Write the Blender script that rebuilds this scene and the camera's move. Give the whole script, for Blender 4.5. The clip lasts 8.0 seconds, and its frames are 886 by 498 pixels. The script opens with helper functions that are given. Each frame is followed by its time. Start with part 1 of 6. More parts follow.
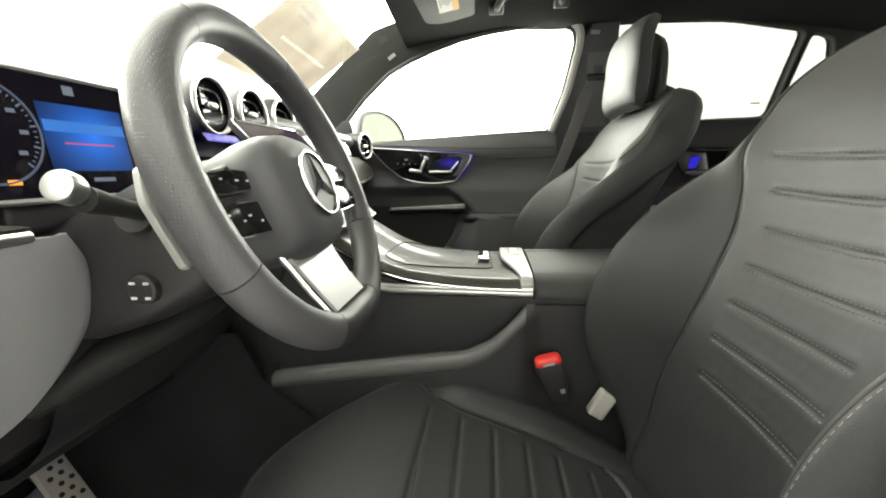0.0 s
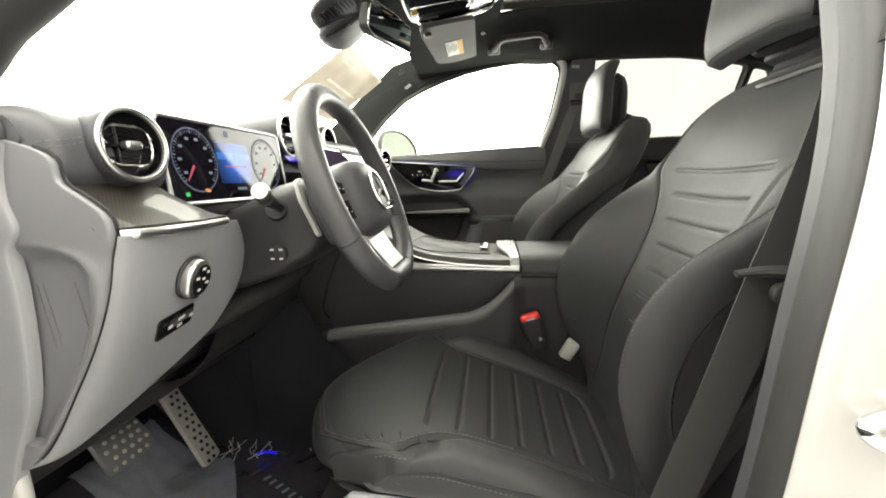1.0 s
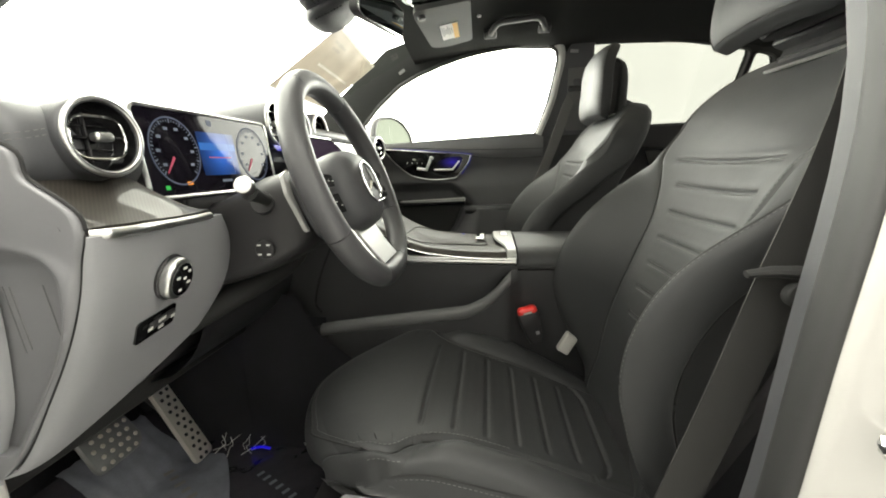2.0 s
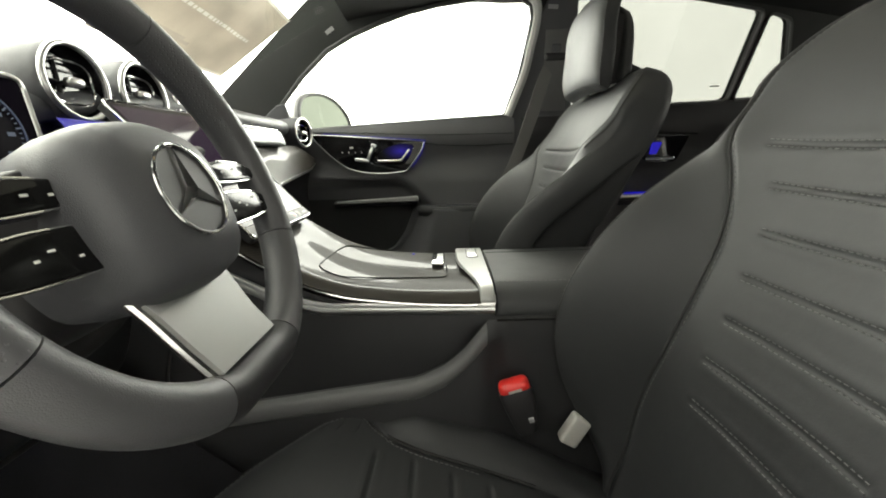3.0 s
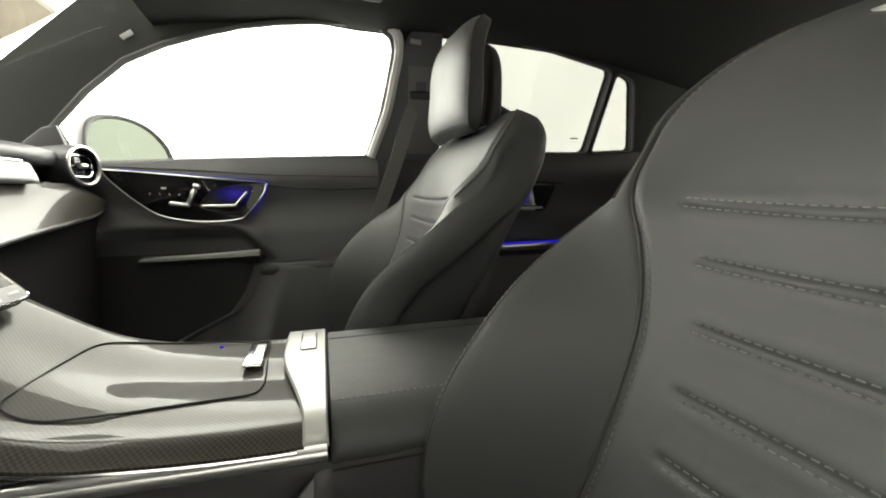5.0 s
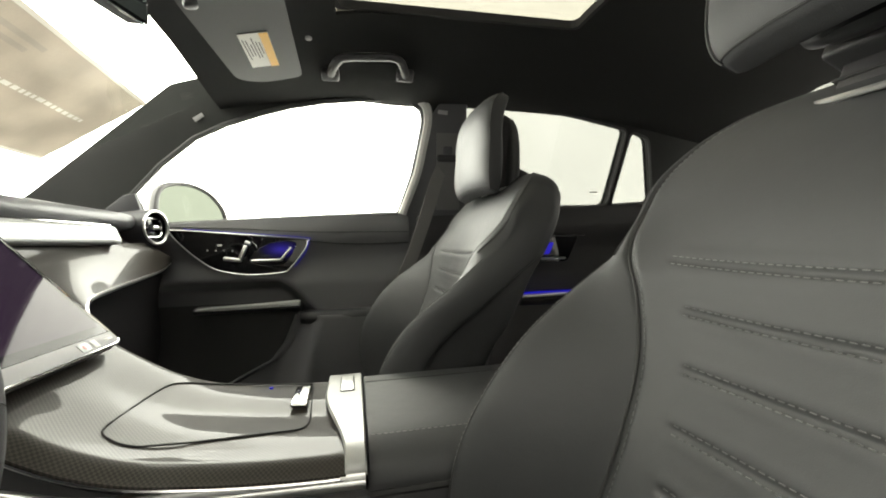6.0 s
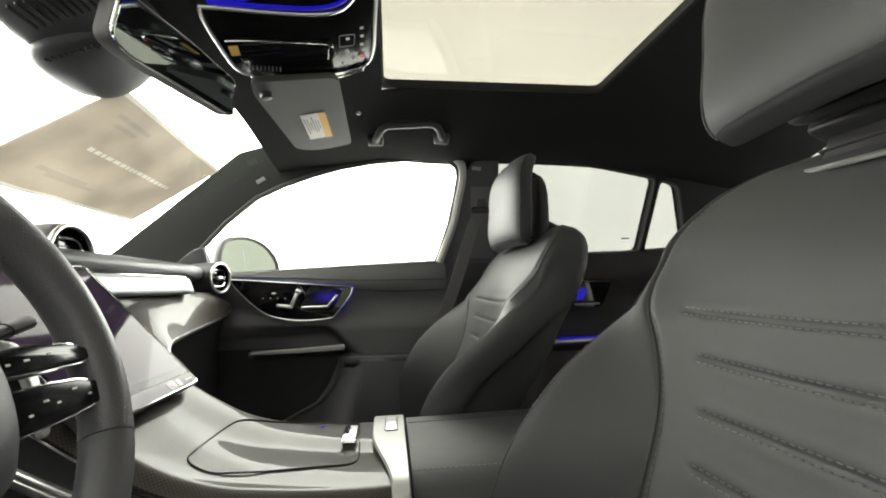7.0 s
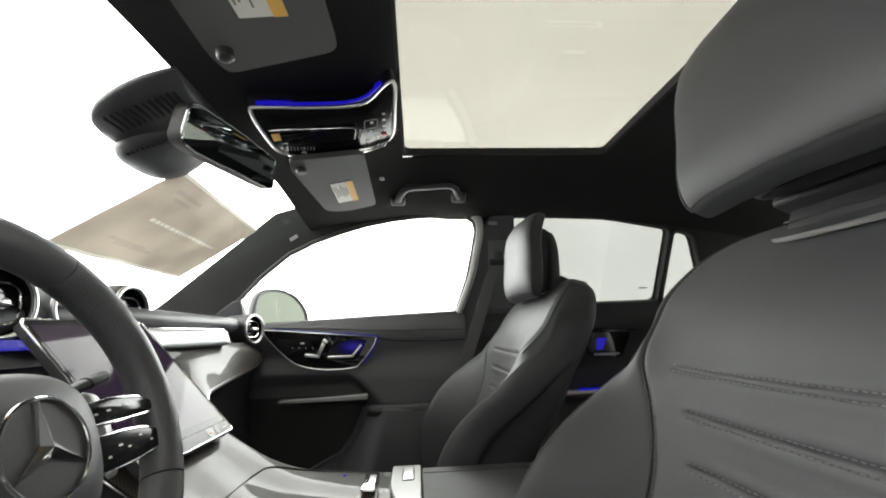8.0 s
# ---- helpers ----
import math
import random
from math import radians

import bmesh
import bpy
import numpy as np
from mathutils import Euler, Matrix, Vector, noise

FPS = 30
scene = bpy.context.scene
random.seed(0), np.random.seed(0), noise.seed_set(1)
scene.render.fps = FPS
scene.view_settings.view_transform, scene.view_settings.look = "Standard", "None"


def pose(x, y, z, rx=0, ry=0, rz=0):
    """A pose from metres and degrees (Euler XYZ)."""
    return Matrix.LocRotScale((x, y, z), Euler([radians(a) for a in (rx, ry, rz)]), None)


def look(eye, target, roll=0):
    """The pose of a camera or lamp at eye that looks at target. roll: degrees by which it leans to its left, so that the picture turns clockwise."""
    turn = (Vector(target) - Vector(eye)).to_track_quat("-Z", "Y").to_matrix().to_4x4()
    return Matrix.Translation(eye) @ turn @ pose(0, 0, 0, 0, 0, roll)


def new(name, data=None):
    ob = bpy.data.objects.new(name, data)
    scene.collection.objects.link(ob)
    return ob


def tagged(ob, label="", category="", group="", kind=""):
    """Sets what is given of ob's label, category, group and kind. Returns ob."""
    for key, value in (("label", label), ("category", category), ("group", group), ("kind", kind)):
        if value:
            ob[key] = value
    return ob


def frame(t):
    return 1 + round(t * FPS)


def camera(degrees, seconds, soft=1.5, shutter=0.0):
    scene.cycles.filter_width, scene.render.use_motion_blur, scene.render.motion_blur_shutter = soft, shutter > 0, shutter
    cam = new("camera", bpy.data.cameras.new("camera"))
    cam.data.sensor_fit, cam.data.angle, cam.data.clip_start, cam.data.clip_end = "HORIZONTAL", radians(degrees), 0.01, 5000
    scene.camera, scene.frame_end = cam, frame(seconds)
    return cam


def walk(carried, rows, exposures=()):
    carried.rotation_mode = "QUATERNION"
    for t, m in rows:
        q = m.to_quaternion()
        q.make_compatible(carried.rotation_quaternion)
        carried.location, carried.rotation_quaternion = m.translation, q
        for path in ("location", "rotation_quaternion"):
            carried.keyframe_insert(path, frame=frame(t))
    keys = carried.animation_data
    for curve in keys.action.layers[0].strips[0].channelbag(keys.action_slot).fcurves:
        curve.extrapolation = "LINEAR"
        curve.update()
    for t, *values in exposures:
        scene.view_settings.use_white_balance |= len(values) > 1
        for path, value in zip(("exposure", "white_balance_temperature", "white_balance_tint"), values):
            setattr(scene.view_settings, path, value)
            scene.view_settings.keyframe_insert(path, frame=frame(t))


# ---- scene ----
cam = camera(94.0, 8.0, soft=1.9)
PATH = [
    (0, (0.042, -0.848, 1.188), (-0.179, 1.104, 0.811), -1.4),
    (0.5, (0.052, -1.021, 1.191), (-0.171, 0.936, 0.845), -1.5),
    (1, (0.056, -1.133, 1.193), (-0.184, 0.824, 0.858), -1.7),
    (1.2, (0.052, -1.156, 1.202), (-0.166, 0.796, 0.829), -1.2),
    (2.3, (0.061, -1.021, 1.201), (-0.155, 0.926, 0.796), -2.2),
    (2.5, (0.064, -0.938, 1.207), (-0.128, 1.009, 0.791), -2.3),
    (3, (0.053, -0.721, 1.198), (0.024, 1.228, 0.749), -2.0),
    (3.5, (0.055, -0.537, 1.18), (0.31, 1.395, 0.727), -2.0),
    (4, (0.106, -0.48, 1.173), (0.587, 1.411, 0.736), -1.3),
    (4.2, (0.125, -0.473, 1.168), (0.66, 1.409, 0.755), -1.7),
    (5.3, (0.125, -0.534, 1.217), (0.663, 1.382, 1.02), -0.5),
    (5.5, (0.116, -0.547, 1.214), (0.633, 1.379, 1.07), -0.9),
    (6, (0.113, -0.584, 1.222), (0.533, 1.371, 1.188), -1.4),
    (6.5, (0.105, -0.619, 1.228), (0.438, 1.352, 1.301), -1.6),
    (7, (0.1, -0.654, 1.234), (0.356, 1.321, 1.413), -1.8),
    (7.5, (0.106, -0.691, 1.242), (0.293, 1.28, 1.528), -1.9),
    (8, (0.117, -0.728, 1.25), (0.251, 1.229, 1.644), -1.9),
]
walk(cam, [(t, look(eye, target, roll)) for t, eye, target, roll in PATH],
     [(0, 1.2, 6700, 8), (0.5, 1.38, 6700, 8), (1, 1.08, 6700, 10), (1.6, 0.85, 6700, 9), (2.3, 0.78, 6700, 8), (3, 0.62, 6650, 8), (4, 0.6, 6650, 9), (5.5, 0.82, 6750, 9), (6.5, 0.65, 6700, 9), (7.3, 0.5, 6450, 11), (8, 0.4, 6250, 13)])

# ---- light: a white photo booth whose walls and ceiling glow ----
world = bpy.data.worlds.new("world")
scene.world = world
world.use_nodes = True
world.node_tree.nodes["Background"].inputs[0].default_value = (0.9, 0.95, 0.9, 1)
world.node_tree.nodes["Background"].inputs[1].default_value = 0.3
BOOTH = 5.8


# ---- materials ----
def node_mat(name, base, rough=0.5, metal=0.0, var=0.12, grain=300.0, bump=0.15, blot=9.0, coat=0.0, spec=0.5, rough_var=0.06):
    m = bpy.data.materials.new(name)
    m.use_nodes = True
    nt = m.node_tree
    b = nt.nodes["Principled BSDF"]
    b.inputs["Metallic"].default_value = metal
    b.inputs["Coat Weight"].default_value = coat
    b.inputs["Coat Roughness"].default_value = 0.04
    b.inputs["Specular IOR Level"].default_value = spec
    tc = nt.nodes.new("ShaderNodeTexCoord")
    big = nt.nodes.new("ShaderNodeTexNoise")
    big.inputs["Scale"].default_value, big.inputs["Detail"].default_value = blot, 4
    fine = nt.nodes.new("ShaderNodeTexNoise")
    fine.inputs["Scale"].default_value, fine.inputs["Detail"].default_value = grain, 3
    for n in (big, fine):
        nt.links.new(tc.outputs["Object"], n.inputs["Vector"])
    mix = nt.nodes.new("ShaderNodeMix")
    mix.data_type = "RGBA"
    mix.inputs[6].default_value = (*[c * (1 - var) for c in base], 1)
    mix.inputs[7].default_value = (*[min(1, c * (1 + var)) for c in base], 1)
    add = nt.nodes.new("ShaderNodeMath")
    add.operation = "MULTIPLY_ADD"
    add.inputs[1].default_value = 0.35
    nt.links.new(fine.outputs["Fac"], add.inputs[0])
    sc = nt.nodes.new("ShaderNodeMath")
    sc.operation = "MULTIPLY"
    sc.inputs[1].default_value = 0.65
    nt.links.new(big.outputs["Fac"], sc.inputs[0])
    nt.links.new(sc.outputs[0], add.inputs[2])
    nt.links.new(add.outputs[0], mix.inputs[0])
    nt.links.new(mix.outputs[2], b.inputs["Base Color"])
    mr = nt.nodes.new("ShaderNodeMapRange")
    mr.inputs[3].default_value, mr.inputs[4].default_value = max(0.02, rough - rough_var), min(1, rough + rough_var)
    nt.links.new(big.outputs["Fac"], mr.inputs[0])
    nt.links.new(mr.outputs[0], b.inputs["Roughness"])
    if bump:
        bp = nt.nodes.new("ShaderNodeBump")
        bp.inputs["Strength"].default_value, bp.inputs["Distance"].default_value = bump, 0.001
        nt.links.new(fine.outputs["Fac"], bp.inputs["Height"])
        nt.links.new(bp.outputs[0], b.inputs["Normal"])
    return m


def pebble_mat(name, base, rough, scale, bump, dots=False):
    """Grained hide: voronoi cells for the pebble relief, or round pin holes."""
    m = node_mat(name, base, rough, bump=0)
    nt = m.node_tree
    b = nt.nodes["Principled BSDF"]
    tc = nt.nodes["Texture Coordinate"]
    vo = nt.nodes.new("ShaderNodeTexVoronoi")
    vo.inputs["Scale"].default_value = scale
    if dots:
        vo.inputs["Randomness"].default_value = 0.0 if scale < 400 else 0.7
    nt.links.new(tc.outputs["Object"], vo.inputs["Vector"])
    bp = nt.nodes.new("ShaderNodeBump")
    bp.inputs["Strength"].default_value, bp.inputs["Distance"].default_value = bump, 0.0006
    if dots:
        mr = nt.nodes.new("ShaderNodeMapRange")
        mr.inputs[1].default_value, mr.inputs[2].default_value = 0.18, 0.34
        nt.links.new(vo.outputs["Distance"], mr.inputs[0])
        nt.links.new(mr.outputs[0], bp.inputs["Height"])
    else:
        nt.links.new(vo.outputs["Distance"], bp.inputs["Height"])
        bp.invert = True
    nt.links.new(bp.outputs[0], b.inputs["Normal"])
    return m


def add_creases(m, scale, strength):
    """Broad soft undulation under the grain."""
    nt = m.node_tree
    tc, b = nt.nodes["Texture Coordinate"], nt.nodes["Principled BSDF"]
    no, bp = nt.nodes.new("ShaderNodeTexNoise"), nt.nodes.new("ShaderNodeBump")
    no.inputs["Scale"].default_value, no.inputs["Detail"].default_value = scale, 3
    bp.inputs["Strength"].default_value, bp.inputs["Distance"].default_value = strength, 0.004
    nt.links.new(tc.outputs["Object"], no.inputs["Vector"])
    nt.links.new(no.outputs["Fac"], bp.inputs["Height"])
    nt.links.new(nt.nodes["Bump"].outputs[0], bp.inputs["Normal"])
    nt.links.new(bp.outputs[0], b.inputs["Normal"])


def weave_mat(name):
    """Grey twill weave under clear lacquer."""
    m = node_mat(name, (0.05, 0.05, 0.046), 0.45, 0.0, bump=0, coat=0.23, spec=0.1)
    m.node_tree.nodes["Principled BSDF"].inputs["Coat Roughness"].default_value = 0.015
    nt = m.node_tree
    b = nt.nodes["Principled BSDF"]
    tc = nt.nodes["Texture Coordinate"]
    mp = nt.nodes.new("ShaderNodeMapping")
    mp.inputs["Rotation"].default_value = (0, 0, radians(0))
    mp.inputs["Scale"].default_value = (1, 1, 0.001)
    ck = nt.nodes.new("ShaderNodeTexChecker")
    ck.inputs["Scale"].default_value = 400
    ck.inputs[1].default_value = (0.036, 0.032, 0.027, 1)
    ck.inputs[2].default_value = (0.019, 0.017, 0.0145, 1)
    nt.links.new(tc.outputs["Object"], mp.inputs[0])
    nt.links.new(mp.outputs[0], ck.inputs[0])
    nt.links.new(ck.outputs[0], b.inputs["Base Color"])
    return m


def glow(name, col, strength, rough=0.5):
    m = bpy.data.materials.new(name)
    m.use_nodes = True
    b = m.node_tree.nodes["Principled BSDF"]
    b.inputs["Base Color"].default_value = (0.01, 0.01, 0.01, 1)
    b.inputs["Roughness"].default_value = rough
    b.inputs["Specular IOR Level"].default_value = 0.11
    b.inputs["Emission Color"].default_value = (*col, 1)
    b.inputs["Emission Strength"].default_value = strength
    return m


def glass(name, tint):
    """A thin pane: straight through with a tint, plus its surface gloss."""
    m = bpy.data.materials.new(name)
    m.use_nodes = True
    nt = m.node_tree
    nt.nodes.remove(nt.nodes["Principled BSDF"])
    tr, gl, mx, fr = (nt.nodes.new(k) for k in ("ShaderNodeBsdfTransparent", "ShaderNodeBsdfGlossy", "ShaderNodeMixShader", "ShaderNodeLayerWeight"))
    tr.inputs[0].default_value = (*tint, 1)
    gl.inputs["Roughness"].default_value = 0.02
    fr.inputs[0].default_value = 0.5
    pw, ma = nt.nodes.new("ShaderNodeMath"), nt.nodes.new("ShaderNodeMath")
    pw.operation, ma.operation = "POWER", "MULTIPLY_ADD"
    pw.inputs[1].default_value, ma.inputs[1].default_value, ma.inputs[2].default_value = 5, 0.35, 0.02
    nt.links.new(fr.outputs["Facing"], pw.inputs[0])
    nt.links.new(pw.outputs[0], ma.inputs[0])
    nt.links.new(ma.outputs[0], mx.inputs[0])
    nt.links.new(tr.outputs[0], mx.inputs[1])
    nt.links.new(gl.outputs[0], mx.inputs[2])
    nt.links.new(mx.outputs[0], nt.nodes["Material Output"].inputs[0])
    return m


def booth_mat(name, col, strength):
    m = glow(name, col, strength)
    nt = m.node_tree
    b = nt.nodes["Principled BSDF"]
    b.inputs["Base Color"].default_value = (0.5, 0.5, 0.48, 1)
    tc = nt.nodes.new("ShaderNodeTexCoord")
    n = nt.nodes.new("ShaderNodeTexNoise")
    n.inputs["Scale"].default_value = 0.5
    mr = nt.nodes.new("ShaderNodeMapRange")
    mr.inputs[3].default_value, mr.inputs[4].default_value = strength * 0.8, strength * 1.2
    nt.links.new(tc.outputs["Object"], n.inputs["Vector"])
    nt.links.new(n.outputs["Fac"], mr.inputs[0])
    nt.links.new(mr.outputs[0], b.inputs["Emission Strength"])
    return m


LEATHER = pebble_mat("seat_leather", (0.021, 0.0218, 0.0228), 0.58, 900, 0.2)
LEATHER_PERF = pebble_mat("perforated_leather", (0.021, 0.0218, 0.0228), 0.58, 620, 0.15, True)
for m_ in (LEATHER, LEATHER_PERF):
    m_.node_tree.nodes["Principled BSDF"].inputs["Specular IOR Level"].default_value = 0.48
    add_creases(m_, 26, 0.22)
WHEEL_LEATHER = pebble_mat("wheel_leather", (0.057, 0.0565, 0.060), 0.42, 1100, 0.3)
WHEEL_PERF = pebble_mat("perforated_wheel_leather", (0.057, 0.0565, 0.060), 0.42, 330, 0.45, True)
SOFT = pebble_mat("soft_plastic", (0.054, 0.0545, 0.0595), 0.46, 1300, 0.3)
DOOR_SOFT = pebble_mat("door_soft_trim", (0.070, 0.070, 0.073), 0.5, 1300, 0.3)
SIDE_SOFT = pebble_mat("console_side_plastic", (0.018, 0.018, 0.0195), 0.5, 1300, 0.3)
# Dark hard plastic, with the shade of the hollow added to its colour.
POCKET_SHADED = pebble_mat("shaded_pocket_plastic", (0.014, 0.014, 0.014), 0.6, 1300, 0.3)
GREY_PLASTIC = pebble_mat("grey_plastic", (0.27, 0.267, 0.27), 0.5, 1500, 0.3)
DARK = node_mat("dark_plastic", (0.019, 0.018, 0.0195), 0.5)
MATT = node_mat("matt_black", (0.008, 0.008, 0.008), 0.8)
HEADLINER = node_mat("headliner_cloth", (0.014, 0.0144, 0.014), 0.95, var=0.25, grain=700, bump=0.5, spec=0.2)
PILLAR_CLOTH = node_mat("pillar_cloth", (0.027, 0.028, 0.027), 0.9, var=0.2, grain=700, bump=0.4, spec=0.25)
VISOR_CLOTH = node_mat("visor_cloth", (0.085, 0.086, 0.084), 0.8, var=0.15, grain=700, bump=0.3, spec=0.3)
CARPET = node_mat("carpet", (0.024, 0.024, 0.027), 0.95, var=0.5, grain=400, bump=1.0, spec=0.1)
# One webbing in two tones: driver's belt coloured as shaded, passenger's as lit.
WEBBING_SHADED = node_mat("shaded_belt_webbing", (0.026, 0.0255, 0.0245), 0.7, grain=900, bump=0.4)
WEBBING_LIT = node_mat("lit_belt_webbing", (0.13, 0.127, 0.12), 0.7, grain=900, bump=0.4)
PIANO = node_mat("piano_black", (0.006, 0.006, 0.007), 0.06, bump=0, rough_var=0.02)
CHROME = node_mat("chrome", (0.80, 0.80, 0.79), 0.12, 1.0, var=0.03, bump=0, rough_var=0.03)
SILVER = node_mat("satin_aluminium", (0.60, 0.60, 0.59), 0.30, 1.0, var=0.06, grain=900, bump=0.08)
MATT_SILVER = node_mat("matt_silver_paint", (0.24, 0.245, 0.245), 0.42, 0.6, var=0.04, grain=1500, bump=0.05)
TRIM_SILVER = node_mat("bright_trim_paint", (0.31, 0.312, 0.30), 0.34, 0.25, var=0.04, grain=1500, bump=0.04)
RIDGE = pebble_mat("ridge_plastic", (0.10, 0.10, 0.10), 0.45, 1500, 0.3)
PILLAR_RUBBER = node_mat("grey_weatherstrip", (0.023, 0.023, 0.023), 0.55, var=0.08, grain=900, bump=0.1)
# The same grey plastic twice: brighter as lit, darker as shaded on the end cap.
GREY_LIT = pebble_mat("lit_grey_plastic", (0.215, 0.214, 0.226), 0.5, 1500, 0.3)
GREY_SHADED = pebble_mat("shaded_grey_plastic", (0.160, 0.159, 0.168), 0.5, 1500, 0.2)
# Grey lightened to carry the outside light that falls on the door frame.
FRAME_LIT = node_mat("lit_door_frame", (0.42, 0.42, 0.40), 0.5, var=0.06, bump=0.05)
STEEL = node_mat("pedal_steel", (0.66, 0.62, 0.56), 0.35, 0.6, var=0.08, bump=0.05)
WEAVE = weave_mat("carbon_weave")
THREAD = node_mat("grey_thread", (0.115, 0.115, 0.112), 0.7, bump=0)
RED = node_mat("red_button", (0.62, 0.03, 0.025), 0.35, bump=0)
BEIGE = node_mat("buckle_sleeve", (0.45, 0.44, 0.41), 0.6)
PAINT = node_mat("white_car_paint", (0.41, 0.40, 0.38), 0.25, var=0.03, bump=0, coat=0.8)
RUBBER = node_mat("rubber_seal", (0.045, 0.045, 0.045), 0.6)
MIRROR = node_mat("mirror_glass", (0.050, 0.055, 0.046), 0.01, 1.0, var=0.0, bump=0, rough_var=0.005)
PAPER = node_mat("label_paper", (0.70, 0.68, 0.62), 0.7, var=0.05, bump=0)
ORANGE = node_mat("label_orange", (0.75, 0.42, 0.08), 0.7, var=0.05, bump=0)
INK = node_mat("printed_ink", (0.16, 0.15, 0.14), 0.7, bump=0)
WHITE_MARK = node_mat("white_marking", (0.65, 0.65, 0.62), 0.5, bump=0)
SCREEN = node_mat("display_glass", (0.006, 0.005, 0.008), 0.045, bump=0, spec=0.11, rough_var=0.01)
BLUE = glow("ambient_blue", (0.02, 0.01, 1.0), 0.26)
BLUE_DEEP = glow("ambient_blue_dim", (0.03, 0.02, 0.80), 0.3, 0.2)


def field_mat(name, centre, half_w, half_h, col, strength, along=1):
    """A lit display picture that fades out from its centre."""
    m = glow(name, col, strength, 0.05)
    nt = m.node_tree
    tc, mp, gr, mu = (nt.nodes.new(k) for k in ("ShaderNodeTexCoord", "ShaderNodeMapping", "ShaderNodeTexGradient", "ShaderNodeMath"))
    gr.gradient_type = "QUADRATIC_SPHERE"
    wide = (1 / half_w, -centre[along] / half_w)
    mp.inputs["Scale"].default_value = (0.0, wide[0], 1 / half_h) if along else (wide[0], 0.0, 1 / half_h)
    mp.inputs["Location"].default_value = (0.0, wide[1], -centre[2] / half_h) if along else (wide[1], 0.0, -centre[2] / half_h)
    mu.operation = "MULTIPLY"
    mu.inputs[1].default_value = strength
    nt.links.new(tc.outputs["Object"], mp.inputs[0])
    nt.links.new(mp.outputs[0], gr.inputs[0])
    nt.links.new(gr.outputs["Fac"], mu.inputs[0])
    nt.links.new(mu.outputs[0], nt.nodes["Principled BSDF"].inputs["Emission Strength"])
    return m


FIELD = field_mat("display_field", (0, -0.395, 1.236), 0.100, 0.090, (0.014, 0.11, 0.50), 0.9)
DIAL_RING = glow("dial_ring_grey", (0.35, 0.45, 0.75), 0.09)
FIELD_BAND = glow("field_band_blue", (0.05, 0.26, 0.85), 0.35, 0.05)
DIAL = glow("dial_grey", (0.5, 0.6, 0.8), 0.12)
DIAL_RED = glow("dial_red", (0.9, 0.1, 0.2), 0.3)
DIAL_GREEN = glow("dial_green", (0.03, 0.6, 0.08), 0.5)
DIAL_ORANGE = glow("dial_orange", (1.0, 0.35, 0.03), 0.7)
SCREEN_GLOW = glow("display_picture", (0.30, 0.14, 0.36), 0.05, 0.05)
# Near-black for rods that draw the shade inside seams and creases.
SEAM = node_mat("seam_shadow", (0.012, 0.012, 0.012), 0.7, bump=0)
GLASS_CLEAR = glass("window_glass", (0.97, 0.985, 0.97))
GLASS_TINT = glass("tinted_glass", (0.233, 0.237, 0.227))
GLASS_ROOF = glass("roof_glass", (0.290, 0.287, 0.266))
BOOTH_WALL = booth_mat("booth_wall", (1.0, 0.99, 0.94), BOOTH)
BOOTH_TOP = booth_mat("booth_ceiling", (1.0, 0.985, 0.92), 4.2)
BOOTH_FRONT = booth_mat("booth_front_wall", (1.0, 0.985, 0.92), 8.5)
BOOTH_BACK = node_mat("booth_back_wall", (0.28, 0.28, 0.272), 0.8, var=0.06, blot=1.2, bump=0.05)
BOOTH_EAST = booth_mat("booth_side_wall", (1.0, 0.99, 0.95), 7.5)
BOOTH_FLOOR = node_mat("booth_floor", (0.41, 0.41, 0.397), 0.4, var=0.05, blot=1.5, bump=0.05)


def sticker_mat(name, base, through_col):
    m = node_mat(name, base, 0.35, var=0.22, blot=7, bump=0)
    nt = m.node_tree
    b = nt.nodes["Principled BSDF"]
    tl = nt.nodes.new("ShaderNodeBsdfTranslucent")
    cm, cr = nt.nodes.new("ShaderNodeMix"), nt.nodes.new("ShaderNodeMapRange")
    cm.data_type = "RGBA"
    cm.inputs[6].default_value = (*[c * 0.72 for c in through_col], 1)
    cm.inputs[7].default_value = (*[c * 1.45 for c in through_col], 1)
    cr.inputs[1].default_value, cr.inputs[2].default_value = 0.38, 0.66
    nt.links.new(nt.nodes["Noise Texture"].outputs["Fac"], cr.inputs[0])
    nt.links.new(cr.outputs[0], cm.inputs[0])
    nt.links.new(cm.outputs[2], tl.inputs[0])
    mx = nt.nodes.new("ShaderNodeMixShader")
    mx.inputs[0].default_value = 0.55
    nt.links.new(b.outputs[0], mx.inputs[1])
    nt.links.new(tl.outputs[0], mx.inputs[2])
    nt.links.new(mx.outputs[0], nt.nodes["Material Output"].inputs[0])
    return m


STICKER = sticker_mat("backlit_sticker", (0.42, 0.37, 0.31), (0.088, 0.076, 0.062))
STICKER_FAINT = sticker_mat("backlit_faint_print", (0.36, 0.32, 0.28), (0.076, 0.066, 0.055))
STICKER_PRINT = sticker_mat("backlit_print", (0.70, 0.68, 0.64), (0.14, 0.13, 0.115))


# ---- mesh helpers ----
def thing(name, label, category, group="", kind="", at=(0, 0, 0)):
    ob = new(name)
    ob.location = at
    ob.empty_display_size = 0.05
    return tagged(ob, label, category, group, kind)


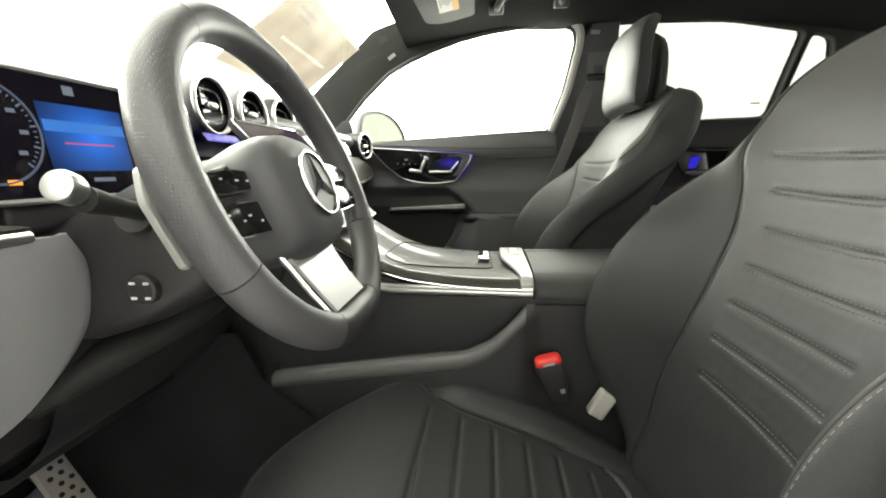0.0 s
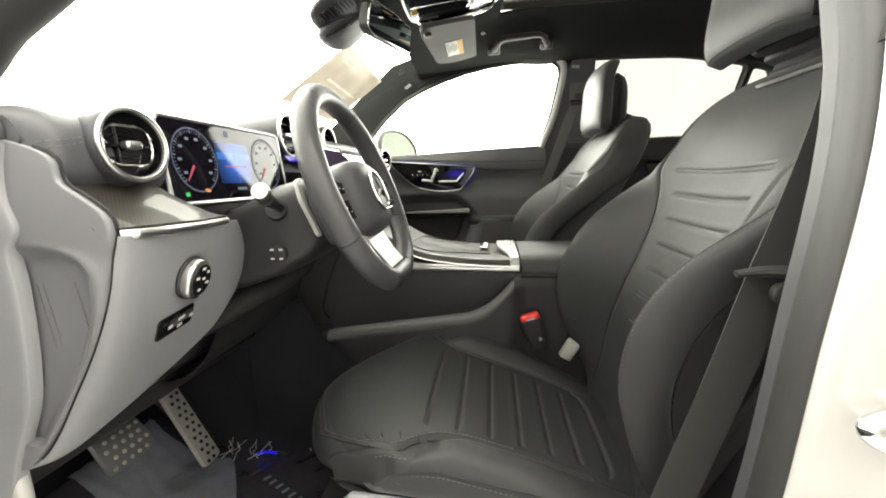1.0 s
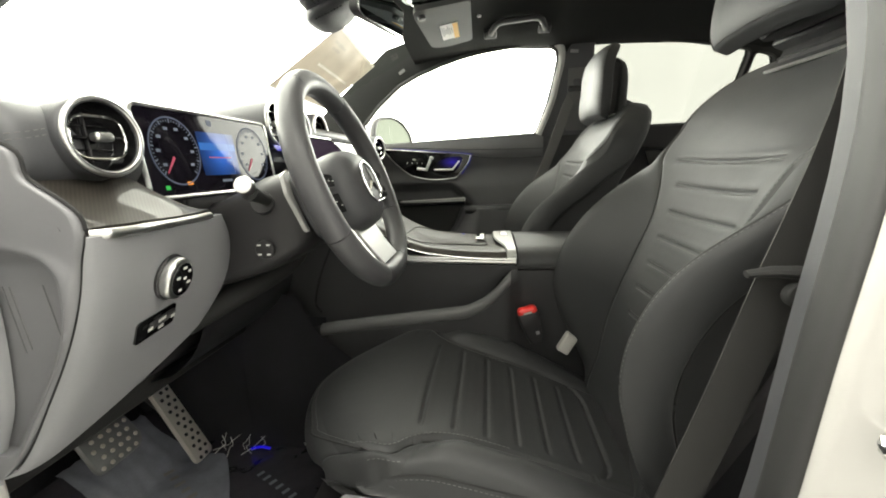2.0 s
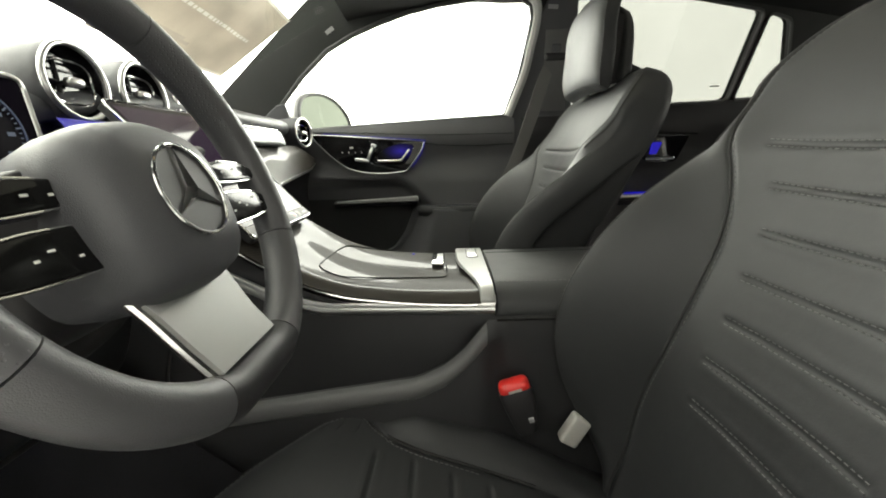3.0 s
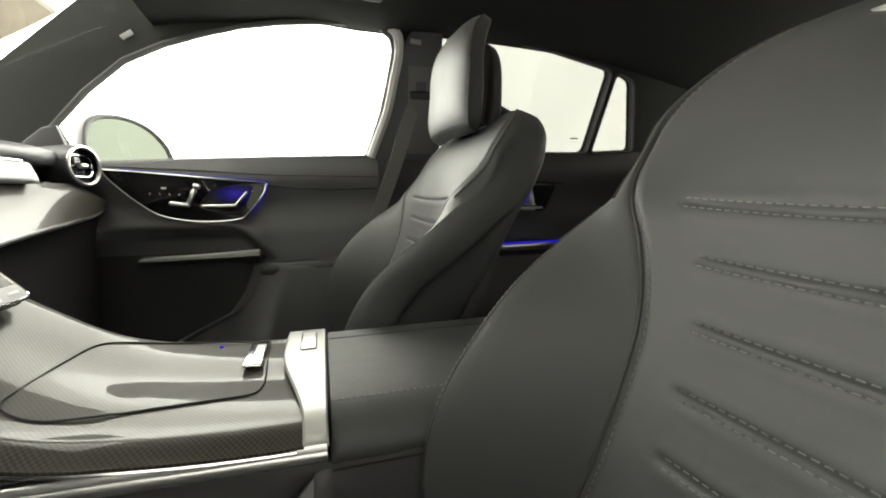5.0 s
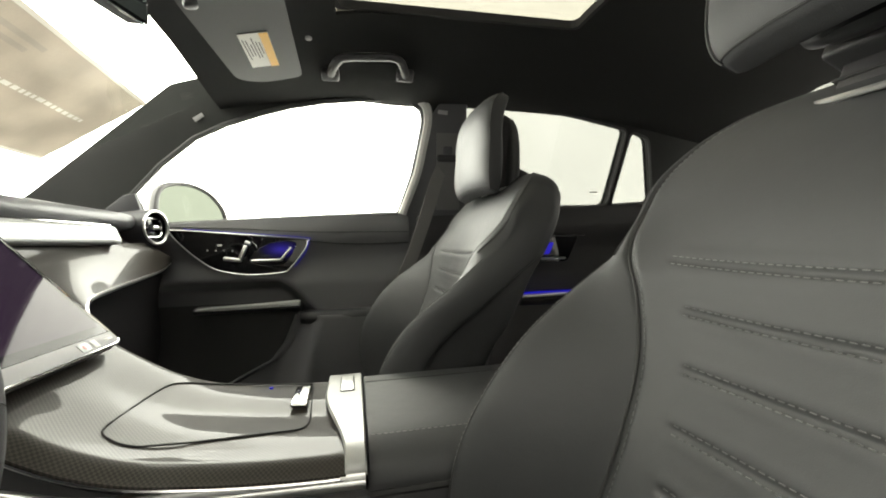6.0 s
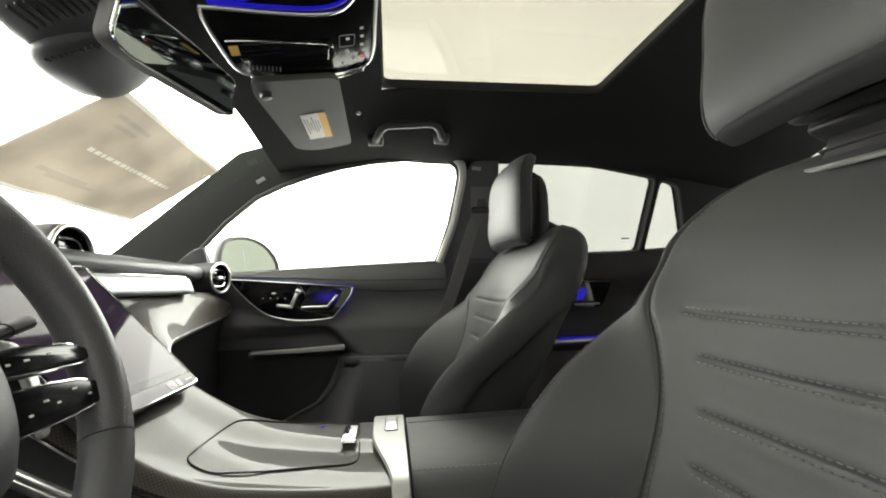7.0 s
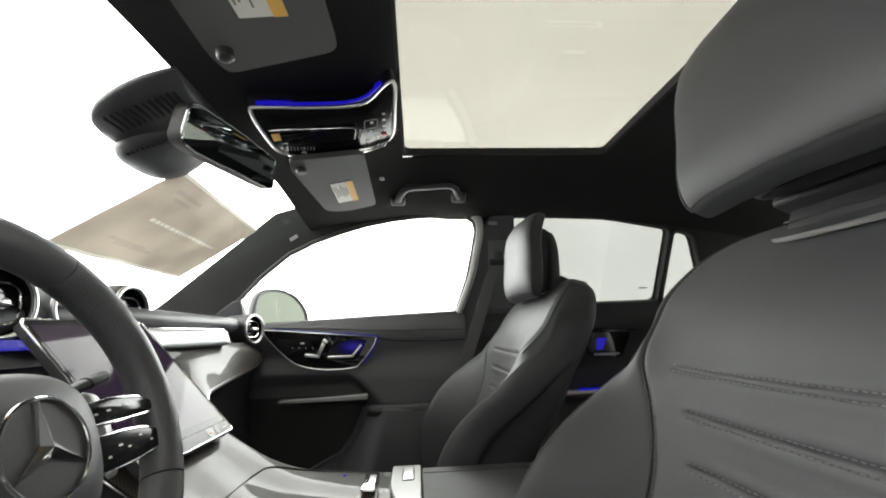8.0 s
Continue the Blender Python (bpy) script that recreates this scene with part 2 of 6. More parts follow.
def part(name, bm, mat, parent=None, label="", sharp=35):
    bmesh.ops.recalc_face_normals(bm, faces=bm.faces[:])
    me = bpy.data.meshes.new(name)
    bm.to_mesh(me)
    bm.free()
    me.materials.append(mat)
    me.shade_smooth()
    me.set_sharp_from_angle(angle=radians(sharp))
    ob = new(name, me)
    if parent:
        ob.parent = parent
        ob.matrix_parent_inverse = Matrix.Translation(-parent.location)
    if label:
        ob["label"] = label
    return ob


def structure(name, bm, mat, label, category):
    return tagged(part(name, bm, mat), label, category, kind="structure")


def cat(points, n):
    """Points along a smooth curve through the given ones."""
    p = np.array(points, float)
    p = np.vstack([2 * p[0] - p[1], p, 2 * p[-1] - p[-2]])
    out = []
    m = len(p) - 3
    for k in np.linspace(0, m, n):
        i = min(int(k), m - 1)
        t = k - i
        a, b, c, d = p[i:i + 4]
        out.append(0.5 * (2 * b + (c - a) * t + (2 * a - 5 * b + 4 * c - d) * t * t + (3 * b - a - 3 * c + d) * t ** 3))
    return np.array(out)


def loop(points, n):
    """A closed smooth curve through the given points."""
    p = list(points)
    k = len(p)
    q = cat([p[-2], p[-1]] + p + [p[0], p[1]], (k + 3) * 16 + 1)
    q = q[32:32 + 16 * k]
    idx = np.linspace(0, len(q), n, endpoint=False).astype(int)
    return q[idx]


def rounded(points, r, seg=5):
    """A polygon's outline with rounded corners."""
    out = []
    k = len(points)
    for i in range(k):
        a, b, c = (np.array(points[(i + j) % k], float) for j in (-1, 0, 1))
        da, dc = a - b, c - b
        la, lc = np.linalg.norm(da), np.linalg.norm(dc)
        rr = r[i] if isinstance(r, (list, tuple)) else r
        rr = min(rr, la * 0.48, lc * 0.48)
        s, e = b + da / la * rr, b + dc / lc * rr
        for t in np.linspace(0, 1, seg + 1):
            out.append((1 - t) ** 2 * s + 2 * t * (1 - t) * b + t * t * e)
    return np.array(out)


def sheet(rows, close_u=False, close_v=False):
    """A surface over a grid of points."""
    bm = bmesh.new()
    vs = [[bm.verts.new(p) for p in r] for r in rows]
    nu, nv = len(vs), len(vs[0])
    for i in range(nu if close_u else nu - 1):
        for j in range(nv if close_v else nv - 1):
            q = (vs[i][j], vs[(i + 1) % nu][j], vs[(i + 1) % nu][(j + 1) % nv], vs[i][(j + 1) % nv])
            if len({tuple(np.round(v.co, 6)) for v in q}) > 2:
                bm.faces.new(q)
    return bm


def loft(rings, caps=True):
    bm = sheet(rings, False, True)
    if caps:
        bm.verts.ensure_lookup_table()
        n = len(rings[0])
        for k in (0, len(rings) - 1):
            bm.faces.new([bm.verts[k * n + j] for j in range(n)])
    return bm


def thick(bm, d):
    bmesh.ops.recalc_face_normals(bm, faces=bm.faces[:])
    bmesh.ops.solidify(bm, geom=bm.faces[:], thickness=d)
    return bm


def rbox(sx, sy, sz, r=0.004, m=None, seg=3):
    bm = bmesh.new()
    bmesh.ops.create_cube(bm, size=1, matrix=Matrix.Diagonal((sx, sy, sz, 1)))
    if r:
        bmesh.ops.bevel(bm, geom=bm.edges[:], offset=r, segments=seg, profile=0.5, affect="EDGES")
    if m is not None:
        bm.transform(m)
    return bm


def box(x0, x1, y0, y1, z0, z1, r=0.004):
    return rbox(x1 - x0, y1 - y0, z1 - z0, r, Matrix.Translation(((x0 + x1) / 2, (y0 + y1) / 2, (z0 + z1) / 2)))


def tube(path, r, seg=10, closed=False, flat=1.0, up=(0, 0, 1)):
    """A round or flattened rod along a path; r may be a list."""
    p = [Vector(q) for q in path]
    n = len(p)
    rings = []
    for i in range(n):
        a = p[(i - 1) % n] if closed or i else p[0]
        b = p[(i + 1) % n] if closed or i < n - 1 else p[-1]
        d = (b - a).normalized()
        s = d.cross(Vector(up))
        s = s.normalized() if s.length > 1e-4 else d.orthogonal().normalized()
        w = s.cross(d)
        ri = r[i] if isinstance(r, (list, tuple, np.ndarray)) else r
        rings.append([p[i] + (s * math.cos(t) + w * math.sin(t) * flat) * ri for t in np.linspace(0, 2 * math.pi, seg, endpoint=False)])
    if closed:
        return sheet(rings, True, True)
    return loft(rings)


def plate(outline, frame_m, d, r=0.0):
    """A flat polygon in the frame's xy plane, d thick along its z, edges rounded by r."""
    bm = bmesh.new()
    a = [bm.verts.new((q[0], q[1], 0)) for q in outline]
    f = bm.faces.new(a)
    res = bmesh.ops.extrude_face_region(bm, geom=[f])
    top = [v for v in res["geom"] if isinstance(v, bmesh.types.BMVert)]
    bmesh.ops.translate(bm, verts=top, vec=(0, 0, d))
    if r:
        fs = [g for g in res["geom"] if isinstance(g, bmesh.types.BMFace)]
        ed = [e for e in fs[0].edges]
        bmesh.ops.bevel(bm, geom=ed, offset=r, segments=3, profile=0.5, affect="EDGES")
    bm.transform(frame_m)
    return bm


def holed(outer, holes, frame_m, d):
    """A flat plate with openings through it."""
    bm = bmesh.new()
    for ring in [outer, *holes]:
        vs = [bm.verts.new((q[0], q[1], 0)) for q in ring]
        for i in range(len(vs)):
            bm.edges.new((vs[i], vs[(i + 1) % len(vs)]))
    bmesh.ops.triangle_fill(bm, use_beauty=True, use_dissolve=False, edges=bm.edges[:])
    res = bmesh.ops.extrude_face_region(bm, geom=bm.faces[:])
    bmesh.ops.translate(bm, verts=[v for v in res["geom"] if isinstance(v, bmesh.types.BMVert)], vec=(0, 0, d))
    bm.transform(frame_m)
    return bm


def axes(o, x, y):
    """A frame from its origin and two directions."""
    x = Vector(x).normalized()
    z = x.cross(Vector(y)).normalized()
    y = z.cross(x)
    m = Matrix((x, y, z)).transposed().to_4x4()
    m.translation = o
    return m


def merge(*bms):
    """One mesh from several pieces of the same part."""
    me = bpy.data.meshes.new("tmp")
    out = bmesh.new()
    for b in bms:
        b.to_mesh(me)
        out.from_mesh(me)
        b.free()
    bpy.data.meshes.remove(me)
    return out


def disc(r, d, m, seg=48, bev=0.0):
    bm = bmesh.new()
    bmesh.ops.create_cone(bm, cap_ends=True, segments=seg, radius1=r, radius2=r, depth=d)
    if bev:
        bmesh.ops.bevel(bm, geom=[e for e in bm.edges if abs(e.verts[0].co.z - e.verts[1].co.z) < 1e-5], offset=bev, segments=3, profile=0.5, affect="EDGES")
    bm.transform(m)
    return bm


def ring(r, tr, m, seg=64, tseg=12, sx=1.0, flat=1.0):
    return_rows = []
    for a in np.linspace(0, 2 * math.pi, seg, endpoint=False):
        row = []
        for b in np.linspace(0, 2 * math.pi, tseg, endpoint=False):
            q = r + tr * math.cos(b)
            row.append(m @ Vector((q * math.cos(a) * sx, q * math.sin(a), tr * flat * math.sin(b))))
        return_rows.append(row)
    return sheet(return_rows, True, True)


def spline(xs, ys):
    """A smooth function through points."""
    xs, ys = np.array(xs, float), np.array(ys, float)
    d = np.gradient(ys, xs)

    def f(x):
        x = min(max(x, xs[0]), xs[-1])
        i = min(int(np.searchsorted(xs, x, "right")) - 1, len(xs) - 2)
        h = xs[i + 1] - xs[i]
        t = (x - xs[i]) / h
        return ((1 + 2 * t) * (1 - t) ** 2 * ys[i] + t * (1 - t) ** 2 * h * d[i] + t * t * (3 - 2 * t) * ys[i + 1] + t * t * (t - 1) * h * d[i + 1])
    return f


def smooth(a, b, x):
    t = min(max((x - a) / (b - a), 0), 1)
    return t * t * (3 - 2 * t)


def dashes(path, length=0.0055, gap=0.003, r=0.0007, lift=(0, 0, 0)):
    """Single stitches along a path."""
    p = np.array([list(q) for q in path], float)
    s = np.concatenate([[0], np.cumsum(np.linalg.norm(np.diff(p, axis=0), axis=1))])
    bms = bmesh.new()
    k = 0.0
    while k + length < s[-1]:
        a = Vector([np.interp(k, s, p[:, i]) for i in range(3)]) + Vector(lift)
        b = Vector([np.interp(k + length, s, p[:, i]) for i in range(3)]) + Vector(lift)
        d = (b - a).normalized()
        u = d.orthogonal().normalized() * r
        w = d.cross(u)
        lo = [bms.verts.new(a + x) for x in (u, w, -u, -w)]
        hi = [bms.verts.new(b + x) for x in (u, w, -u, -w)]
        for i in range(4):
            bms.faces.new((lo[i], lo[(i + 1) % 4], hi[(i + 1) % 4], hi[i]))
        bms.faces.new(lo[::-1]), bms.faces.new(hi)
        k += length + gap
    return bms


# ---- the booth ----
structure("ground", box(-6, 8, -2.2, 6, -0.1, 0.0, 0), BOOTH_FLOOR, "pale grey smooth floor of a bright photo booth", "floor")
for nm, b in (("wall_north", (-6.1, -6, -2.2, 6, 0, 4.2)), ("wall_south", (8, 8.1, -2.2, 6, 0, 4.2)), ("wall_east", (-6, 8, 6, 6.1, 0, 4.2)), ("wall_west", (-6, 8, -2.2, -2.1, 0, 4.2))):
    if nm == "wall_west":
        structure(nm, box(*b, 0), BOOTH_BACK, "plain grey wall of the photo booth", "wall")
    else:
        structure(nm, box(*b, 0), {"wall_north": BOOTH_FRONT, "wall_east": BOOTH_EAST}.get(nm, BOOTH_WALL), "glowing white wall of a photo booth", "wall")
structure("ceiling", box(-6, 8, -2.2, 6, 4.2, 4.3, 0), BOOTH_TOP, "glowing white light ceiling of a photo booth", "ceiling")

# ---- the car's shell ----
FLIP = Matrix.Diagonal((1, -1, 1, 1))
LEAN_IN = 0.3
SIDE = axes((0, 0.745, 1.31), (1, 0, 0), (0, -LEAN_IN, 1))
SIDE_K = math.sqrt(1 + LEAN_IN ** 2)


def sz(points):
    """Outline points (x, height) laid into the leaning plane of the side windows."""
    return [(x, (z - 1.31) * SIDE_K) for x, z in points]


def side_y(z):
    return 0.745 - (z - 1.31) * LEAN_IN


FRONT_WIN = [(-0.49, 1.372), (-0.404, 1.454), (-0.31, 1.525), (-0.226, 1.563), (-0.136, 1.593), (-0.05, 1.616), (0.039, 1.632), (0.129, 1.641), (0.235, 1.646), (0.290, 1.641), (0.320, 1.622), (0.328, 1.590), (0.315, 1.516), (0.297, 1.434), (0.253, 1.316), (-0.026, 1.307), (-0.28, 1.297), (-0.47, 1.288)]
REAR_WIN = rounded([(0.45, 1.655), (0.62, 1.645), (0.82, 1.622), (1.030, 1.586), (0.994, 1.335), (0.47, 1.328)], 0.02, 3)
QUARTER_WIN = rounded([(1.045, 1.581), (1.118, 1.562), (1.180, 1.345), (1.008, 1.337)], 0.02, 3)
RAIL = [(-0.90, 1.275), (-0.733, 1.375), (-0.563, 1.500), (-0.351, 1.657), (-0.265, 1.680), (0.3, 1.72), (0.9, 1.69), (1.5, 1.60), (1.95, 1.40), (1.95, 1.275)]

car = thing("car", "white car body shell with dark trim inside", "car body", at=(0.3, 0, 0.2))
part("side_frame", holed(sz(RAIL), [sz(FRONT_WIN), sz(REAR_WIN), sz(QUARTER_WIN)], SIDE, -0.035), PILLAR_CLOTH, car, "dark cloth-covered pillars and roof rail")
bm = holed(sz([(-0.90, 1.275), (-0.733, 1.375), (-0.563, 1.500), (-0.351, 1.657), (-0.265, 1.680), (0.3, 1.72), (0.9, 1.69), (1.5, 1.60), (1.95, 1.40), (1.95, 1.275),
                (0.335, 1.275), (0.35, 1.45), (0.36, 1.60), (0.33, 1.64), (0.235, 1.665), (0.039, 1.655), (-0.136, 1.615), (-0.31, 1.545), (-0.52, 1.372), (-0.62, 1.275)]), [sz(REAR_WIN), sz(QUARTER_WIN)], SIDE, -0.035)
bm.transform(FLIP)
part("side_frame", bm, PILLAR_CLOTH, car, "dark cloth-covered pillars and roof rail")

# floor pan, bulkhead, rear end
part("dash_core", box(-1.02, -0.56, -0.735, 0.735, 0.80, 1.17, 0.01), MATT, car)
part("tunnel_core", box(-1.0, -0.40, -0.138, 0.138, 0.44, 0.88, 0.02), CARPET, car, "black carpeted tunnel core")
part("floor_pan", box(-1.1, 1.7, -0.74, 0.74, 0.40, 0.45, 0.01), CARPET, car, "black carpeted floor")
part("bulkhead", sheet([[(-0.80, y, 0.45), (-0.98, y, 0.62), (-1.02, y, 0.9), (-1.04, y, 1.25)] for y in (-0.8, 0, 0.8)]), CARPET, car, "black carpeted bulkhead")
part("rear_panel", box(1.55, 1.6, -0.74, 0.74, 0.42, 1.35, 0.01), MATT, car)
part("roof_panel", holed([(-0.25, -0.64), (1.95, -0.6), (1.95, 0.6), (-0.25, 0.64)], [[(-0.03, -0.50), (-0.03, 0.50), (0.78, 0.50), (0.78, -0.50)]], Matrix.Translation((0, 0, 1.80)), 0.02), PAINT, car, "white painted roof skin")
part("sill", box(-0.85, 1.3, -0.80, -0.70, 0.36, 0.50, 0.02), PAINT, car, "white painted door sill")
part("sill", box(-0.85, 1.3, 0.70, 0.80, 0.36, 0.50, 0.02), PAINT, car, "white painted door sill")
part("front_cowl", box(-1.5, -0.98, -0.78, 0.78, 0.5, 1.19, 0.03), PAINT, car, "white painted front end under the windscreen")
# door jamb behind the driver's opening
EDGE = spline([0.5, 0.7, 0.89, 1.037, 1.233, 1.33, 1.48, 1.62], [0.250, 0.276, 0.309, 0.325, 0.344, 0.340, 0.350, 0.362])


def jamb_row(z, section):
    """A level cut through the rear edge of the driver's door opening."""
    e, lean = EDGE(z), 0.3 * max(0.0, z - 1.30)
    return [(e + dx_, y + lean, z) for dx_, y in section]


HEIGHTS = np.linspace(0.5, 1.62, 40)
part("pillar_panel", sheet([jamb_row(z, cat([(0.01, -0.784), (0.03, -0.796), (0.08, -0.802), (0.22, -0.805)], 12)) for z in np.linspace(1.275, 1.62, 14)]), PILLAR_RUBBER, car, "dark outer panel of the pillar", 60)
part("door_jamb", sheet([jamb_row(z, cat([(0.03, -0.776), (-0.002, -0.781), (-0.009, -0.788), (-0.002, -0.800), (0.03, -0.808), (0.09, -0.808), (0.13, -0.808)], 24)) for z in np.linspace(0.5, 1.29, 30)]), PAINT, car, "white painted door jamb", 60)
part("door_seal", sheet([jamb_row(z, cat([(0.03, -0.722), (0.006, -0.727), (-0.003, -0.738), (-0.007, -0.754), (-0.009, -0.770), (-0.004, -0.780), (0.010, -0.784), (0.03, -0.785)], 24)) for z in HEIGHTS]), PILLAR_RUBBER, car, "wide grey rubber weatherstrip on the pillar", 60)
part("rear_door_skin", sheet([[(x, -0.80 - 0.10 * smooth(0.42, 0.60, x) * (0.7 + 0.3 * math.sin(2.2 * (z - 0.3))), z) for z in np.linspace(0.45, 1.33, 14)] for x in np.linspace(0.40, 1.6, 24)]), PAINT, car, "white painted rear door beside the jamb")
striker = part("door_striker", tube(cat([(0.385, -0.805, 1.012), (0.345, -0.822, 1.014), (0.322, -0.828, 1.008), (0.335, -0.828, 0.995), (0.39, -0.808, 0.982)], 20), 0.006, 8), CHROME, car, "bright metal door striker loop")
part("striker_plate", rbox(0.055, 0.006, 0.085, 0.003, Matrix.Translation((0.395, -0.809, 0.995)) @ pose(0, 0, 0, 0, -15, 0)), STEEL, striker)
for dz in (0.022, -0.024):
    part("bolt", disc(0.011, 0.01, axes((0.395 + dz * 0.2, -0.815, 0.995 + dz), (1, 0, 0), (0, 0, 1)), 12), DARK, striker)
lab = part("door_label", rbox(0.05, 0.002, 0.045, 0, Matrix.Translation((0.39, -0.8095, 1.085))), PAPER, car, "printed white paper label")
for k in range(4):
    part("label_bar", rbox(0.038 - 0.006 * (k % 2), 0.001, 0.004, 0, Matrix.Translation((0.39, -0.811, 1.098 - k * 0.009))), INK, lab)
# hinge pillar ahead of the driver's opening
part("hinge_pillar", box(-0.85, -0.505, -0.762, -0.742, 0.42, 1.24, 0.008), PAINT, car, "white painted hinge pillar")
TRIM_X = spline([0.52, 0.868, 0.90, 0.955, 1.0, 1.094, 1.130, 1.138, 1.148, 1.182, 1.224, 1.242], [-0.58, -0.50, -0.487, -0.463, -0.455, -0.449, -0.449, -0.446, -0.438, -0.443, -0.439, -0.433])
part("hinge_cover", sheet([[(TRIM_X(z) - d, y, z) for d, y in cat([(0.0, -0.748), (0.001, -0.758), (0.006, -0.7635), (0.04, -0.766), (0.12, -0.776), (0.20, -0.80), (0.24, -0.84)], 30)] for z in np.linspace(0.52, 1.243, 84)]), GREY_LIT, car, "smooth grey cover along the hinge pillar", 60)
part("door_seal", tube(cat([(-0.57, -0.705, 1.30), (-0.525, -0.70, 1.348), (-0.491, -0.70, 1.377), (-0.441, -0.70, 1.404), (-0.400, -0.70, 1.428), (-0.31, -0.69, 1.50), (-0.2, -0.67, 1.58), (0.0, -0.65, 1.635), (0.2, -0.645, 1.655)], 40), 0.030, 12, flat=0.9), PILLAR_RUBBER, car, "grey rubber weatherstrip under the roof rail", 60)
# driver's B pillar trim
part("pillar_trim", loft([[(EDGE(z) + q, y + 0.3 * max(0, z - 1.30), z) for q, y in ((0.03, -0.690), (0.008, -0.705), (0.006, -0.73), (0.2, -0.73), (0.2, -0.69))] for z in np.linspace(0.5, 1.62, 24)]), SOFT, car, "black plastic pillar trim")

# passenger's side pillar trim and window seals
B_TRIM = [(0.278, 1.335), (0.318, 1.44), (0.338, 1.53), (0.350, 1.60), (0.375, 1.64), (0.46, 1.65), (0.47, 1.32), (0.50, 0.85), (0.30, 0.85)]
part("pillar_trim", plate(sz(B_TRIM), SIDE @ Matrix.Translation((0, 0, 0.002)), 0.012, 0.004), SOFT, car, "black plastic pillar trim")
part("pillar_inset", plate(sz([(0.368, 1.56), (0.435, 1.56), (0.452, 1.33), (0.375, 1.33)]), SIDE @ Matrix.Translation((0, 0, 0.015)), 0.003, 0.001), RIDGE, car)
for o, nm in ((FRONT_WIN, "a"), (REAR_WIN, "b"), (QUARTER_WIN, "c")):
    pts = [SIDE @ Vector((q[0], q[1], 0.003)) for q in sz(o)]
    part("window_seal", tube(pts, 0.008 if nm == "a" else 0.005, 6, True, up=(0, 1, 0.3)), RUBBER, car)
edge = [SIDE @ Vector((q[0], q[1], 0.006)) for q in sz([(0.272, 1.318), (0.316, 1.434), (0.334, 1.516), (0.347, 1.590), (0.338, 1.634), (0.305, 1.656), (0.262, 1.664)])]
part("frame_seal", tube(cat([q + Vector((-0.006, 0, 0)) for q in edge], 40), 0.0150, 8, up=(0, 1, 0.3)), FRAME_LIT, car, "rubber seal along the door frame, paled as lit from outside")
part("airbag_badge", rbox(0.028, 0.002, 0.012, 0.0008, Matrix.Translation((-0.292, side_y(1.578) - 0.003, 1.578)) @ pose(0, 0, 0, 17, -33, 0)), GREY_PLASTIC, car, "small grey oval pillar badge")
part("airbag_badge", rbox(0.03, 0.002, 0.012, 0.0008, Matrix.Translation((0.385, side_y(1.612) - 0.018, 1.612)) @ pose(0, 0, 0, 17, 5, 0)), GREY_PLASTIC, car, "small grey oval pillar badge")
part("mirror_sail", plate(sz([(-0.62, 1.29), (-0.505, 1.375), (-0.475, 1.38), (-0.46, 1.29)]), SIDE @ Matrix.Translation((0, 0, 0.002)), 0.012, 0.003), SOFT, car, "black corner cover at the door mirror")

# glass
def pane(name, outline, mat, label, flip=False):
    bm = plate(sz(outline), SIDE @ Matrix.Translation((0, 0, -0.022)), 0.004)
    if flip:
        bm.transform(FLIP)
    ob = structure(name, bm, mat, label, "window")
    ob.visible_shadow = False
    return ob


pane("window_1", FRONT_WIN, GLASS_CLEAR, "clear side window of the front passenger door")
pane("window_2", REAR_WIN, GLASS_TINT, "green-tinted rear door window")
pane("window_3", QUARTER_WIN, GLASS_TINT, "green-tinted small quarter window")
pane("window_4", REAR_WIN, GLASS_TINT, "green-tinted rear door window", True)
pane("window_5", QUARTER_WIN, GLASS_TINT, "green-tinted small quarter window", True)


def shield(y, s, off=0.0):
    """A place on the windscreen: y across, s from its top edge (0) to its base (1)."""
    x = -0.215 - 0.87 * s - 0.06 * (1 - (y / 0.7) ** 2) * (0.3 + 0.7 * s)
    z = 1.652 - 0.41 * s - 0.06 * s * s
    return Vector((x + off * 0.45, y, z - off * 0.9))


bm = sheet([[shield(y, s) for y in np.linspace(-0.66, 0.66, 17)] for s in np.linspace(0, 1, 13)])
ws = structure("window_6", thick(bm, 0.005), GLASS_CLEAR, "clear raked windscreen", "window")
ws.visible_shadow = False
bm = sheet([[(x, y, z) for y in np.linspace(-0.6, 0.6, 7)] for x, z in ((1.35, 1.66), (1.6, 1.56), (1.85, 1.42))])
rw = structure("window_7", thick(bm, 0.005), GLASS_TINT, "tinted sloping rear window", "window")
rw.visible_shadow = False

# headliner with the sunroof's opening
SR = (0.088, 0.655, 0.334)
ZC = spline([-0.24, -0.1, 0.0, 0.09, 0.3, 0.65, 1.0, 1.4], [1.642, 1.668, 1.694, 1.722, 1.738, 1.738, 1.712, 1.64])


def liner(x, y):
    drop = 0.03 + 0.065 * smooth(-0.2, 0.3, x)
    return ZC(x) - drop * smooth(0.27, 0.66, abs(y)) - 0.012 * (y / 0.66) ** 2


xs = sorted(set([*np.linspace(-0.235, SR[0], 9), *np.linspace(SR[0], SR[1], 9), *np.linspace(SR[1], 1.4, 11)]))
ys = sorted(set([*np.linspace(-0.66, -SR[2], 9), *np.linspace(-SR[2], SR[2], 9), *np.linspace(SR[2], 0.66, 9)]))
bm = bmesh.new()
vv = {(x, y): bm.verts.new((x, y, liner(x, y))) for x in xs for y in ys}
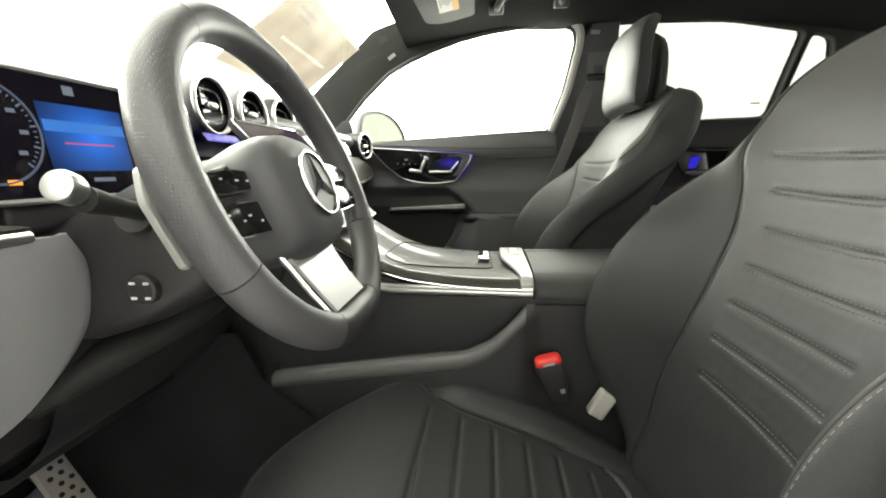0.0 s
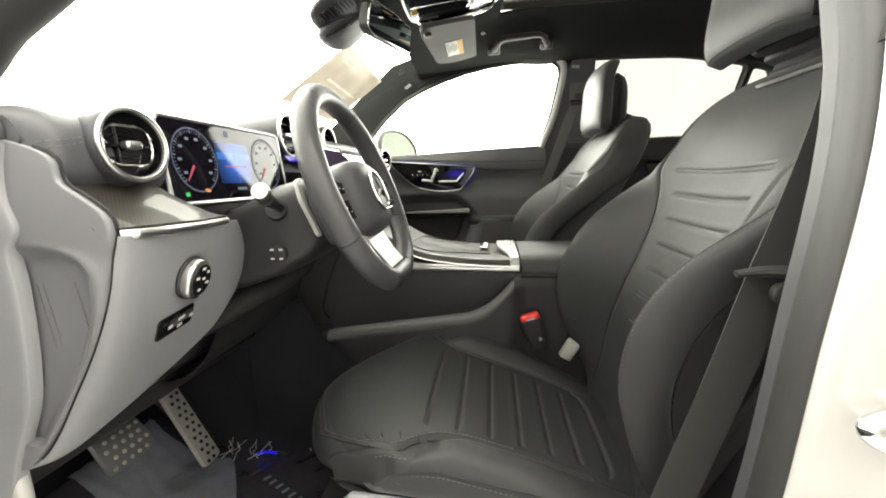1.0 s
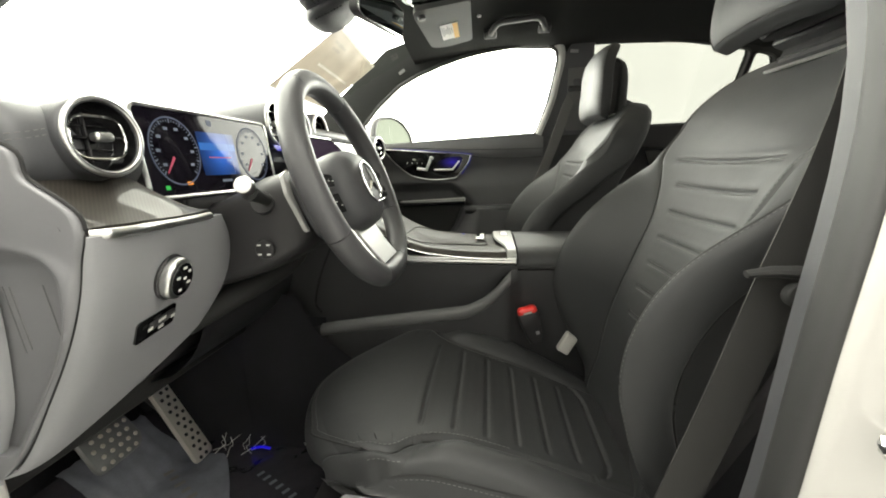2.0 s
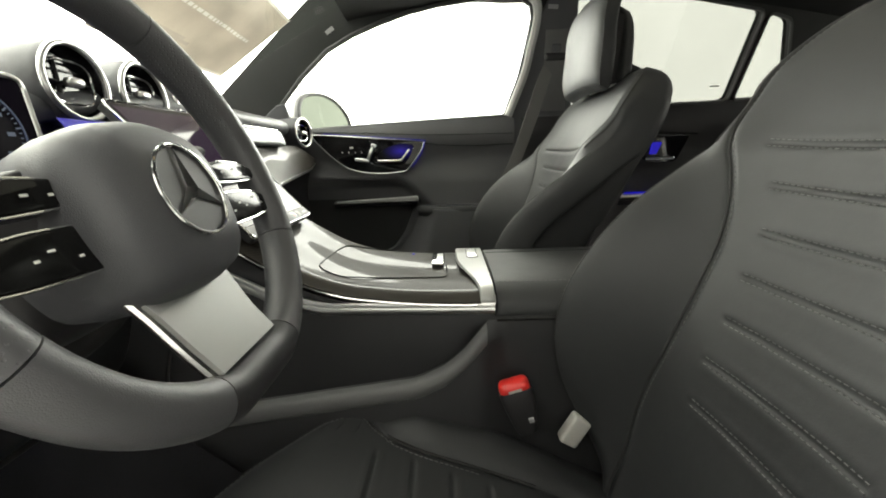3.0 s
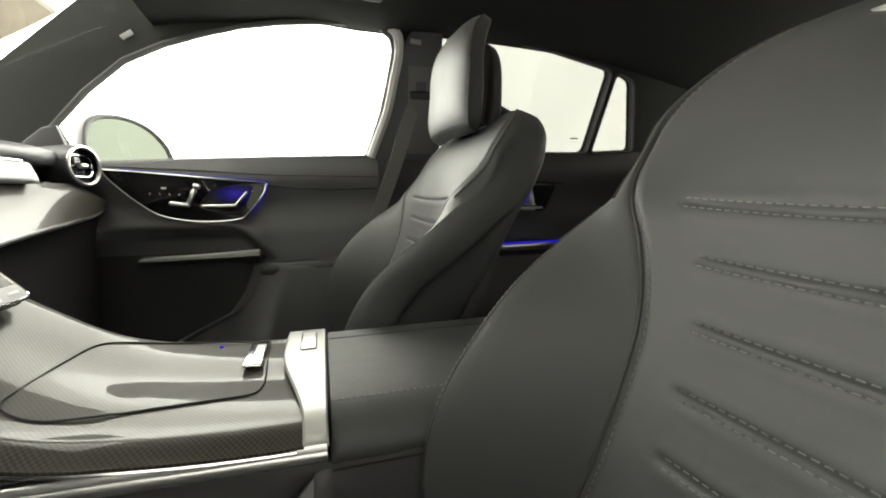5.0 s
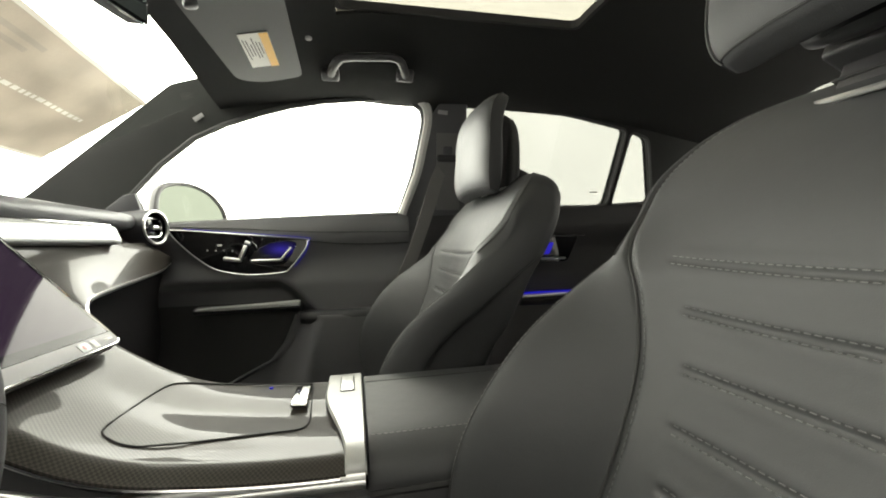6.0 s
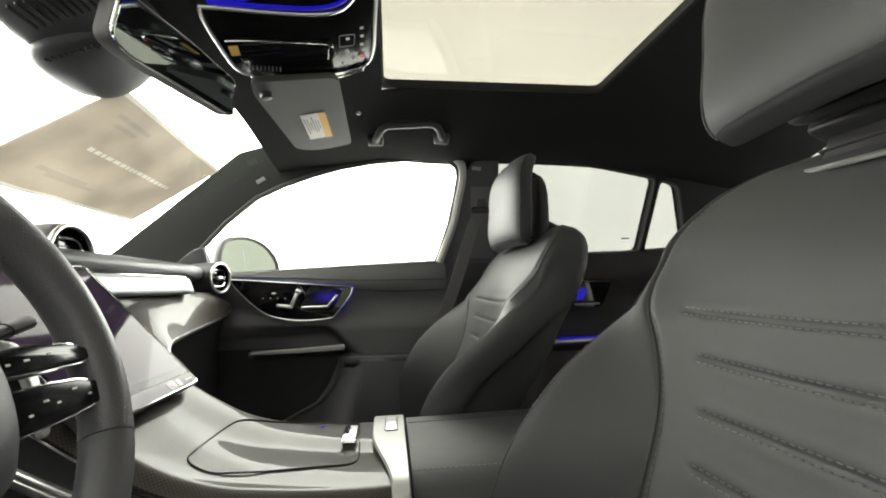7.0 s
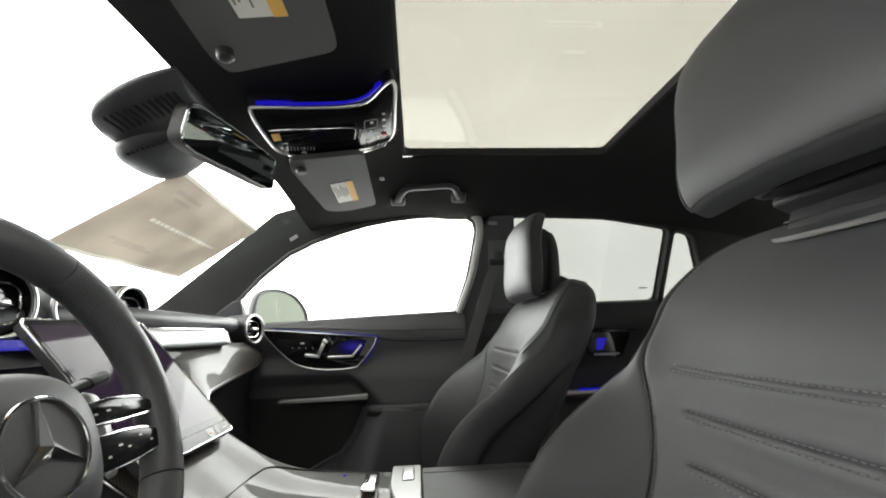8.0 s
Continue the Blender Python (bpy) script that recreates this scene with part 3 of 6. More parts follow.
for i in range(len(xs) - 1):
    for j in range(len(ys) - 1):
        if SR[0] - 1e-6 < (xs[i] + xs[i + 1]) / 2 < SR[1] and abs((ys[j] + ys[j + 1]) / 2) < SR[2]:
            continue
        bm.faces.new((vv[xs[i], ys[j]], vv[xs[i + 1], ys[j]], vv[xs[i + 1], ys[j + 1]], vv[xs[i], ys[j + 1]]))
structure("ceiling_lining", thick(bm, -0.008), HEADLINER, "black cloth headliner with a sunroof opening", "headliner")
sunroof = thing("sunroof", "tinted glass sunroof in a black frame above the front seats", "sunroof", at=(0.36, 0, 1.74))
rim = rounded([(SR[0] - 0.004, -SR[2] - 0.004), (SR[1] + 0.004, -SR[2] - 0.004), (SR[1] + 0.004, SR[2] + 0.004), (SR[0] - 0.004, SR[2] + 0.004)], 0.02)
inner = rounded([(SR[0] + 0.006, -SR[2] + 0.006), (SR[1] - 0.006, -SR[2] + 0.006), (SR[1] - 0.006, SR[2] - 0.006), (SR[0] + 0.006, SR[2] - 0.006)], 0.02)
part("frame", holed(rim, [inner], Matrix.Translation((0, 0, 1.728)), 0.018), MATT, sunroof, "black sunroof frame")
gl = part("glass", rbox(0.62, 0.76, 0.006, 0, Matrix.Translation((0.368, 0, 1.749))), GLASS_ROOF, sunroof, "grey-green tinted roof glass")
gl.visible_shadow = False


# ---- seats ----
def make_seat(yc, dx, hu, hh, push, label, hr_label):
    """A front seat with its hip point at O; v across, u up the backrest, n out of its face."""
    seat = thing("front_seat", label, "seat", "front seats", at=(0.05 + dx, yc, 0.45))
    O = Vector((0.240 + dx, yc, 0.756))
    a = radians(25)
    U, N, V = Vector((math.sin(a), 0, math.cos(a))), Vector((-math.cos(a), 0, math.sin(a))), Vector((0, 1, 0))

    def at(v, u, n):
        return O + V * v + U * u + N * n

    curve = cat([(-0.10, -0.105), (-0.03, -0.080), (0.04, -0.068), (0.11, -0.048), (0.17, -0.034), (0.23, -0.024), (0.30, -0.019), (0.37, -0.016), (0.43, -0.008), (0.49, 0.003), (0.54, 0.007), (0.59, 0.002), (0.640, -0.012), (0.680, -0.032), (0.700, -0.056), (0.694, -0.078), (0.65, -0.090)], 430)
    pw = spline([-0.10, 0.0, 0.06, 0.10, 0.15, 0.20, 0.25, 0.30, 0.35, 0.40, 0.45, 0.478, 0.52, 0.57, 0.62, 0.66, 0.684, 0.700], [0.175, 0.170, 0.168, 0.166, 0.160, 0.150, 0.145, 0.145, 0.150, 0.163, 0.187, 0.207, 0.231, 0.240, 0.226, 0.196, 0.158, 0.112])
    ww = spline([-0.10, 0.0, 0.1, 0.2, 0.3, 0.37, 0.43, 0.48, 0.52, 0.57, 0.62, 0.66, 0.684, 0.700], [0.215, 0.224, 0.230, 0.233, 0.238, 0.252, 0.262, 0.262, 0.260, 0.260, 0.245, 0.214, 0.176, 0.131])
    crest = spline([-0.10, -0.03, 0.02, 0.08, 0.13, 0.17, 0.21, 0.26, 0.30, 0.355, 0.42, 0.473, 0.511, 0.568, 0.62, 0.72], [-0.135, -0.070, -0.012, 0.058, 0.096, 0.112, 0.119, 0.118, 0.110, 0.089, 0.052, 0.019, -0.006, -0.040, -0.066, -0.090])
    flutes = [(0.481, 0.152), (0.433, 0.124), (0.381, 0.110), (0.328, 0.104), (0.276, 0.098), (0.224, 0.097), (0.171, 0.094)]
    back_at = len(curve)
    for i in range(1, len(curve)):
        if curve[i][0] < curve[i - 1][0]:
            back_at = i
            break

    def wid(f, i):
        u = curve[i][0]
        if i < back_at:
            return f(u)
        return f(0.700) - 0.1 * (0.700 - u)

    def face_n(u, v, n0, p):
        n = n0 + 0.030 * abs(v / p) ** 2.2 * smooth(0.56, 0.46, u)
        n -= 0.007 * smooth(p - 0.014, p, abs(v))
        for fu, half in flutes:
            d = abs(u - fu)
            if d < 0.03 and abs(v) < half + 0.02:
                e = 1 - smooth(half - 0.004, half + 0.004, abs(v))
                n -= e * (0.0018 * math.exp(-(d / 0.0034) ** 4) - 0.0005 * math.exp(-((d - 0.010) / 0.005) ** 2))
        return n

    rows = []
    for i, (u, n0) in enumerate(curve):
        p = wid(pw, i)
        rows.append([at(v, u, face_n(u, v, n0, p) if i < back_at else n0) for v in np.linspace(-p, p, 96)])
    back = part("backrest", sheet(rows), LEATHER_PERF, seat, "black perforated leather backrest with stitched flutes", 60)

    def side_points(i, s):
        """The bolster's cut at one height, from the panel seam over the crest to the rear edge."""
        u, n0 = curve[i]
        p, w = wid(pw, i), wid(ww, i)
        ns = n0 + 0.030 * smooth(0.56, 0.46, u) if i < back_at else n0
        d = w - p
        nb = min(-0.092, n0 - 0.006)
        crown = [(p - 0.001, ns - 0.008), (p + 0.12 * d, ns - 0.001), (p + 0.40 * d, ns * 0.94 + nb * 0.06), (p + 0.70 * d, ns * 0.78 + nb * 0.22), (p + 0.90 * d, ns * 0.62 + nb * 0.38), (w, ns * 0.48 + nb * 0.52), (w + 0.001, ns * 0.34 + nb * 0.66), (w - 0.002, ns * 0.22 + nb * 0.78), (w - 0.008, ns * 0.10 + nb * 0.90), (w - 0.018, nb), (w - 0.06, nb - 0.004)]
        if i >= back_at:
            return crown
        c = crest(u) - (0.018 if s < 0 else 0.0) * smooth(0.0, 0.1, u) * smooth(0.5, 0.36, u)
        h = c - ns
        k = smooth(0.575, 0.49, u)
        deep = -0.094 + 0.006 * smooth(0.56, 0.40, u)
        low = [(p - 0.001, ns - 0.010), (p + 0.10 * d, ns + 0.05 * h - 0.001), (p + 0.42 * d, ns + 0.46 * h + 0.004), (p + 0.80 * d, c + 0.0005), (w - 0.004, c - 0.008), (w + 0.003, c - 0.032), (w + 0.003, c - 0.064), (w - 0.006, c - 0.072), (w - 0.008, (c - 0.07) * 0.5 + deep * 0.5), (w - 0.02, deep + 0.008), (w - 0.07, deep - 0.004)]
        cc = max(c, deep + 0.030)
        high = [(p - 0.001, ns - 0.010), (p + 0.10 * d, ns - 0.001), (p + 0.42 * d, ns - 0.004), (p + 0.78 * d, ns * 0.75 + cc * 0.25), (w - 0.003, ns * 0.4 + cc * 0.6), (w + 0.001, cc - 0.004), (w + 0.003, cc * 0.6 + deep * 0.4), (w, cc * 0.35 + deep * 0.65), (w - 0.004, cc * 0.2 + deep * 0.8), (w - 0.016, deep + 0.004), (w - 0.07, deep - 0.004)]
        both = [(x0 * (1 - k) + x1 * k, y0 * (1 - k) + y1 * k) for (x0, y0), (x1, y1) in zip(high, low)]
        k = smooth(0.575, 0.66, u)
        return [(x0 * (1 - k) + x1 * k, y0 * (1 - k) + y1 * k) for (x0, y0), (x1, y1) in zip(both, crown)]

    u_of = [c[0] for c in curve[:back_at]]
    for s in (-1, 1):
        rows = []
        for i in range(len(curve)):
            rows.append([at(s * v, curve[i][0], n) for v, n in cat(side_points(i, s), 48)])
        side = part("side_bolster", sheet(rows), LEATHER, seat, "smooth black leather side bolster", 60)
        # seams and stitching: beside the panel, along the crest, behind the roll
        part("seam_shade", tube([at(s * (wid(pw, i) + 0.0005), curve[i][0], curve[i][1] + 0.030 * smooth(0.56, 0.46, curve[i][0]) - 0.0062) for i in range(20, back_at, 6)], 0.0020, 6), SEAM, side)
        run = [i for i in range(40, back_at, 4) if u_of[i] < 0.47]

        def crest_line(f, lift):
            out = []
            for i in run:
                q = cat(side_points(i, s), 48)
                v, n = q[int(f * 47)]
                out.append(at(s * v, u_of[i], n + lift))
            return out
        part("seam_shade", tube(crest_line(0.325, -0.0004), 0.0013, 6), SEAM, side)
        part("stitching", dashes(crest_line(0.345, 0.0004), 0.0040, 0.0032, 0.00036), THREAD, side)["kind"] = "stuff"
        part("seam_shade", tube([at(s * (v - 0.001), u_of[i], n) for i in run for v, n in [side_points(i, s)[7]]], 0.0026, 6), SEAM, side)
        high = [i for i in range(0, back_at, 4) if 0.47 < u_of[i] < 0.655]
        part("seam_shade", tube([at(s * (wid(pw, i) + 0.42 * (wid(ww, i) - wid(pw, i))), u_of[i], side_points(i, s)[2][1] + 0.0006) for i in high], 0.0014, 6), SEAM, side)
        line = [at(s * (wid(pw, i) - 0.010), u_of[i], face_n(u_of[i], wid(pw, i) - 0.010, curve[i][1], wid(pw, i)) + 0.0006) for i in range(int(back_at * 0.20), back_at - 8, 4)]
        part("stitching", dashes(line, 0.0045, 0.003, 0.00045), THREAD, side)["kind"] = "stuff"
    # stitch rows either side of each flute
    sts = []
    for fu, half in flutes:
        for du in (-0.0040, 0.0040):
            n0 = float(np.interp(fu + du, u_of, [c[1] for c in curve[:back_at]]))
            sts.append(dashes([at(v, fu + du, face_n(fu + du, v, n0, pw(fu)) + 0.0004) for v in np.linspace(-half, half, 24)], 0.0042, 0.0028, 0.00060))
    part("stitching", merge(*sts), THREAD, back, "double row of grey stitches")["kind"] = "stuff"
    # shell behind
    rings = []
    for u, n, w in ((-0.08, -0.10, 0.20), (0.1, -0.092, 0.225), (0.3, -0.093, 0.235), (0.45, -0.090, 0.225), (0.55, -0.086, 0.205), (0.62, -0.084, 0.15)):
        rings.append([at(v, u, n - 0.02 * (1 - (v / w) ** 2)) for v in np.linspace(-w, w, 14)] + [at(v, u, n + 0.02) for v in np.linspace(w, -w, 14)])
    part("back_shell", loft(rings), DARK, seat, "black plastic back shell")

    # cushion: profile from the rear joint over the front roll
    prof = cat([(0.30, 0.675), (0.2, 0.712), (0.1, 0.748), (0.0, 0.780), (-0.08, 0.797), (-0.18, 0.802), (-0.25, 0.794), (-0.293, 0.766), (-0.308, 0.72), (-0.298, 0.675), (-0.265, 0.650)], 420)
    cw = spline([-0.31, -0.2, -0.13, -0.105, -0.08, -0.05, -0.01, 0.07, 0.15, 0.3], [0.205, 0.224, 0.226, 0.219, 0.204, 0.187, 0.172, 0.163, 0.158, 0.145])
    co = spline([-0.31, -0.28, -0.2, -0.05, 0.1, 0.3], [0.214, 0.234, 0.242, 0.244, 0.244, 0.236])
    grooves = [(-0.060, 0.146), (-0.004, 0.140), (0.049, 0.134), (0.100, 0.128), (0.150, 0.122), (0.199, 0.116)]

    def pull(x, v):
        return 0.122 * (abs(v) / 0.22) ** 1.8 * smooth(-0.02, -0.30, x)

    def raise_(v, h):
        """The front roll is thinner towards its corners."""
        return 0.785 - (0.785 - h) * (1 - 0.60 * smooth(0.07, 0.21, abs(v))) if h < 0.785 else h

    def top(i, v):
        x, z = prof[i]
        w = cw(x)
        h = z + 0.006 * (v / w) ** 2 - 0.008 * smooth(w - 0.012, w, abs(v)) * smooth(-0.27, -0.20, x)
        if i > 250:
            h = raise_(v, h)
        if i < 266:
            for g, half in grooves:
                d = abs(x - g)
                if d < 0.03:
                    e = 1 - smooth(half - 0.005, half + 0.005, abs(v))
                    h -= e * (0.0034 * math.exp(-(d / 0.0034) ** 4) - 0.0005 * math.exp(-((d - 0.010) / 0.005) ** 2))
            h -= 0.007 * math.exp(-(((x - 0.252 + 0.05 * (abs(v) / 0.15) ** 8) / 0.004) ** 2))
        return Vector((x + dx + pull(x, v), yc + v, h))

    def flank(i, b, grow):
        """The cushion's side from the seam outward and down; b swells it, grow pushes it out."""
        x, z = prof[i]
        w, o = cw(x), co(x) + grow
        d = o - w
        if i > 250:
            z = raise_(w, z)
        low = min(0.728 + 0.004 * smooth(-0.05, -0.2, x), z - 0.002)
        zt = z - 0.002 * smooth(-0.16, -0.10, x) + 0.004
        return [(w - 0.001, zt - 0.004), (w + 0.12 * d, zt + 0.5 * b - 0.001), (w + 0.45 * d, zt + b), (w + 0.8 * d, zt + b - 0.010), (o, max(zt - 0.036 + 0.4 * b, low + 0.004)), (o + 0.002, (zt + low) / 2 - 0.006), (o - 0.02, low - 0.003)]

    body = []
    for i in range(len(prof)):
        x = prof[i][0]
        w = cw(x)
        mid = [top(i, v) for v in np.linspace(-w, w, 60)]
        edge = [Vector((x + dx + pull(x, v), yc + v, h)) for v, h in cat(flank(i, 0.0, 0.0), 16)[1:]]
        near = [Vector((p.x, 2 * yc - p.y, p.z)) for p in edge[::-1]]
        body.append(near + mid + edge)
    cush = part("cushion", sheet(body), LEATHER_PERF, seat, "black perforated leather seat cushion with stitched flutes", 60)
    for s in (-1, 1):
        rows = []
        span = [i for i in range(len(prof)) if i < 210 and prof[i][0] > -0.062]
        for i in span:
            x = prof[i][0]
            e = smooth(-0.062, 0.02, x)
            pts = flank(i, 0.028 * e * smooth(0.36, 0.1, x) + 0.0015 * e, -0.005 + 0.010 * smooth(-0.062, -0.035, x))
            rows.append([Vector((x + dx + pull(x, v) - 0.085 * smooth(0.15, 0.85, k / 23) * smooth(0.12, -0.05, x), yc + s * v, h)) for k, (v, h) in enumerate(cat(pts, 24))])
        sb = part("cushion_bolster", sheet(rows), LEATHER, seat, "smooth black leather cushion bolster", 60)
        part("seam_shade", tube([top(i, s * (cw(prof[i][0]) - 0.0005)) + Vector((0, 0, 0.0035)) for i in range(56, span[-1], 6)], 0.0022, 6), SEAM, sb)
        part("stitching", dashes([top(i, s * (cw(prof[i][0]) - 0.016)) + Vector((0, 0, 0.0006)) for i in range(90, span[-1], 8)], 0.0045, 0.003, 0.0006), THREAD, sb)["kind"] = "stuff"
        rim = [rows[k][13] + Vector((0, s * 0.0006, 0.0004)) for k in range(10, len(rows) - 16, 6)]
        part("seam_shade", tube(rim, 0.0012, 6), SEAM, sb)
        part("stitching", dashes([p + Vector((0, s * 0.001, -0.006)) for p in rim], 0.0045, 0.003, 0.0006), THREAD, sb)["kind"] = "stuff"
    # seam round the front roll
    def front_line(inset, z, lift):
        """A line round the cushion's front, from one side seam to the other."""
        near = [top(i, -(cw(prof[i][0]) - inset)) + Vector((0, 0, lift)) for i in range(span[-1] - 12, 252, 8)]
        mid = []
        for v in np.linspace(-0.155, 0.155, 15):
            i = min(range(255, 390), key=lambda j: abs(top(j, v).z - z))
            mid.append(top(i, v) + Vector((-0.0008, 0, 0)))
        far = [Vector((q.x, 2 * yc - q.y, q.z)) for q in near[::-1]]
        return [Vector(q) for q in cat([tuple(q) for q in near + mid + far], 160)]
    part("seam_shade", tube(front_line(0.0005, 0.772, 0.003), 0.0017, 6), SEAM, cush)
    part("stitching", dashes(front_line(0.013, 0.780, 0.0007), 0.0045, 0.003, 0.0006), THREAD, cush)["kind"] = "stuff"
    for s in (-1, 1):
        low_row = [cat(flank(i, 0.0, 0.0), 40)[17] for i in range(span[-1] + 16, 252, 8)]
        part("stitching", dashes([Vector((prof[i][0] + dx + pull(prof[i][0], v), yc + s * (v + 0.001), h + 0.0004)) for i, (v, h) in zip(range(span[-1] + 16, 252, 8), low_row)], 0.0045, 0.003, 0.0006), THREAD, cush)["kind"] = "stuff"
    part("seat_base", loft([[(x + dx, yc + v, z) for x, v in rounded([(-0.24, -w), (0.36, -w), (0.36, w), (-0.24, w)], 0.06, 4)] for z, w in ((0.47, 0.20), (0.55, 0.232), (0.62, 0.240), (0.66, 0.225))]), DARK, seat, "black plastic seat base")
    part("side_trim", loft([[(x + dx, yc - 0.262 + y, z) for y, z in rounded([(0.0, b0), (0.02, b0 - 0.01), (0.02, b1), (-0.012, b1 + 0.01), (-0.014, b0 - 0.02)], 0.008, 3)] for x, b0, b1 in ((-0.175, 0.735, 0.66), (-0.15, 0.757, 0.63), (-0.05, 0.752, 0.60), (0.1, 0.738, 0.58), (0.2, 0.728, 0.56), (0.34, 0.72, 0.55))]), GREY_LIT, seat, "grey plastic seat side trim")
    for s in (-0.19, 0.19):
        part("rail", box(-0.25 + dx, 0.38 + dx, yc + s - 0.02, yc + s + 0.02, 0.448, 0.475, 0.004), STEEL, seat)

    # headrest: a front pad, a rear shell and the neck
    pad_n = spline([0.0, 0.2, 0.4, 0.65, 0.85, 1.0], [0.056, 0.072, 0.086, 0.106, 0.113, 0.108])
    rings, seam = [], []
    for k in 0.5 - 0.5 * np.cos(np.linspace(0, math.pi, 36)):
        e = math.sqrt(max(0.0, 1 - abs(2 * k - 1) ** 5.0))
        half = (0.144 - 0.012 * k) * (0.84 + 0.16 * e)
        nf = pad_n(k) + push
        nb = nf - 0.052 + 0.008 * k
        nf, nb = nf - 0.020 * (1 - e), nb + 0.012 * (1 - e)
        mid, dep = (nf + nb) / 2, (nf - nb) / 2
        ringp = []
        for t in np.linspace(0, 2 * math.pi, 64, endpoint=False):
            c, s_ = math.cos(t), math.sin(t)
            v = half * math.copysign(abs(c) ** 0.26, c)
            n = mid + dep * math.copysign(abs(s_) ** 0.42, s_) - 0.012 * (v / half) ** 2
            ringp.append(at(v, hu + k * hh, n))
        rings.append(ringp)
        seam.append((half, hu + k * hh, mid + 0.62 * dep - 0.012))
    hr = part("headrest", loft(rings), LEATHER, seat, hr_label, 60)
    for s in (-1, 1):
        part("seam_shade", tube([at(s * (h + 0.0004), u, n) for h, u, n in seam[2:-2]], 0.0016, 6), SEAM, hr)
    part("seam_shade", tube(rings[3], 0.0012, 6, True), SEAM, hr, "seam near the bottom edge")
    rings = []
    for k in np.linspace(0, 1, 18):
        e = math.sqrt(max(0.0, 1 - abs(2 * k - 1) ** 4))
        half = (0.112 - 0.022 * k) * (0.7 + 0.3 * e)
        nf = -0.012 + push + 0.062 * k ** 1.2
        nb = nf - 0.040 * (0.4 + 0.6 * e)
        rings.append([at(half * math.copysign(abs(math.cos(t)) ** 0.5, math.cos(t)), hu + 0.024 + k * (hh - 0.042), (nf + nb) / 2 + (nf - nb) / 2 * math.copysign(abs(math.sin(t)) ** 0.7, math.sin(t))) for t in np.linspace(0, 2 * math.pi, 28, endpoint=False)])
    part("rear_shell", loft(rings), LEATHER, hr, "black rear shell of the headrest", 60)
    part("cavity", loft([[at(v, hu + 0.03 + q, n + push) for v, n in rounded([(-0.085, -0.02 + 0.3 * q), (0.085, -0.02 + 0.3 * q), (0.085, 0.05 + 0.3 * q), (-0.085, 0.05 + 0.3 * q)], 0.01, 3)] for q in (0.0, 0.05, 0.10, hh - 0.07)]), DARK, hr, "dark joint between pad and shell", 60)
    base_u = 0.662 + (hu - 0.62) * 0.30
    part("neck", rbox(0.176, 0.060, 0.032, 0.006, axes(at(0, base_u, -0.042), V, U)), DARK, hr, "black headrest neck")
    part("neck_sleeve", rbox(0.190, 0.022, 0.054, 0.006, axes(at(0, base_u + 0.030, -0.034), V, U)), SIDE_SOFT, hr, "wider sleeve on the neck")
    part("neck_joint", rbox(0.180, 0.003, 0.036, 0.001, axes(at(0, base_u + 0.004, -0.042), V, U)), MATT, hr, "dark joint round the neck")
    part("guide_collar", tube([at(0.104 * math.cos(t), 0.668 - 0.026 * math.sin(t), -0.034 + 0.028 * math.sin(t)) for t in np.linspace(0, 2 * math.pi, 48, endpoint=False)], 0.0030, 8, True), SILVER, hr, "bright collar round the headrest neck")
    return seat


make_seat(-0.373, 0.0, 0.668, 0.215, 0.034, "black leather front seat with fluted stitching, beside the open door", "black leather headrest raised on its neck")
make_seat(0.373, -0.085, 0.622, 0.205, 0.0, "black leather front seat with fluted stitching, beside the closed door", "black leather headrest pushed down on its neck")


# the driver's door, swung open ahead of the doorway
od = thing("door_3", "open driver's door with black card and white skin", "door", kind="structure", at=(-0.54, -0.80, 0.5))
HINGE = Matrix.Translation((-0.67, -0.86, 0)) @ pose(0, 0, 0, 0, 0, -54)
part("door_card", loft([[HINGE @ Vector((x, 0.055 + y, z)) for y, z in cat([(-0.02, 0.44), (0.03, 0.55), (0.035, 0.8), (0.055, 0.96), (0.055, 1.02), (0.02, 1.06), (0.03, 1.2), (0.025, 1.27), (-0.02, 1.29)], 24)] for x in (0.0, 0.02, 0.98, 1.02)]), SOFT, od, "black soft door card")
part("outer_skin", rbox(1.05, 0.05, 0.86, 0.02, HINGE @ Matrix.Translation((0.51, -0.01, 0.85))), PAINT, od, "white painted outer skin")
WIN = [(0.02, 1.28), (0.22, 1.45), (0.45, 1.58), (0.75, 1.63), (0.90, 1.60), (0.84, 1.28)]
WIN_IN = [(0.07, 1.295), (0.24, 1.43), (0.46, 1.55), (0.75, 1.60), (0.865, 1.575), (0.81, 1.295)]
part("window_frame", holed(WIN, [WIN_IN], HINGE @ axes((0, 0.02, 0), (1, 0, 0), (0, -0.25, 1)) @ Matrix.Translation((0, -0.03, 0)), 0.03), DARK, od, "black window frame")
part("pull_handle", rbox(0.20, 0.03, 0.03, 0.01, HINGE @ Matrix.Translation((0.45, 0.115, 1.08))), SILVER, od)


# ---- dashboard ----
dash = thing("dashboard", "black stitched dashboard with round vents and carbon weave trim", "dashboard", at=(-0.6, 0, 0.9))
DZ = spline([-0.76, -0.66, -0.5, -0.3, -0.18, 0.0, 0.2, 0.4, 0.6, 0.76], [1.272, 1.285, 1.276, 1.274, 1.296, 1.320, 1.320, 1.318, 1.316, 1.312])
DX = spline([-0.76, -0.66, -0.5, -0.3, -0.18, 0.0, 0.2, 0.4, 0.6, 0.76], [-0.42, -0.41, -0.46, -0.46, -0.45, -0.445, -0.425, -0.425, -0.43, -0.47])
rows = []
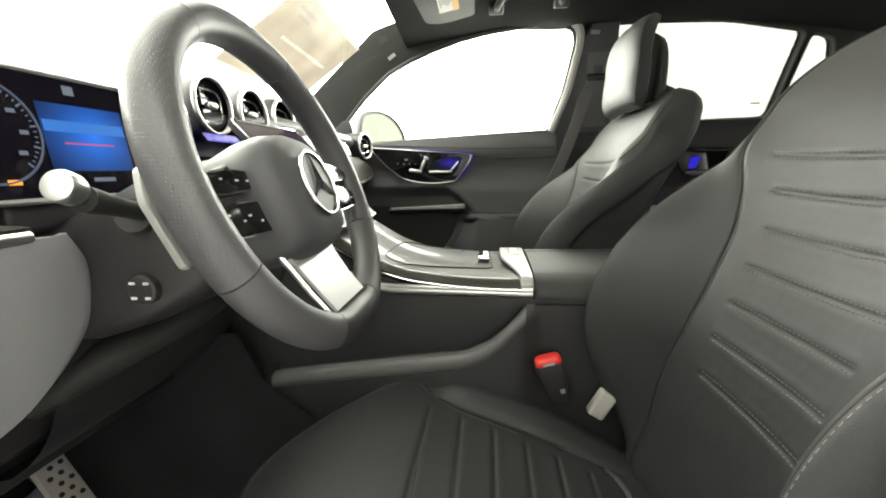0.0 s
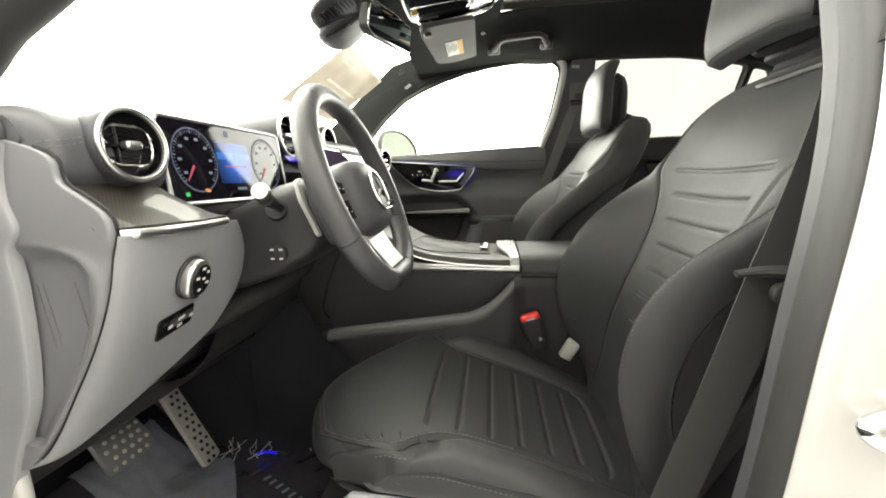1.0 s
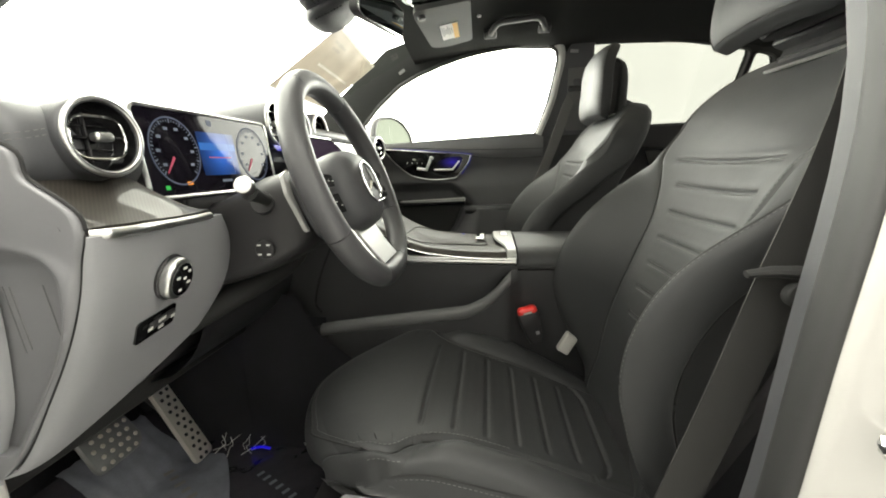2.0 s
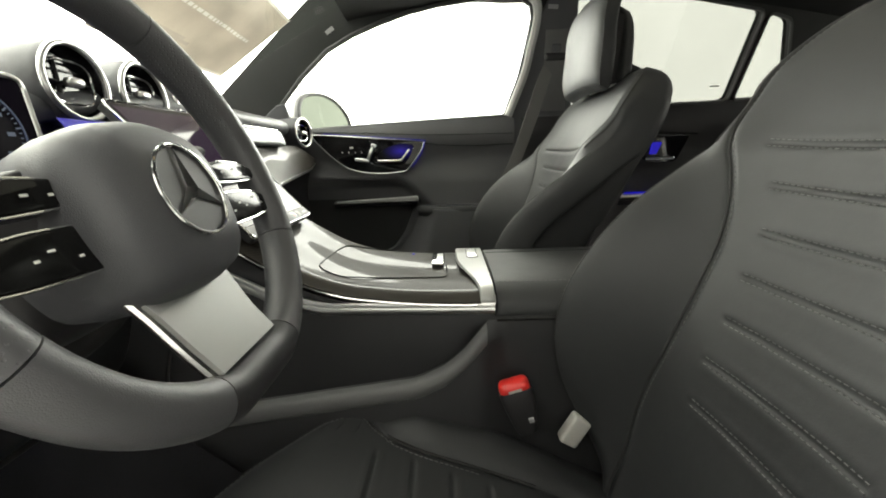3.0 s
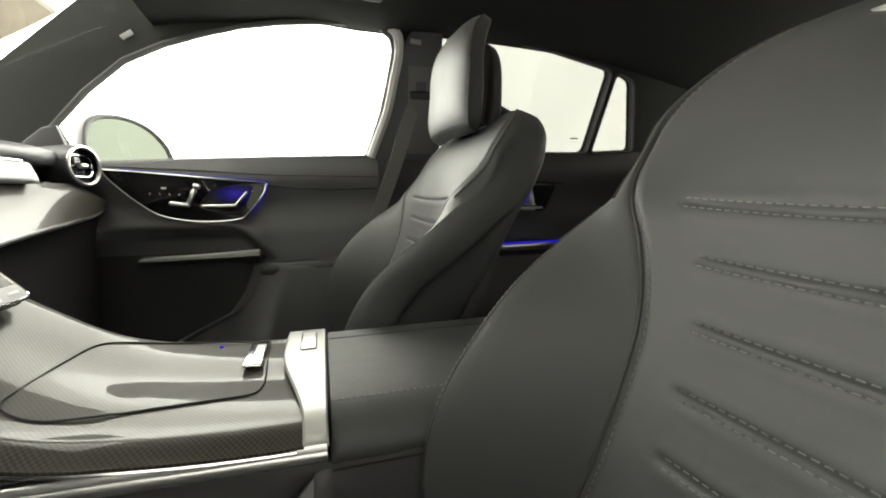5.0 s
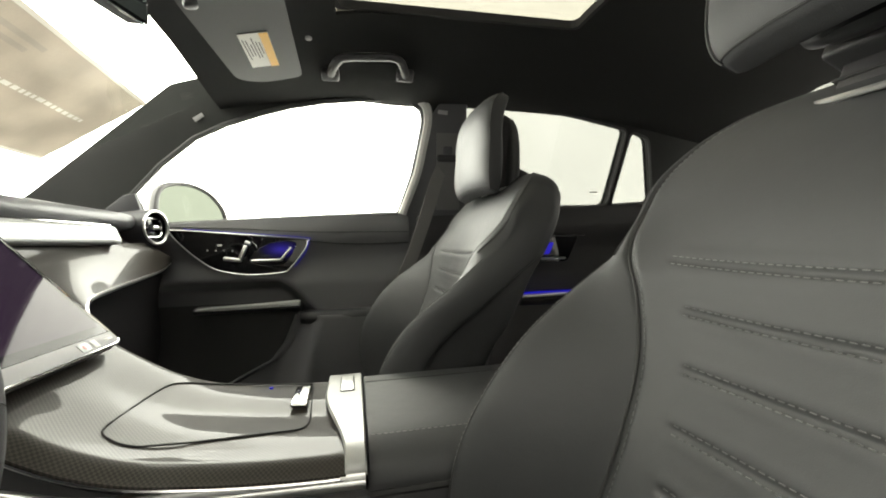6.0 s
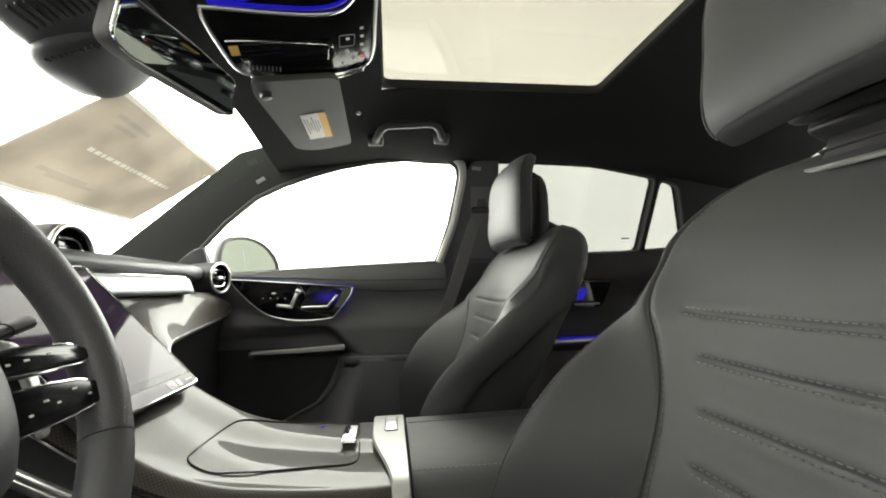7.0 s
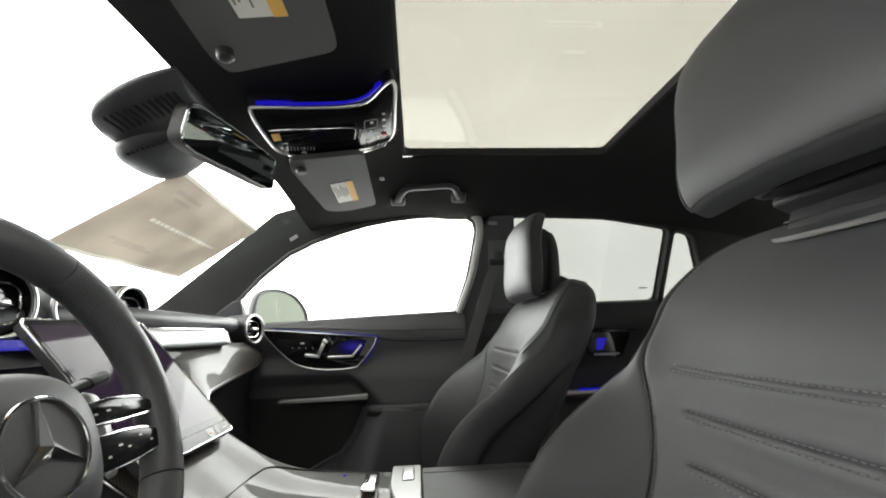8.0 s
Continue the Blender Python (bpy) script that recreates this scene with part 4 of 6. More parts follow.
for y in np.linspace(-0.755, 0.755, 76):
    z, x = DZ(y), DX(y)
    rows.append([(q[0], y, q[1]) for q in cat([(-1.06, 1.205), (-0.9, z - 0.065), (-0.72, z - 0.022), (-0.56, z - 0.002), (x - 0.03, z - 0.002), (x - 0.006, z - 0.010), (x, z - 0.026), (x - 0.012, z - 0.042), (x - 0.05, z - 0.05)], 44)])
part("top_pad", sheet(rows), SOFT, dash, "black padded dash top", 60)
part("lower_body", sheet([[(x, y, z) for x, z in ((-0.50, 1.28), (-0.44, 1.22), (-0.455, 1.10), (-0.47, 0.98), (-0.50, 0.88), (-0.62, 0.80), (-0.85, 0.80))] for y in (-0.52, -0.3, 0.0, 0.3, 0.72)]), DARK, dash, "black lower dash")
# passenger side: silver strip and weave panel
rows = []
for y in np.linspace(0.06, 0.475, 30):
    e = smooth(0.475, 0.445, y)
    rows.append([(x, y, z) for x, z in cat([(-0.43, 1.277), (-0.411, 1.274), (-0.404, 1.262 + 0.004 * e), (-0.396, 1.240 - 0.004 * (1 - e)), (-0.405, 1.234), (-0.43, 1.232)], 16)])
part("silver_strip", sheet(rows), MATT_SILVER, dash, "matt silver dash strip", 60)
part("strip_edge", tube([(-0.411, y, 1.276) for y in np.linspace(0.06, 0.46, 12)], 0.0018, 6), CHROME, dash)


def lower_line(t):
    """The lower edge of the weave panel, from the door end (0) to beside the screen (1)."""
    return cat([(-0.402, 0.725, 1.182), (-0.390, 0.64, 1.166), (-0.374, 0.50, 1.155), (-0.352, 0.34, 1.146), (-0.328, 0.22, 1.138), (-0.300, 0.165, 1.115), (-0.275, 0.150, 1.080)], 41)[int(round(t * 40))]


rows = []
for t in np.linspace(0, 1, 41):
    lx, ly, lz = lower_line(t)
    ty = np.interp(t, [0, 0.15, 1], [0.725, 0.66, 0.10])
    tz = np.interp(t, [0, 0.1, 0.2, 1], [1.20, 1.222, 1.234, 1.234])
    rows.append([(q[0], q[1], q[2]) for q in cat([(-0.425, ty, tz), (-0.405, 0.55 * ty + 0.45 * ly, 0.62 * tz + 0.38 * lz + 0.004), (lx, ly, lz)], 14)])
part("weave_panel", thick(sheet(rows), -0.006), WEAVE, dash, "glossy grey carbon weave trim panel", 60)
part("panel_edge", tube([lower_line(t) for t in np.linspace(0, 1, 41)], 0.0062, 10), SILVER, dash, "silver edge of the weave panel")
part("glovebox", sheet([[(x, y, z) for x, z in cat([(-0.42, 1.15), (-0.435, 1.08), (-0.43, 0.98), (-0.45, 0.86), (-0.52, 0.78)], 14)] for y in np.linspace(0.16, 0.73, 8)]), DARK, dash, "black glovebox lid")


def make_vent(c, r, yaw, pitch=0.0, pod=0.16):
    m = Matrix.Translation(c) @ pose(0, 0, 0, 0, 0, yaw) @ pose(0, 0, 0, 0, 90 - pitch, 0)
    v = part("air_vent", merge(disc(r * 0.93, 0.02, m @ Matrix.Translation((0, 0, -0.028))), ), PIANO, dash, "round air vent with a bright ring")
    rows = []
    for rr, d in ((r * 0.90, 0.0), (r * 0.97, 0.006), (r * 1.06, 0.004), (r * 1.09, -0.010), (r * 1.13, -0.03), (r * 1.08, -pod * 0.6), (r * 0.9, -pod)):
        rows.append([m @ Vector((rr * math.cos(t), rr * math.sin(t), d - 0.002)) for t in np.linspace(0, 2 * math.pi, 48, endpoint=False)])
    part("pod", sheet(rows, False, True), SOFT, v, "black vent pod", 60)
    part("sleeve", sheet([[m @ Vector((r * 0.91 * math.cos(t), r * 0.91 * math.sin(t), d)) for t in np.linspace(0, 2 * math.pi, 48, endpoint=False)] for d in (0.002, -0.025)], False, True), PIANO, v)
    part("outer_ring", ring(r * 0.99, r * 0.085, m, 72, 12, 1.0, 1.0), SILVER, v, "satin bright ring")
    loop_pts = [m @ Vector((q[0], q[1], -0.009)) for q in rounded([(-r * 0.56, -r * 0.72), (r * 0.56, -r * 0.72), (r * 0.56, r * 0.72), (-r * 0.56, r * 0.72)], r * 0.48, 8)]
    part("inner_loop", tube(loop_pts, r * 0.042, 8, True), CHROME, v)
    part("vane", rbox(r * 0.10, r * 1.72, 0.012, 0.002, m @ Matrix.Translation((0, 0, -0.016))), PIANO, v)
    for k in (-0.32, 0.32):
        part("vane", rbox(r * 0.05, r * 1.6, 0.010, 0.001, m @ Matrix.Translation((k * r, 0, -0.020))), PIANO, v)
    part("vane", rbox(r * 1.3, r * 0.05, 0.006, 0.001, m @ Matrix.Translation((0, -r * 0.2, -0.017))), DARK, v)
    part("knob", rbox(r * 0.25, r * 0.52, 0.014, r * 0.11, m @ Matrix.Translation((0, 0, -0.004))), SILVER, v, "silver vent knob")
    return v


make_vent((-0.372, -0.668, 1.244), 0.042, -8, 4, 0.14)
for y in (-0.130, 0.0, 0.130):
    make_vent((-0.442, y, 1.309), 0.050, 0, 4, 0.20)
make_vent((-0.402, 0.655, 1.279), 0.044, -14, 2, 0.14)

# driver's side: weave ledge, knee panel with switches, end cap
LEDGE_X = spline([-0.752, -0.746, -0.735, -0.72, -0.66, -0.60, -0.53], [-0.352, -0.334, -0.323, -0.320, -0.330, -0.341, -0.358])
led = sheet([[(q[0], y, q[1]) for q in cat([(-0.412, 1.200 - 0.056 * smooth(-0.63, -0.53, y)), (-0.392, 1.186 - 0.043 * smooth(-0.63, -0.53, y)), (-0.365, 1.168 - 0.026 * smooth(-0.63, -0.53, y)), (LEDGE_X(y), 1.148 - 0.03 * (y + 0.75))], 14)] for y in np.linspace(-0.752, -0.530, 40)])
part("weave_ledge", thick(led, -0.006), WEAVE, dash, "glossy carbon weave ledge", 60)
rim_ = cat([(LEDGE_X(y) + 0.001, y - 0.0015, 1.145 - 0.03 * (y + 0.75) ) for y in (-0.745, -0.738, -0.73, -0.70, -0.66, -0.60, -0.55, -0.532)], 50)
part("ledge_edge", tube(rim_, 0.0050, 10, flat=1.1), SILVER, dash, "silver edge of the weave ledge")

CAP_X = spline([0.868, 0.893, 0.965, 1.015, 1.049, 1.088, 1.12, 1.151, 1.165, 1.182, 1.198, 1.235, 1.25], [-0.484, -0.460, -0.410, -0.379, -0.361, -0.345, -0.336, -0.327, -0.330, -0.349, -0.373, -0.398, -0.45])


def knee_front(y, z):
    """The front of the knee panel at a place across and up."""
    t = max(0.0, (1.132 - z) / 0.264)
    return -0.318 - 0.165 * (y + 0.75) - 0.140 * t ** 1.15 + 0.016 * math.sin(math.pi * min(1, max(0, t))) + 0.12 * (y + 0.75) * t


KNEE_R = spline([0, 0.2, 0.4, 0.6, 0.8, 1.0], [-0.484, -0.462, -0.455, -0.462, -0.485, -0.520])


def knee(s, t):
    """The knee panel: s from the door side inward, t downward."""
    y = -0.7565 + (KNEE_R(t) + 0.7565) * s
    z = (1.1435 - 0.008 * s) * (1 - t) + (0.866 + 0.092 * s ** 1.3) * t
    x = knee_front(y, z)
    c = max(0.0, 1 - (y + 0.7565) / 0.040)
    x -= max(0.0, knee_front(-0.7565, z) - CAP_X(z) - 0.003) * (1 - math.sqrt(max(0.0, 1 - c * c)))
    e = max(0.0, 1 - (1 - s) / 0.10)
    f = max(0.0, 1 - (1 - t) / 0.08)
    return Vector((x - 0.022 * (1 - math.sqrt(max(0.0, 1 - e * e))) - 0.02 * (1 - math.sqrt(max(0.0, 1 - f * f))), y, z))


kp = part("knee_panel", thick(sheet([[knee(s, t) for t in np.linspace(0, 1, 40)] for s in [*np.linspace(0, 0.16, 14), *np.linspace(0.18, 0.88, 20), *np.linspace(0.9, 1, 10)]]), -0.008), GREY_LIT, dash, "grey knee panel with round light switch", 60)


def on_knee(y, z):
    """A frame on the knee panel, looking out of it."""
    c = Vector((knee_front(y, z), y, z))
    ax = Vector((knee_front(y + 0.01, z), y + 0.01, z)) - c
    ay = Vector((knee_front(y, z + 0.01), y, z + 0.01)) - c
    return axes(c, ax, ay)


km = on_knee(-0.640, 1.074)
sw = part("light_switch", disc(0.027, 0.018, km @ Matrix.Translation((0, 0, 0.008)), 48, 0.005), SILVER, kp, "round light switch with a bright rim")
part("switch_face", disc(0.0215, 0.003, km @ Matrix.Translation((0.001, 0, 0.0168)), 40, 0.001), PIANO, sw, "black symbol face")
part("rim", ring(0.027, 0.0028, km @ Matrix.Translation((0, 0, 0.003)), 48, 10), DARK, sw)
for k, (x, y) in enumerate(((0.002, 0.015), (0.013, 0.009), (-0.010, 0.004), (0.004, 0.001), (0.013, -0.006), (-0.004, -0.013))):
    part("symbol", rbox(0.006 if k % 2 else 0.0075, 0.0035, 0.0006, 0.0003, km @ Matrix.Translation((x, y, 0.0185))), WHITE_MARK, sw)
bm_ = on_knee(-0.6495, 1.0153)
br = part("brake_switch", plate(rounded([(-0.0327, -0.0189), (0.0384, -0.0135), (0.034, 0.0185), (-0.0386, 0.0135)], 0.006), bm_ @ Matrix.Translation((0, 0, -0.004)), 0.006, 0.0012), PIANO, kp, "black parking brake switch")
part("lever", rbox(0.046, 0.011, 0.006, 0.003, bm_ @ Matrix.Translation((0.008, 0.004, 0.003)) @ pose(0, 0, 0, 0, 0, 8)), DARK, br, "black toggle")
for x, y, w in ((0.002, 0.0075, 0.013), (0.024, 0.004, 0.007), (-0.018, 0.001, 0.008), (0.010, -0.008, 0.009)):
    part("symbol", rbox(w, 0.0045, 0.0006, 0, bm_ @ Matrix.Translation((x, y, 0.0062 if y > 0.0005 else 0.0024)) @ pose(0, 0, 0, 0, 0, 8)), WHITE_MARK, br)
# end cap with its moulded recess
REC_X = spline([0.90, 0.935, 0.994, 1.035, 1.082, 1.111, 1.126, 1.135], [-0.460, -0.433, -0.392, -0.371, -0.361, -0.366, -0.386, -0.42])
rows = []
for z in np.linspace(0.868, 1.248, 110):
    xr = CAP_X(z) - 0.0022
    row = []
    for x in np.linspace(-0.508, xr, 64):
        deep = smooth(0.0, 0.024, REC_X(z) - x) * smooth(1.138, 1.112, z) if z > 0.9 else 0.0
        lip = math.exp(-((x - REC_X(z) - 0.004) / 0.012) ** 2) * smooth(1.15, 1.09, z) * smooth(0.90, 0.96, z)
        row.append((x, -0.757 + 0.013 * deep - 0.004 * lip + 0.007 * smooth(xr - 0.008, xr, x) ** 2, z))
    rows.append(row)
ec = part("end_cap", sheet(rows), GREY_SHADED, dash, "grey dash end cap with a moulded recess", 60)
part("cap_seam", tube([(CAP_X(z) - 0.0006, -0.7525, z) for z in np.linspace(0.872, 1.238, 60)], 0.0020, 6), MATT, ec, "dark joint along the end cap")
for x0, z0, x1, z1 in ((-0.446, 1.092, -0.436, 1.018), (-0.438, 1.092, -0.428, 1.022), (-0.398, 1.094, -0.388, 1.024)):
    part("moulded_line", tube([(x0, -0.7445, z0), ((x0 + x1) / 2, -0.7445, (z0 + z1) / 2), (x1, -0.7445, z1)], 0.0007, 5), RIDGE, ec)
part("cap_core", box(-0.52, -0.47, -0.742, -0.60, 0.90, 1.23, 0.006), MATT, dash)
part("pad_end", loft([[(x, y, z) for x, z in rounded([(-0.60, 1.268), (-0.44, 1.286 - dz), (-0.394 - e, 1.268 - dz), (-0.388 - e, 1.20), (-0.44, 1.175), (-0.62, 1.2)], 0.03, 4)] for y, dz, e in ((-0.7525, 0.014, 0.012), (-0.744, 0.004, 0.003), (-0.733, 0.0, 0.0), (-0.60, 0.0, 0.0))]), SOFT, dash, "black padded end of the dash", 60)
part("pad_fold", box(-0.52, -0.436, -0.766, -0.74, 1.243, 1.268, 0.008), SOFT, dash, "padded fold at the dash end", 60)
part("stitching", dashes([(-0.446, -0.7668, z) for z in np.linspace(1.247, 1.264, 6)], 0.0035, 0.002, 0.0006), THREAD, dash)["kind"] = "stuff"
for k in (0.0, 0.006):
    part("stitching", dashes(cat([(-0.404, -0.7525, 1.236 + k), (-0.394, -0.744, 1.238 + k), (-0.389, -0.733, 1.240 + k), (-0.389, -0.712, 1.245 + k)], 24), 0.0045, 0.003, 0.0006), THREAD, dash)["kind"] = "stuff"
part("knee_bolster", sheet([[(x, y, z) for x, z in cat([(-0.43, 1.12), (-0.42, 1.04), (-0.43, 0.96), (-0.47, 0.88), (-0.56, 0.83), (-0.8, 0.82)], 16)] for y in np.linspace(-0.48, -0.13, 8)]), SIDE_SOFT, dash, "black lower knee bolster", 60)
part("column_roll", tube(cat([(-0.47, -0.480, 0.945), (-0.435, -0.45, 0.965), (-0.40, -0.40, 0.985), (-0.37, -0.33, 1.005), (-0.37, -0.26, 1.02), (-0.40, -0.20, 1.03)], 24), 0.028, 12, flat=0.8), MATT, dash, "black roll below the column", 60)
rows = [[Vector((-0.378 - 0.062 * t, -0.503 + 0.026 * t, 1.122 - 0.165 * t)).lerp(Vector((-0.352 - 0.07 * t, -0.452, 1.120 - 0.115 * t)), s) + Vector((-0.022 * math.sin(math.pi * s), 0, 0)) + Vector((0.006, 0.002, 0.003)) * noise.noise(Vector((s * 9 + t * 3, t * 4, 5))) for s in np.linspace(0, 1, 22)] for t in np.linspace(0, 1, 26)]
part("gaiter", sheet(rows), MATT, dash, "folded dark gaiter beside the column", 80)
part("ambient_strip", sheet([[(-0.428 + 0.01 * k, y, 1.258 - 0.014 * k) for k in (0, 0.5, 1)] for y in np.linspace(-0.19, -0.095, 8)]), BLUE_DEEP, dash, "blue ambient light strip below the vents")

# ---- driver's display ----
disp = thing("instrument_display", "freestanding dark instrument display with lit dials and silver frame", "display", at=(-0.43, -0.385, 1.16))
DM = axes((-0.418, -0.400, 1.232), (0, 1, 0), (-0.12, 0, 1))
DW, DH = 0.345, 0.132
outline = rounded([(-DW / 2, -DH / 2), (DW / 2, -DH / 2), (DW / 2, DH / 2), (-DW / 2, DH / 2)], 0.014)
part("housing", plate(outline, DM @ Matrix.Translation((0, 0, -0.016)), 0.015, 0.003), DARK, disp)
scr = part("glass", plate(outline * 0.985, DM @ Matrix.Translation((0, 0, -0.001)), 0.002), SCREEN, disp, "glossy dark display glass")
part("bezel", tube([DM @ Vector((q[0], q[1], 0.0)) for q in outline], 0.0034, 8, True), SILVER, disp, "thin silver frame")


def dm(x, y):
    return DM @ Matrix.Translation((x, y, 0.0014))


def dial(cx, parent):
    d = part("dial", merge(*[rbox(0.0011 if k % 4 else 0.0018, 0.003 if k % 4 else 0.006, 0.0004, 0, dm(cx, 0.002) @ pose(0, 0, 0, 0, 0, a) @ Matrix.Translation((0, 0.0455, 0))) for k, a in enumerate(np.linspace(135, -135, 41))]), DIAL, parent, "ring of lit dial marks")
    part("dial_ring", ring(0.0505, 0.0013, dm(cx, 0.002), 64, 6, 1.0, 0.4), DIAL_RING, d)
    for a in np.linspace(125, -125, 8):
        t = math.radians(a + 90)
        part("figure", rbox(0.008, 0.0042, 0.0004, 0, dm(cx + 0.035 * math.cos(t), 0.002 + 0.035 * math.sin(t))), DIAL, d)
    part("needle", plate([(-0.0022, 0.012), (0.0022, 0.012), (0.0007, 0.043), (-0.0007, 0.043)], dm(cx, 0.002) @ pose(0, 0, 0, 0, 0, 140) @ Matrix.Translation((0, 0, 0.0004)), 0.0005), DIAL_RED, d)
    return d


dial(-0.105, scr)
dial(0.105, scr)
cf = part("centre_field", rbox(0.100, 0.072, 0.0004, 0, dm(-0.002, 0.000)), FIELD, scr, "blue lit field between the dials")
part("field_band", rbox(0.096, 0.012, 0.0004, 0, dm(-0.002, 0.012) @ Matrix.Translation((0, 0, 0.0004))), FIELD_BAND, cf, "paler blue band")
part("field_line", rbox(0.060, 0.0016, 0.0004, 0, dm(-0.002, -0.006) @ Matrix.Translation((0, 0, 0.0004))), DIAL_RED, cf)
part("field_figure", rbox(0.012, 0.010, 0.0004, 0, dm(-0.012, 0.052)), DIAL, scr)
part("field_figure", rbox(0.028, 0.0045, 0.0004, 0, dm(0.004, -0.046)), DIAL, scr)
part("tell_tale", rbox(0.008, 0.006, 0.0004, 0, dm(-0.140, -0.052)), DIAL_GREEN, scr)
part("tell_tale", rbox(0.012, 0.005, 0.0004, 0, dm(-0.092, -0.047)), DIAL_ORANGE, scr)
part("tell_tale", rbox(0.010, 0.005, 0.0004, 0, dm(0.05, -0.047)), DIAL_ORANGE, scr)
part("foot", box(-0.47, -0.42, -0.50, -0.28, 1.13, 1.17, 0.01), DARK, disp)

# ---- centre display ----
cdisp = thing("centre_display", "large upright glossy touch display with silver edge, sloping above the console", "display", at=(-0.3, 0, 1.1))
CM = axes((-0.3135, -0.023, 1.186), (0, 1, 0), (-0.183, 0, 0.198))
CW, CH = 0.246, 0.266
co_ = rounded([(-CW / 2, -CH / 2), (CW / 2, -CH / 2), (CW / 2, CH / 2), (-CW / 2, CH / 2)], 0.010)
part("housing", plate(co_, CM @ Matrix.Translation((0, 0, -0.012)), 0.011, 0.003), DARK, cdisp, "dark housing")
cs = part("glass", plate(rounded([(-CW / 2 + 0.001, -CH / 2 + 0.022), (CW / 2 - 0.001, -CH / 2 + 0.022), (CW / 2 - 0.001, CH / 2 - 0.001), (-CW / 2 + 0.001, CH / 2 - 0.001)], 0.009), CM @ Matrix.Translation((0, 0, -0.001)), 0.0025), SCREEN, cdisp, "glossy dark display glass")
part("picture", rbox(CW - 0.016, CH - 0.045, 0.0004, 0, CM @ Matrix.Translation((0, 0.012, 0.0016))), SCREEN_GLOW, cs, "dim violet display picture")
part("edge", tube([CM @ Vector((q[0], q[1], 0.0005)) for q in co_], 0.0024, 8, True), CHROME, cdisp)
bar = part("button_bar", plate(rounded([(-CW / 2, -CH / 2), (CW / 2, -CH / 2), (CW / 2, -CH / 2 + 0.021), (-CW / 2, -CH / 2 + 0.021)], 0.004), CM @ Matrix.Translation((0, 0, -0.001)), 0.0035, 0.001), GREY_PLASTIC, cdisp, "grey button bar below the glass")
part("hazard_button", rbox(0.020, 0.013, 0.0008, 0.0003, CM @ Matrix.Translation((0.052, -CH / 2 + 0.0105, 0.0027))), MATT_SILVER, bar)
part("hazard_mark", rbox(0.005, 0.005, 0.0006, 0, CM @ Matrix.Translation((0.052, -CH / 2 + 0.0105, 0.0034)) @ pose(0, 0, 0, 0, 0, 45)), RED, bar)
part("button", rbox(0.011, 0.012, 0.0008, 0.0003, CM @ Matrix.Translation((0.074, -CH / 2 + 0.0105, 0.0027))), WHITE_MARK, bar)
part("button", rbox(0.018, 0.003, 0.0008, 0.0003, CM @ Matrix.Translation((0.104, -CH / 2 + 0.0105, 0.0027))), WHITE_MARK, bar)

# ---- steering wheel ----
wheel = thing("steering_wheel", "black leather steering wheel with silver lower spoke and round chrome emblem", "steering wheel", at=(-0.180, -0.392, 1.178))
WT = math.radians(20.4)
WM = axes((-0.1804, -0.3926, 1.1781), (0, 1, 0), (-math.sin(WT), 0, math.cos(WT)))


def rim_at(a):
    """The rim's centre line: round, slightly flattened below."""
    x, y = 0.1745 * math.cos(a), 0.1745 * math.sin(a)
    return x, max(y, -0.162 - 0.008 * math.cos(x / 0.1745 * math.pi / 2))


def rim_piece(a0, a1, mat, label):
    rows = []
    for a in np.linspace(a0, a1, max(6, int(abs(a1 - a0) * 20))):
        x, y = rim_at(a)
        c, s = math.cos(a), math.sin(a)
        rows.append([WM @ Vector((x + c * 0.0195 * math.cos(b), y + s * 0.0195 * math.cos(b), 0.0200 * math.sin(b))) for b in np.linspace(0, 2 * math.pi, 20, endpoint=False)])
    return part("rim", loft(rows), mat, wheel, label, 60)


CUTS = [math.radians(q) for q in (60, 120, 205, 250, 290, 335, 420)]
for k, (m_, l_) in enumerate(((WHEEL_LEATHER, "smooth black leather rim"), (WHEEL_PERF, "perforated black leather rim"), (WHEEL_LEATHER, "smooth black leather rim"), (DARK, "black lower rim"), (WHEEL_LEATHER, "smooth black leather rim"), (WHEEL_PERF, "perforated black leather rim"))):
    rim_piece(CUTS[k] + 0.004, CUTS[k + 1] - 0.004, m_, l_)
rows = []
for k, d in ((0.90, -0.075), (0.98, -0.050), (1.02, -0.024), (1.0, -0.004), (0.93, 0.010), (0.80, 0.020), (0.58, 0.0265), (0.30, 0.0285), (0.04, 0.029)):
    rows.append([WM @ Vector((q[0] * k, q[1] * k - 0.010, d)) for q in loop([(0.076, 0.016), (0.056, 0.054), (0.0, 0.066), (-0.056, 0.054), (-0.076, 0.016), (-0.070, -0.044), (-0.042, -0.072), (0.042, -0.072), (0.070, -0.044)], 64)])
hub = part("hub", sheet(rows, False, True), SOFT, wheel, "padded black hub", 60)
EMB = WM @ Matrix.Translation((0, -0.012, 0.030))
em = part("emblem_ring", ring(0.0368, 0.0017, EMB, 64, 10), CHROME, hub, "chrome ring emblem")
part("emblem_disc", disc(0.0355, 0.004, EMB @ Matrix.Translation((0, 0, -0.003))), DARK, em)
for a in (90, 210, 330):
    for s in (-1, 1):
        ridge = [Vector((0, 0, 0.0045)), Vector((s * 0.0056, 0.0032, 0.0)), Vector((0, 0.0355, 0.0008))]
        base = [Vector((0, 0, -0.001)), Vector((s * 0.0056, 0.0032, -0.001)), Vector((0, 0.0355, -0.001))]
        part("emblem_facet", loft([[EMB @ pose(0, 0, 0, 0, 0, a - 90) @ q for q in tri_] for tri_ in (base, ridge)]), CHROME, em, "", 10)
